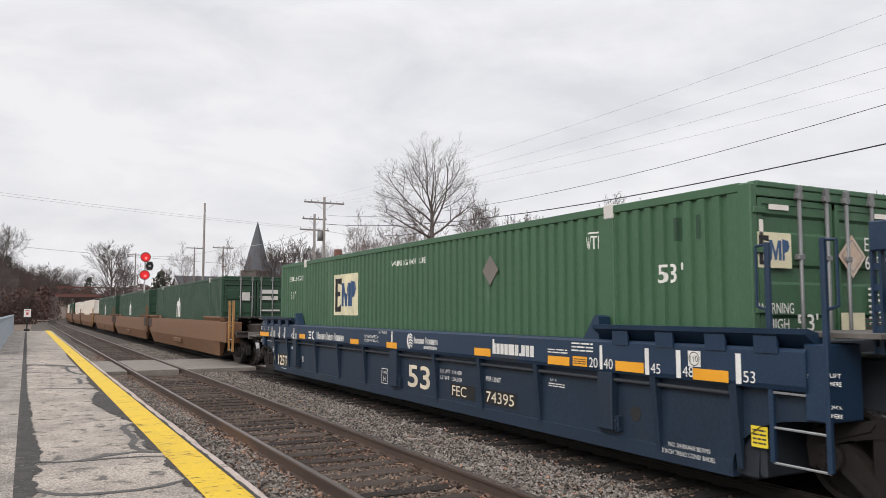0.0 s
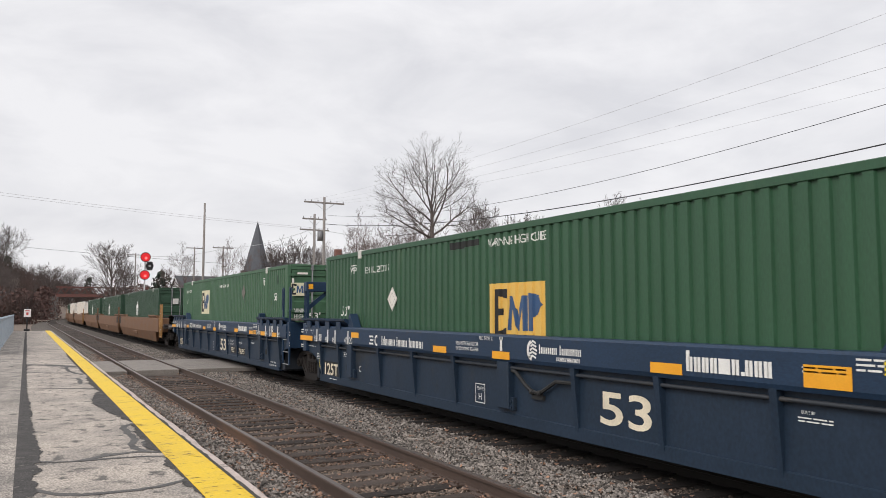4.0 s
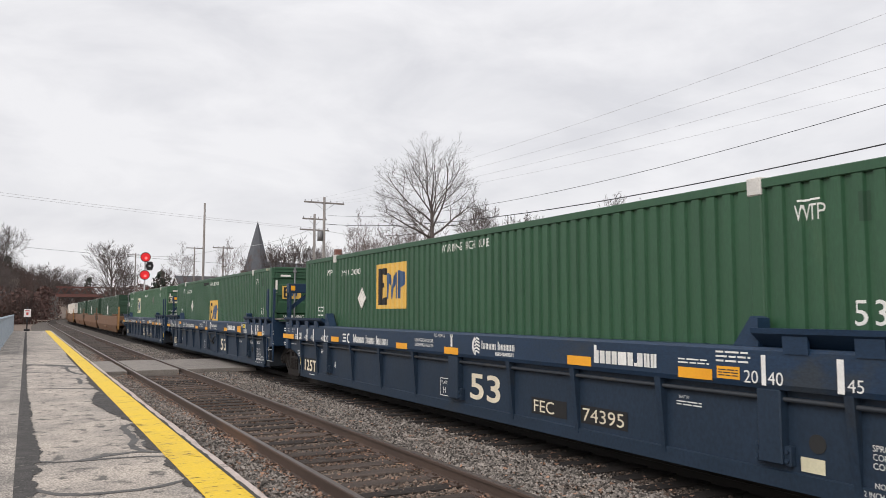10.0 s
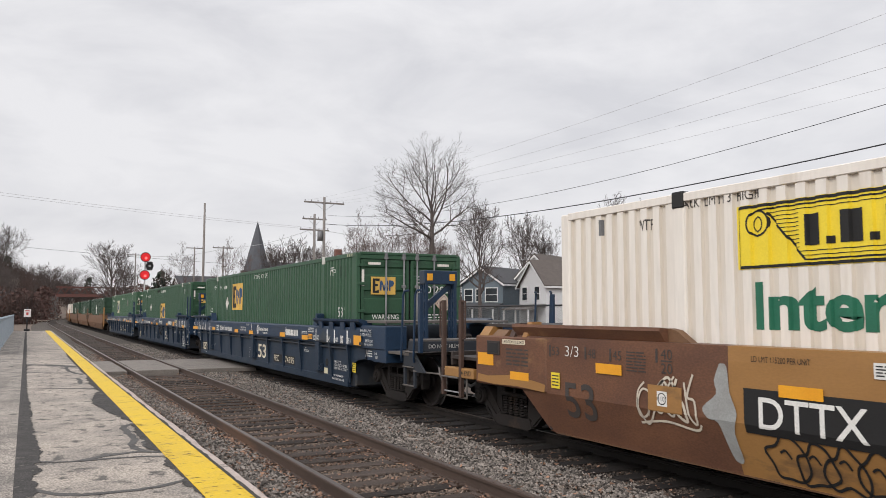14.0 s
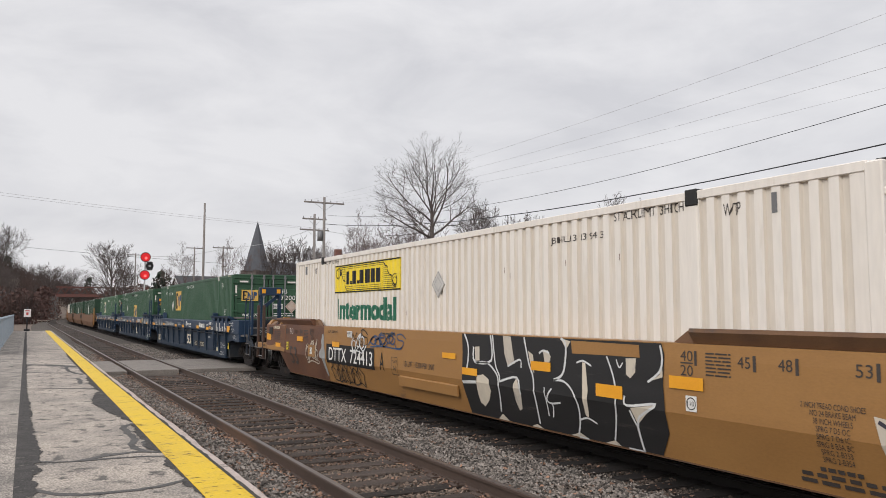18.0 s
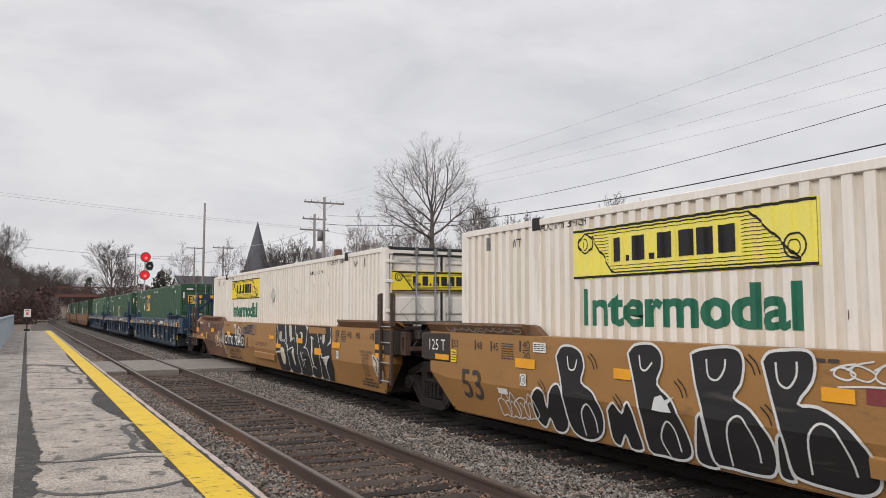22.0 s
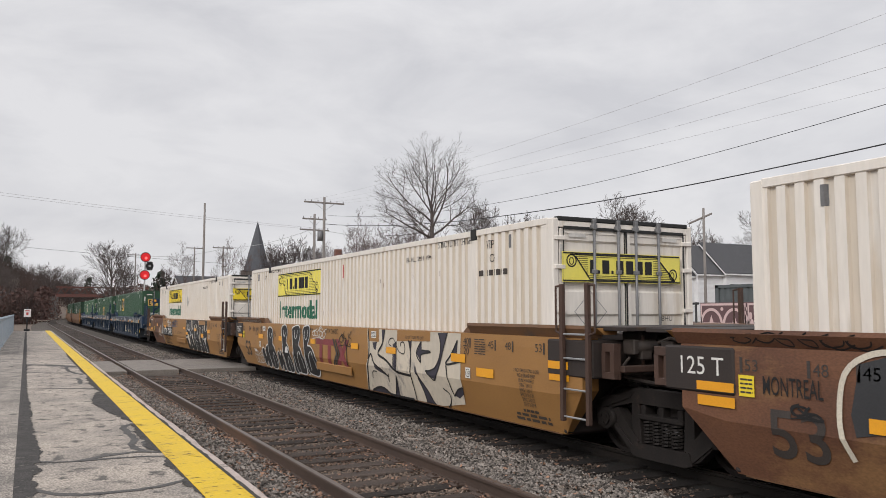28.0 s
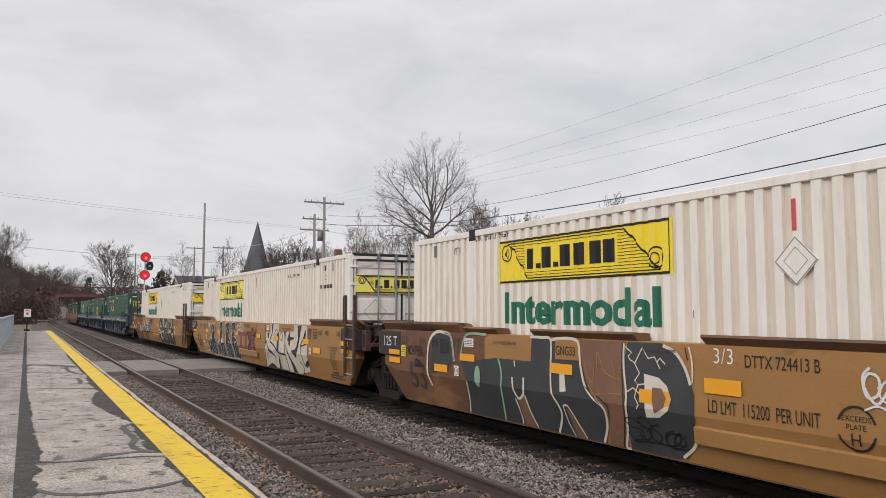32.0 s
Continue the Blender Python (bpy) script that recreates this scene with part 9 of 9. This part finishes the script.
laid(tan_2, [G([(-2.27, 1.44), (-2.32, 1.12), (-2.27, 0.78), (-2.12, 0.49), (-1.95, 0.21)], 0.041), G([(-3.1, 1.44), (-2.97, 1.16), (-2.77, 0.97), (-3.17, 0.86), (-3.57, 0.69), (-3.87, 0.66), (-4.17, 0.65)], 0.047), G([(-2.31, 0.87), (-2.42, 0.95), (-2.57, 0.78), (-2.87, 0.68), (-3.16, 0.56)], 0.04), G([(-3.19, 0.62), (-3.12, 0.45)], 0.025), G([(-2.36, 0.47), (-2.45, 0.61), (-2.65, 0.62)], 0.02), G([(-3.48, 1.19), (-3.46, 0.7)], 0.027), G([(-3.62, 1.24), (-3.6, 0.7)], 0.027), G([(-3.53, 0.6), (-3.28, 0.21)], 0.024), G([(-3.53, 0.6), (-3.45, 0.21)], 0.024), G([(-4.14, 1.27), (-4.22, 1.04), (-4.19, 0.65), (-4.18, 0.4), (-4.16, 0.21)], 0.034), G([(-4.26, 1.28), (-4.22, 1.04)], 0.022), G([(-2.16, 0.21), (-2.57, 0.31), (-2.86, 0.29), (-3.13, 0.21), (-4.06, 0.21)], 0.047), G([(-4.65, 1.27), (-4.45, 1.06), (-4.63, 0.91), (-4.63, 1.04), (-5.0, 1.1)], 0.029), G([(-4.66, 1.12), (-4.99, 1.11)], 0.024), G([(-5.28, 1.43), (-5.35, 1.28), (-5.35, 1.14), (-5.29, 0.99), (-5.15, 0.85), (-4.96, 0.79), (-4.8, 0.78)], 0.025), G([(-4.8, 0.78), (-4.97, 0.68), (-5.12, 0.65), (-5.33, 0.92), (-5.46, 1.19), (-5.6, 1.44)], 0.026), G([(-4.4, 0.84), (-4.4, 0.73), (-4.53, 0.62), (-4.73, 0.43), (-4.83, 0.27), (-4.91, 0.21)], 0.024), G([(-4.46, 0.63), (-4.56, 0.4), (-4.58, 0.21)], 0.024), G([(-5.93, 1.33), (-5.73, 1.1), (-5.54, 0.93), (-6.07, 1.01)], 0.034), G([(-5.93, 1.33), (-5.9, 1.11)], 0.02), G([(-5.54, 0.92), (-5.58, 0.74), (-5.63, 0.53), (-5.68, 0.42)], 0.031), G([(-5.68, 0.43), (-5.84, 0.54), (-6.02, 0.59)], 0.027), G([(-5.33, 0.52), (-5.49, 0.46), (-5.52, 0.38), (-5.45, 0.27), (-5.35, 0.21)], 0.024), G([(-3.4, 1.14), (-3.28, 1.18), (-3.31, 1.26), (-3.45, 1.29), (-3.55, 1.24), (-3.71, 1.07), (-3.93, 1.02), (-3.99, 1.12), (-3.93, 1.23), (-3.81, 1.21), (-3.81, 1.15)], 0.018)], M["spray_black"], "black sprayed letter edges", "graffiti", 3)
notice_at = (-2.43, 1.27)
nb = laid(tan_2, [R(.26, .13, *notice_at)], M["ink_white"], "small white notice", lift=4)
laid(nb, bars(notice_at[0] - .02, notice_at[1] + .015, .22, .10, 4, words=3, seed=8), M["ink_black"], "", "small_print", 5)
laid(tan_2, [T("LD LMT  115200  PER UNIT", .055, -4.02, 1.30, .72)], M["ink_grey"], "stencilled load limit", lift=3)
# sixth unit
strips(tan_3, ((6.60, .80, .46, .12), (5.73, 1.02, .45, .11), (3.33, .99, .46, .13), (1.67, .78, .46, .15), (.72, .97, .46, .15), (-1.4, .8, .46, .12), (8.42, .85, .47, .1)))
laid(tan_3, [T("DTTX 724413 B", .12, .22, 1.25, .80)], M["ink_black"], "stencilled reporting figures")
laid(tan_3, [T("LD LMT  115200  PER UNIT", .13, .69, .78, 1.25)], M["ink_black"], "stencilled load limit")
laid(tan_3, [T("3/3", .15, .60, 1.27, .24, -.01)], M["ink_white"], "chalked figures")
laid(tan_3, [S(ring_points(.17, .18, .17, .18, 20, .3, 2.8), .02, -.72, .64), S(ring_points(.17, .18, .17, .18, 20, 3.5, 6.0), .02, -.72, .64), T("EXCEEDS", .045, -.76, .88), T("PLATE", .045, -.80, .81), T("H", .10, -.84, .68)], M["ink_black"], "round stencilled clearance mark")
scribble(tan_3, -.96, 1.0, .25, .38, "spray_white", 21, 2, .02, 3)
laid(tan_3, [PF([(5.72, 1.0), (4.68, 1.11), (3.79, 1.11), (3.76, 1.44), (2.7, 1.44), (2.7, 1.16), (2.61, 0.92), (2.49, 0.74), (2.32, 0.64), (2.43, 0.21), (2.99, 0.21), (3.87, 0.21), (5.7, 0.21), (5.55, 0.55), (5.54, 0.72)]), PF([(1.85, 1.44), (1.32, 1.44), (1.08, 1.35), (0.96, 1.18), (0.87, 0.93), (0.88, 0.67), (1.0, 0.39), (1.12, 0.24), (1.31, 0.21), (2.0, 0.21), (1.95, 0.51), (1.91, 0.95), (1.91, 1.24)]), PF([(6.76, 0.93), (6.67, 1.35), (6.36, 1.44), (6.07, 1.37), (5.97, 0.98), (6.29, 0.85), (6.72, 0.75)])], M["spray_charcoal"], "dark slate spray-painted ground", "graffiti", 0)
laid(tan_3, [PF([(2.7, 1.44), (1.89, 1.44), (1.92, 1.1), (1.92, 0.66), (2.1, 0.21), (2.37, 0.21), (2.26, 0.52), (2.41, 0.75), (2.59, 0.92), (2.68, 1.16)]), PF([(4.2, 0.58), (3.99, 0.64), (3.9, 0.21), (4.17, 0.21)]), PF([(3.09, 0.55), (3.03, 0.54), (2.83, 0.21), (3.02, 0.21)])], M["spray_brown"], "reddish-brown spray patch", "graffiti", 1)
laid(tan_3, [PF([(3.22, 1.42), (2.7, 1.43), (2.7, 1.18), (3.23, 1.17)])], M["tan"], "bare tan stencil patch", "graffiti", 2)
laid(tan_3, [G([(6.77, 0.54), (6.86, 0.83), (6.8, 1.26), (6.54, 1.44), (6.24, 1.44), (6.03, 1.37), (5.92, 0.99)], 0.051), G([(5.53, 0.71), (5.57, 0.46), (5.67, 0.21)], 0.029), G([(4.24, 0.87), (4.22, 0.69), (4.14, 0.58), (3.98, 0.68), (3.96, 0.88)], 0.041), G([(4.23, 0.57), (4.18, 0.35), (4.2, 0.21)], 0.026), G([(3.97, 0.64), (3.93, 0.42), (3.84, 0.21)], 0.029), G([(4.19, 1.1), (4.17, 1.02)], 0.026), G([(3.79, 1.44), (3.52, 1.44), (3.32, 1.41), (3.33, 1.05), (3.32, 0.75), (3.21, 0.55), (3.22, 0.42), (3.37, 0.21)], 0.036), G([(3.32, 1.41), (3.12, 1.44), (2.85, 1.44), (2.74, 1.38), (2.71, 1.13), (2.63, 0.88), (2.47, 0.74), (2.32, 0.64), (2.32, 0.45), (2.47, 0.21)], 0.038), G([(3.13, 0.58), (3.03, 0.59), (2.9, 0.39), (2.79, 0.21)], 0.023), G([(3.13, 0.58), (3.09, 0.36), (3.02, 0.21)], 0.017), G([(1.91, 1.42), (1.92, 1.16), (1.89, 0.81), (1.97, 0.45), (2.07, 0.22), (2.0, 0.21)], 0.032), G([(1.29, 1.42), (1.11, 1.35), (0.98, 1.2), (0.91, 1.03)], 0.038), G([(0.92, 1.42), (0.88, 1.26), (0.88, 1.05)], 0.023), G([(0.92, 0.46), (0.99, 0.37), (1.18, 0.24)], 0.033), PF([(3.14, 1.01), (3.04, 1.02), (3.01, 0.78), (3.14, 0.76)])], M["spray_cream"], "pale spray-painted letter outlines", "graffiti", 3)
for zig in ([(1.91, 1.4), (1.78, 1.32), (1.84, 1.28), (1.81, 1.24), (1.73, 1.21), (1.61, 1.38), (1.52, 1.27), (1.42, 1.29), (1.34, 1.17)], [(1.74, 1.21), (1.66, 1.1), (1.74, 1.01), (1.69, 0.97), (1.75, 0.83), (1.69, 0.75), (1.73, 0.7)], [(1.69, 0.97), (1.56, 0.99)], [(1.89, 0.87), (1.77, 0.93), (1.63, 0.85)], [(1.38, 1.24), (1.34, 1.28), (1.26, 1.22)]):
    laid(tan_3, [S([(-a, b) for a, b in zig], .016, 0, 0)], M["spray_cream"], "jagged pale spray line", "graffiti", 3)
laid(tan_3, [PF([(1.59, 1.1), (1.36, 1.07), (1.24, 0.99), (1.19, 0.86), (1.24, 0.73), (1.39, 0.64), (1.6, 0.62), (1.58, 0.87)])], M["spray_cream"], "pale spray letter", "graffiti", 3)
laid(tan_3, [PF([(1.46, 0.96), (1.32, 0.96), (1.26, 0.86), (1.3, 0.76), (1.45, 0.68), (1.47, 0.83)])], M["spray_brown"], "brown letter hollow", "graffiti", 5)
laid(tan_3, [G([(5.92, 0.99), (6.03, 1.37), (6.24, 1.44)], 0.017), G([(2.26, 0.52), (2.24, 0.68), (2.41, 0.78)], 0.015), G([(1.93, 1.42), (1.95, 1.09), (1.95, 0.66), (2.12, 0.21)], 0.015), G([(0.97, 1.41), (0.94, 1.28)], 0.016), G([(4.19, 0.57), (4.15, 0.21)], 0.015), G([(3.08, 0.54), (2.98, 0.21)], 0.013), G([(2.63, 0.88), (2.38, 0.69)], 0.013)], M["spray_black"], "thin black spray edges", "graffiti", 4)
laid(tan_3, [G([(2.62, 1.17), (2.58, 1.01), (2.48, 0.93), (2.45, 1.12)], 0.016), G([(2.39, 1.07), (2.39, 1.31), (2.24, 1.07), (1.98, 1.0)], 0.016), G([(2.12, 1.23), (2.05, 0.94)], 0.012), G([(2.49, 0.8), (2.36, 0.8), (2.4, 0.87)], 0.013), G([(2.21, 0.83), (1.98, 0.84)], 0.012), G([(2.22, 0.47), (2.18, 0.35), (2.11, 0.41)], 0.012)], M["tan"], "loose tan spray lines", "graffiti", 3)
laid(tan_3, [G([(5.72, 1.04), (5.64, 1.3), (5.46, 1.44), (4.93, 1.44)], 0.039), G([(4.61, 1.11), (4.52, 0.89), (4.58, 0.53), (4.65, 0.21)], 0.039), (*poly(ring_points(0, 0, .085, .16, 18)), 5.2, 0.81)], M["spray_green"], "pale green spray lines", "graffiti", 3)
GNG_AT = (3.23, 1.24)
TAG_AT = (1.95, 0.27)
laid(tan_3, [T("GNG33", .115, GNG_AT[0] - .02, GNG_AT[1] - .01, .40, .004)], M["ink_black"], "black stencilled figures", "marking", 4)
laid(tan_3, [T("LD LMT 115200 PER UNIT", .05, 4.75, 1.31, .62)], M["ink_grey"], "stencilled load limit", lift=3)
scribble(tan_3, TAG_AT[0], TAG_AT[1] + .06, .85, .28, "ink_black", 32, 5, .02, 4)
laid(tan_3, [T("MONTREAL", .17, 7.62, 1.02, .62, .004)], M["ink_black"], "black spray-can word", "graffiti", 4)
scribble(tan_3, 7.35, .84, .30, .14, "ink_black", 22, 2, .018, 3)


# ---------- what moves ----------
def motions():
    for ob, place in ROLLING:
        walk(ob, [(t, along(place + gone(t), FAR_X)) for t in range(0, 33)])
    turn = 1 / 6
    steps = [turn * k for k in range(int(32.0 / turn) + 1)] + [32.0]
    for ob, y in TURNING:
        walk(ob, [(t, pose(0, y, 0.457, -math.degrees(gone(t) / 0.457))) for t in steps])


motions()
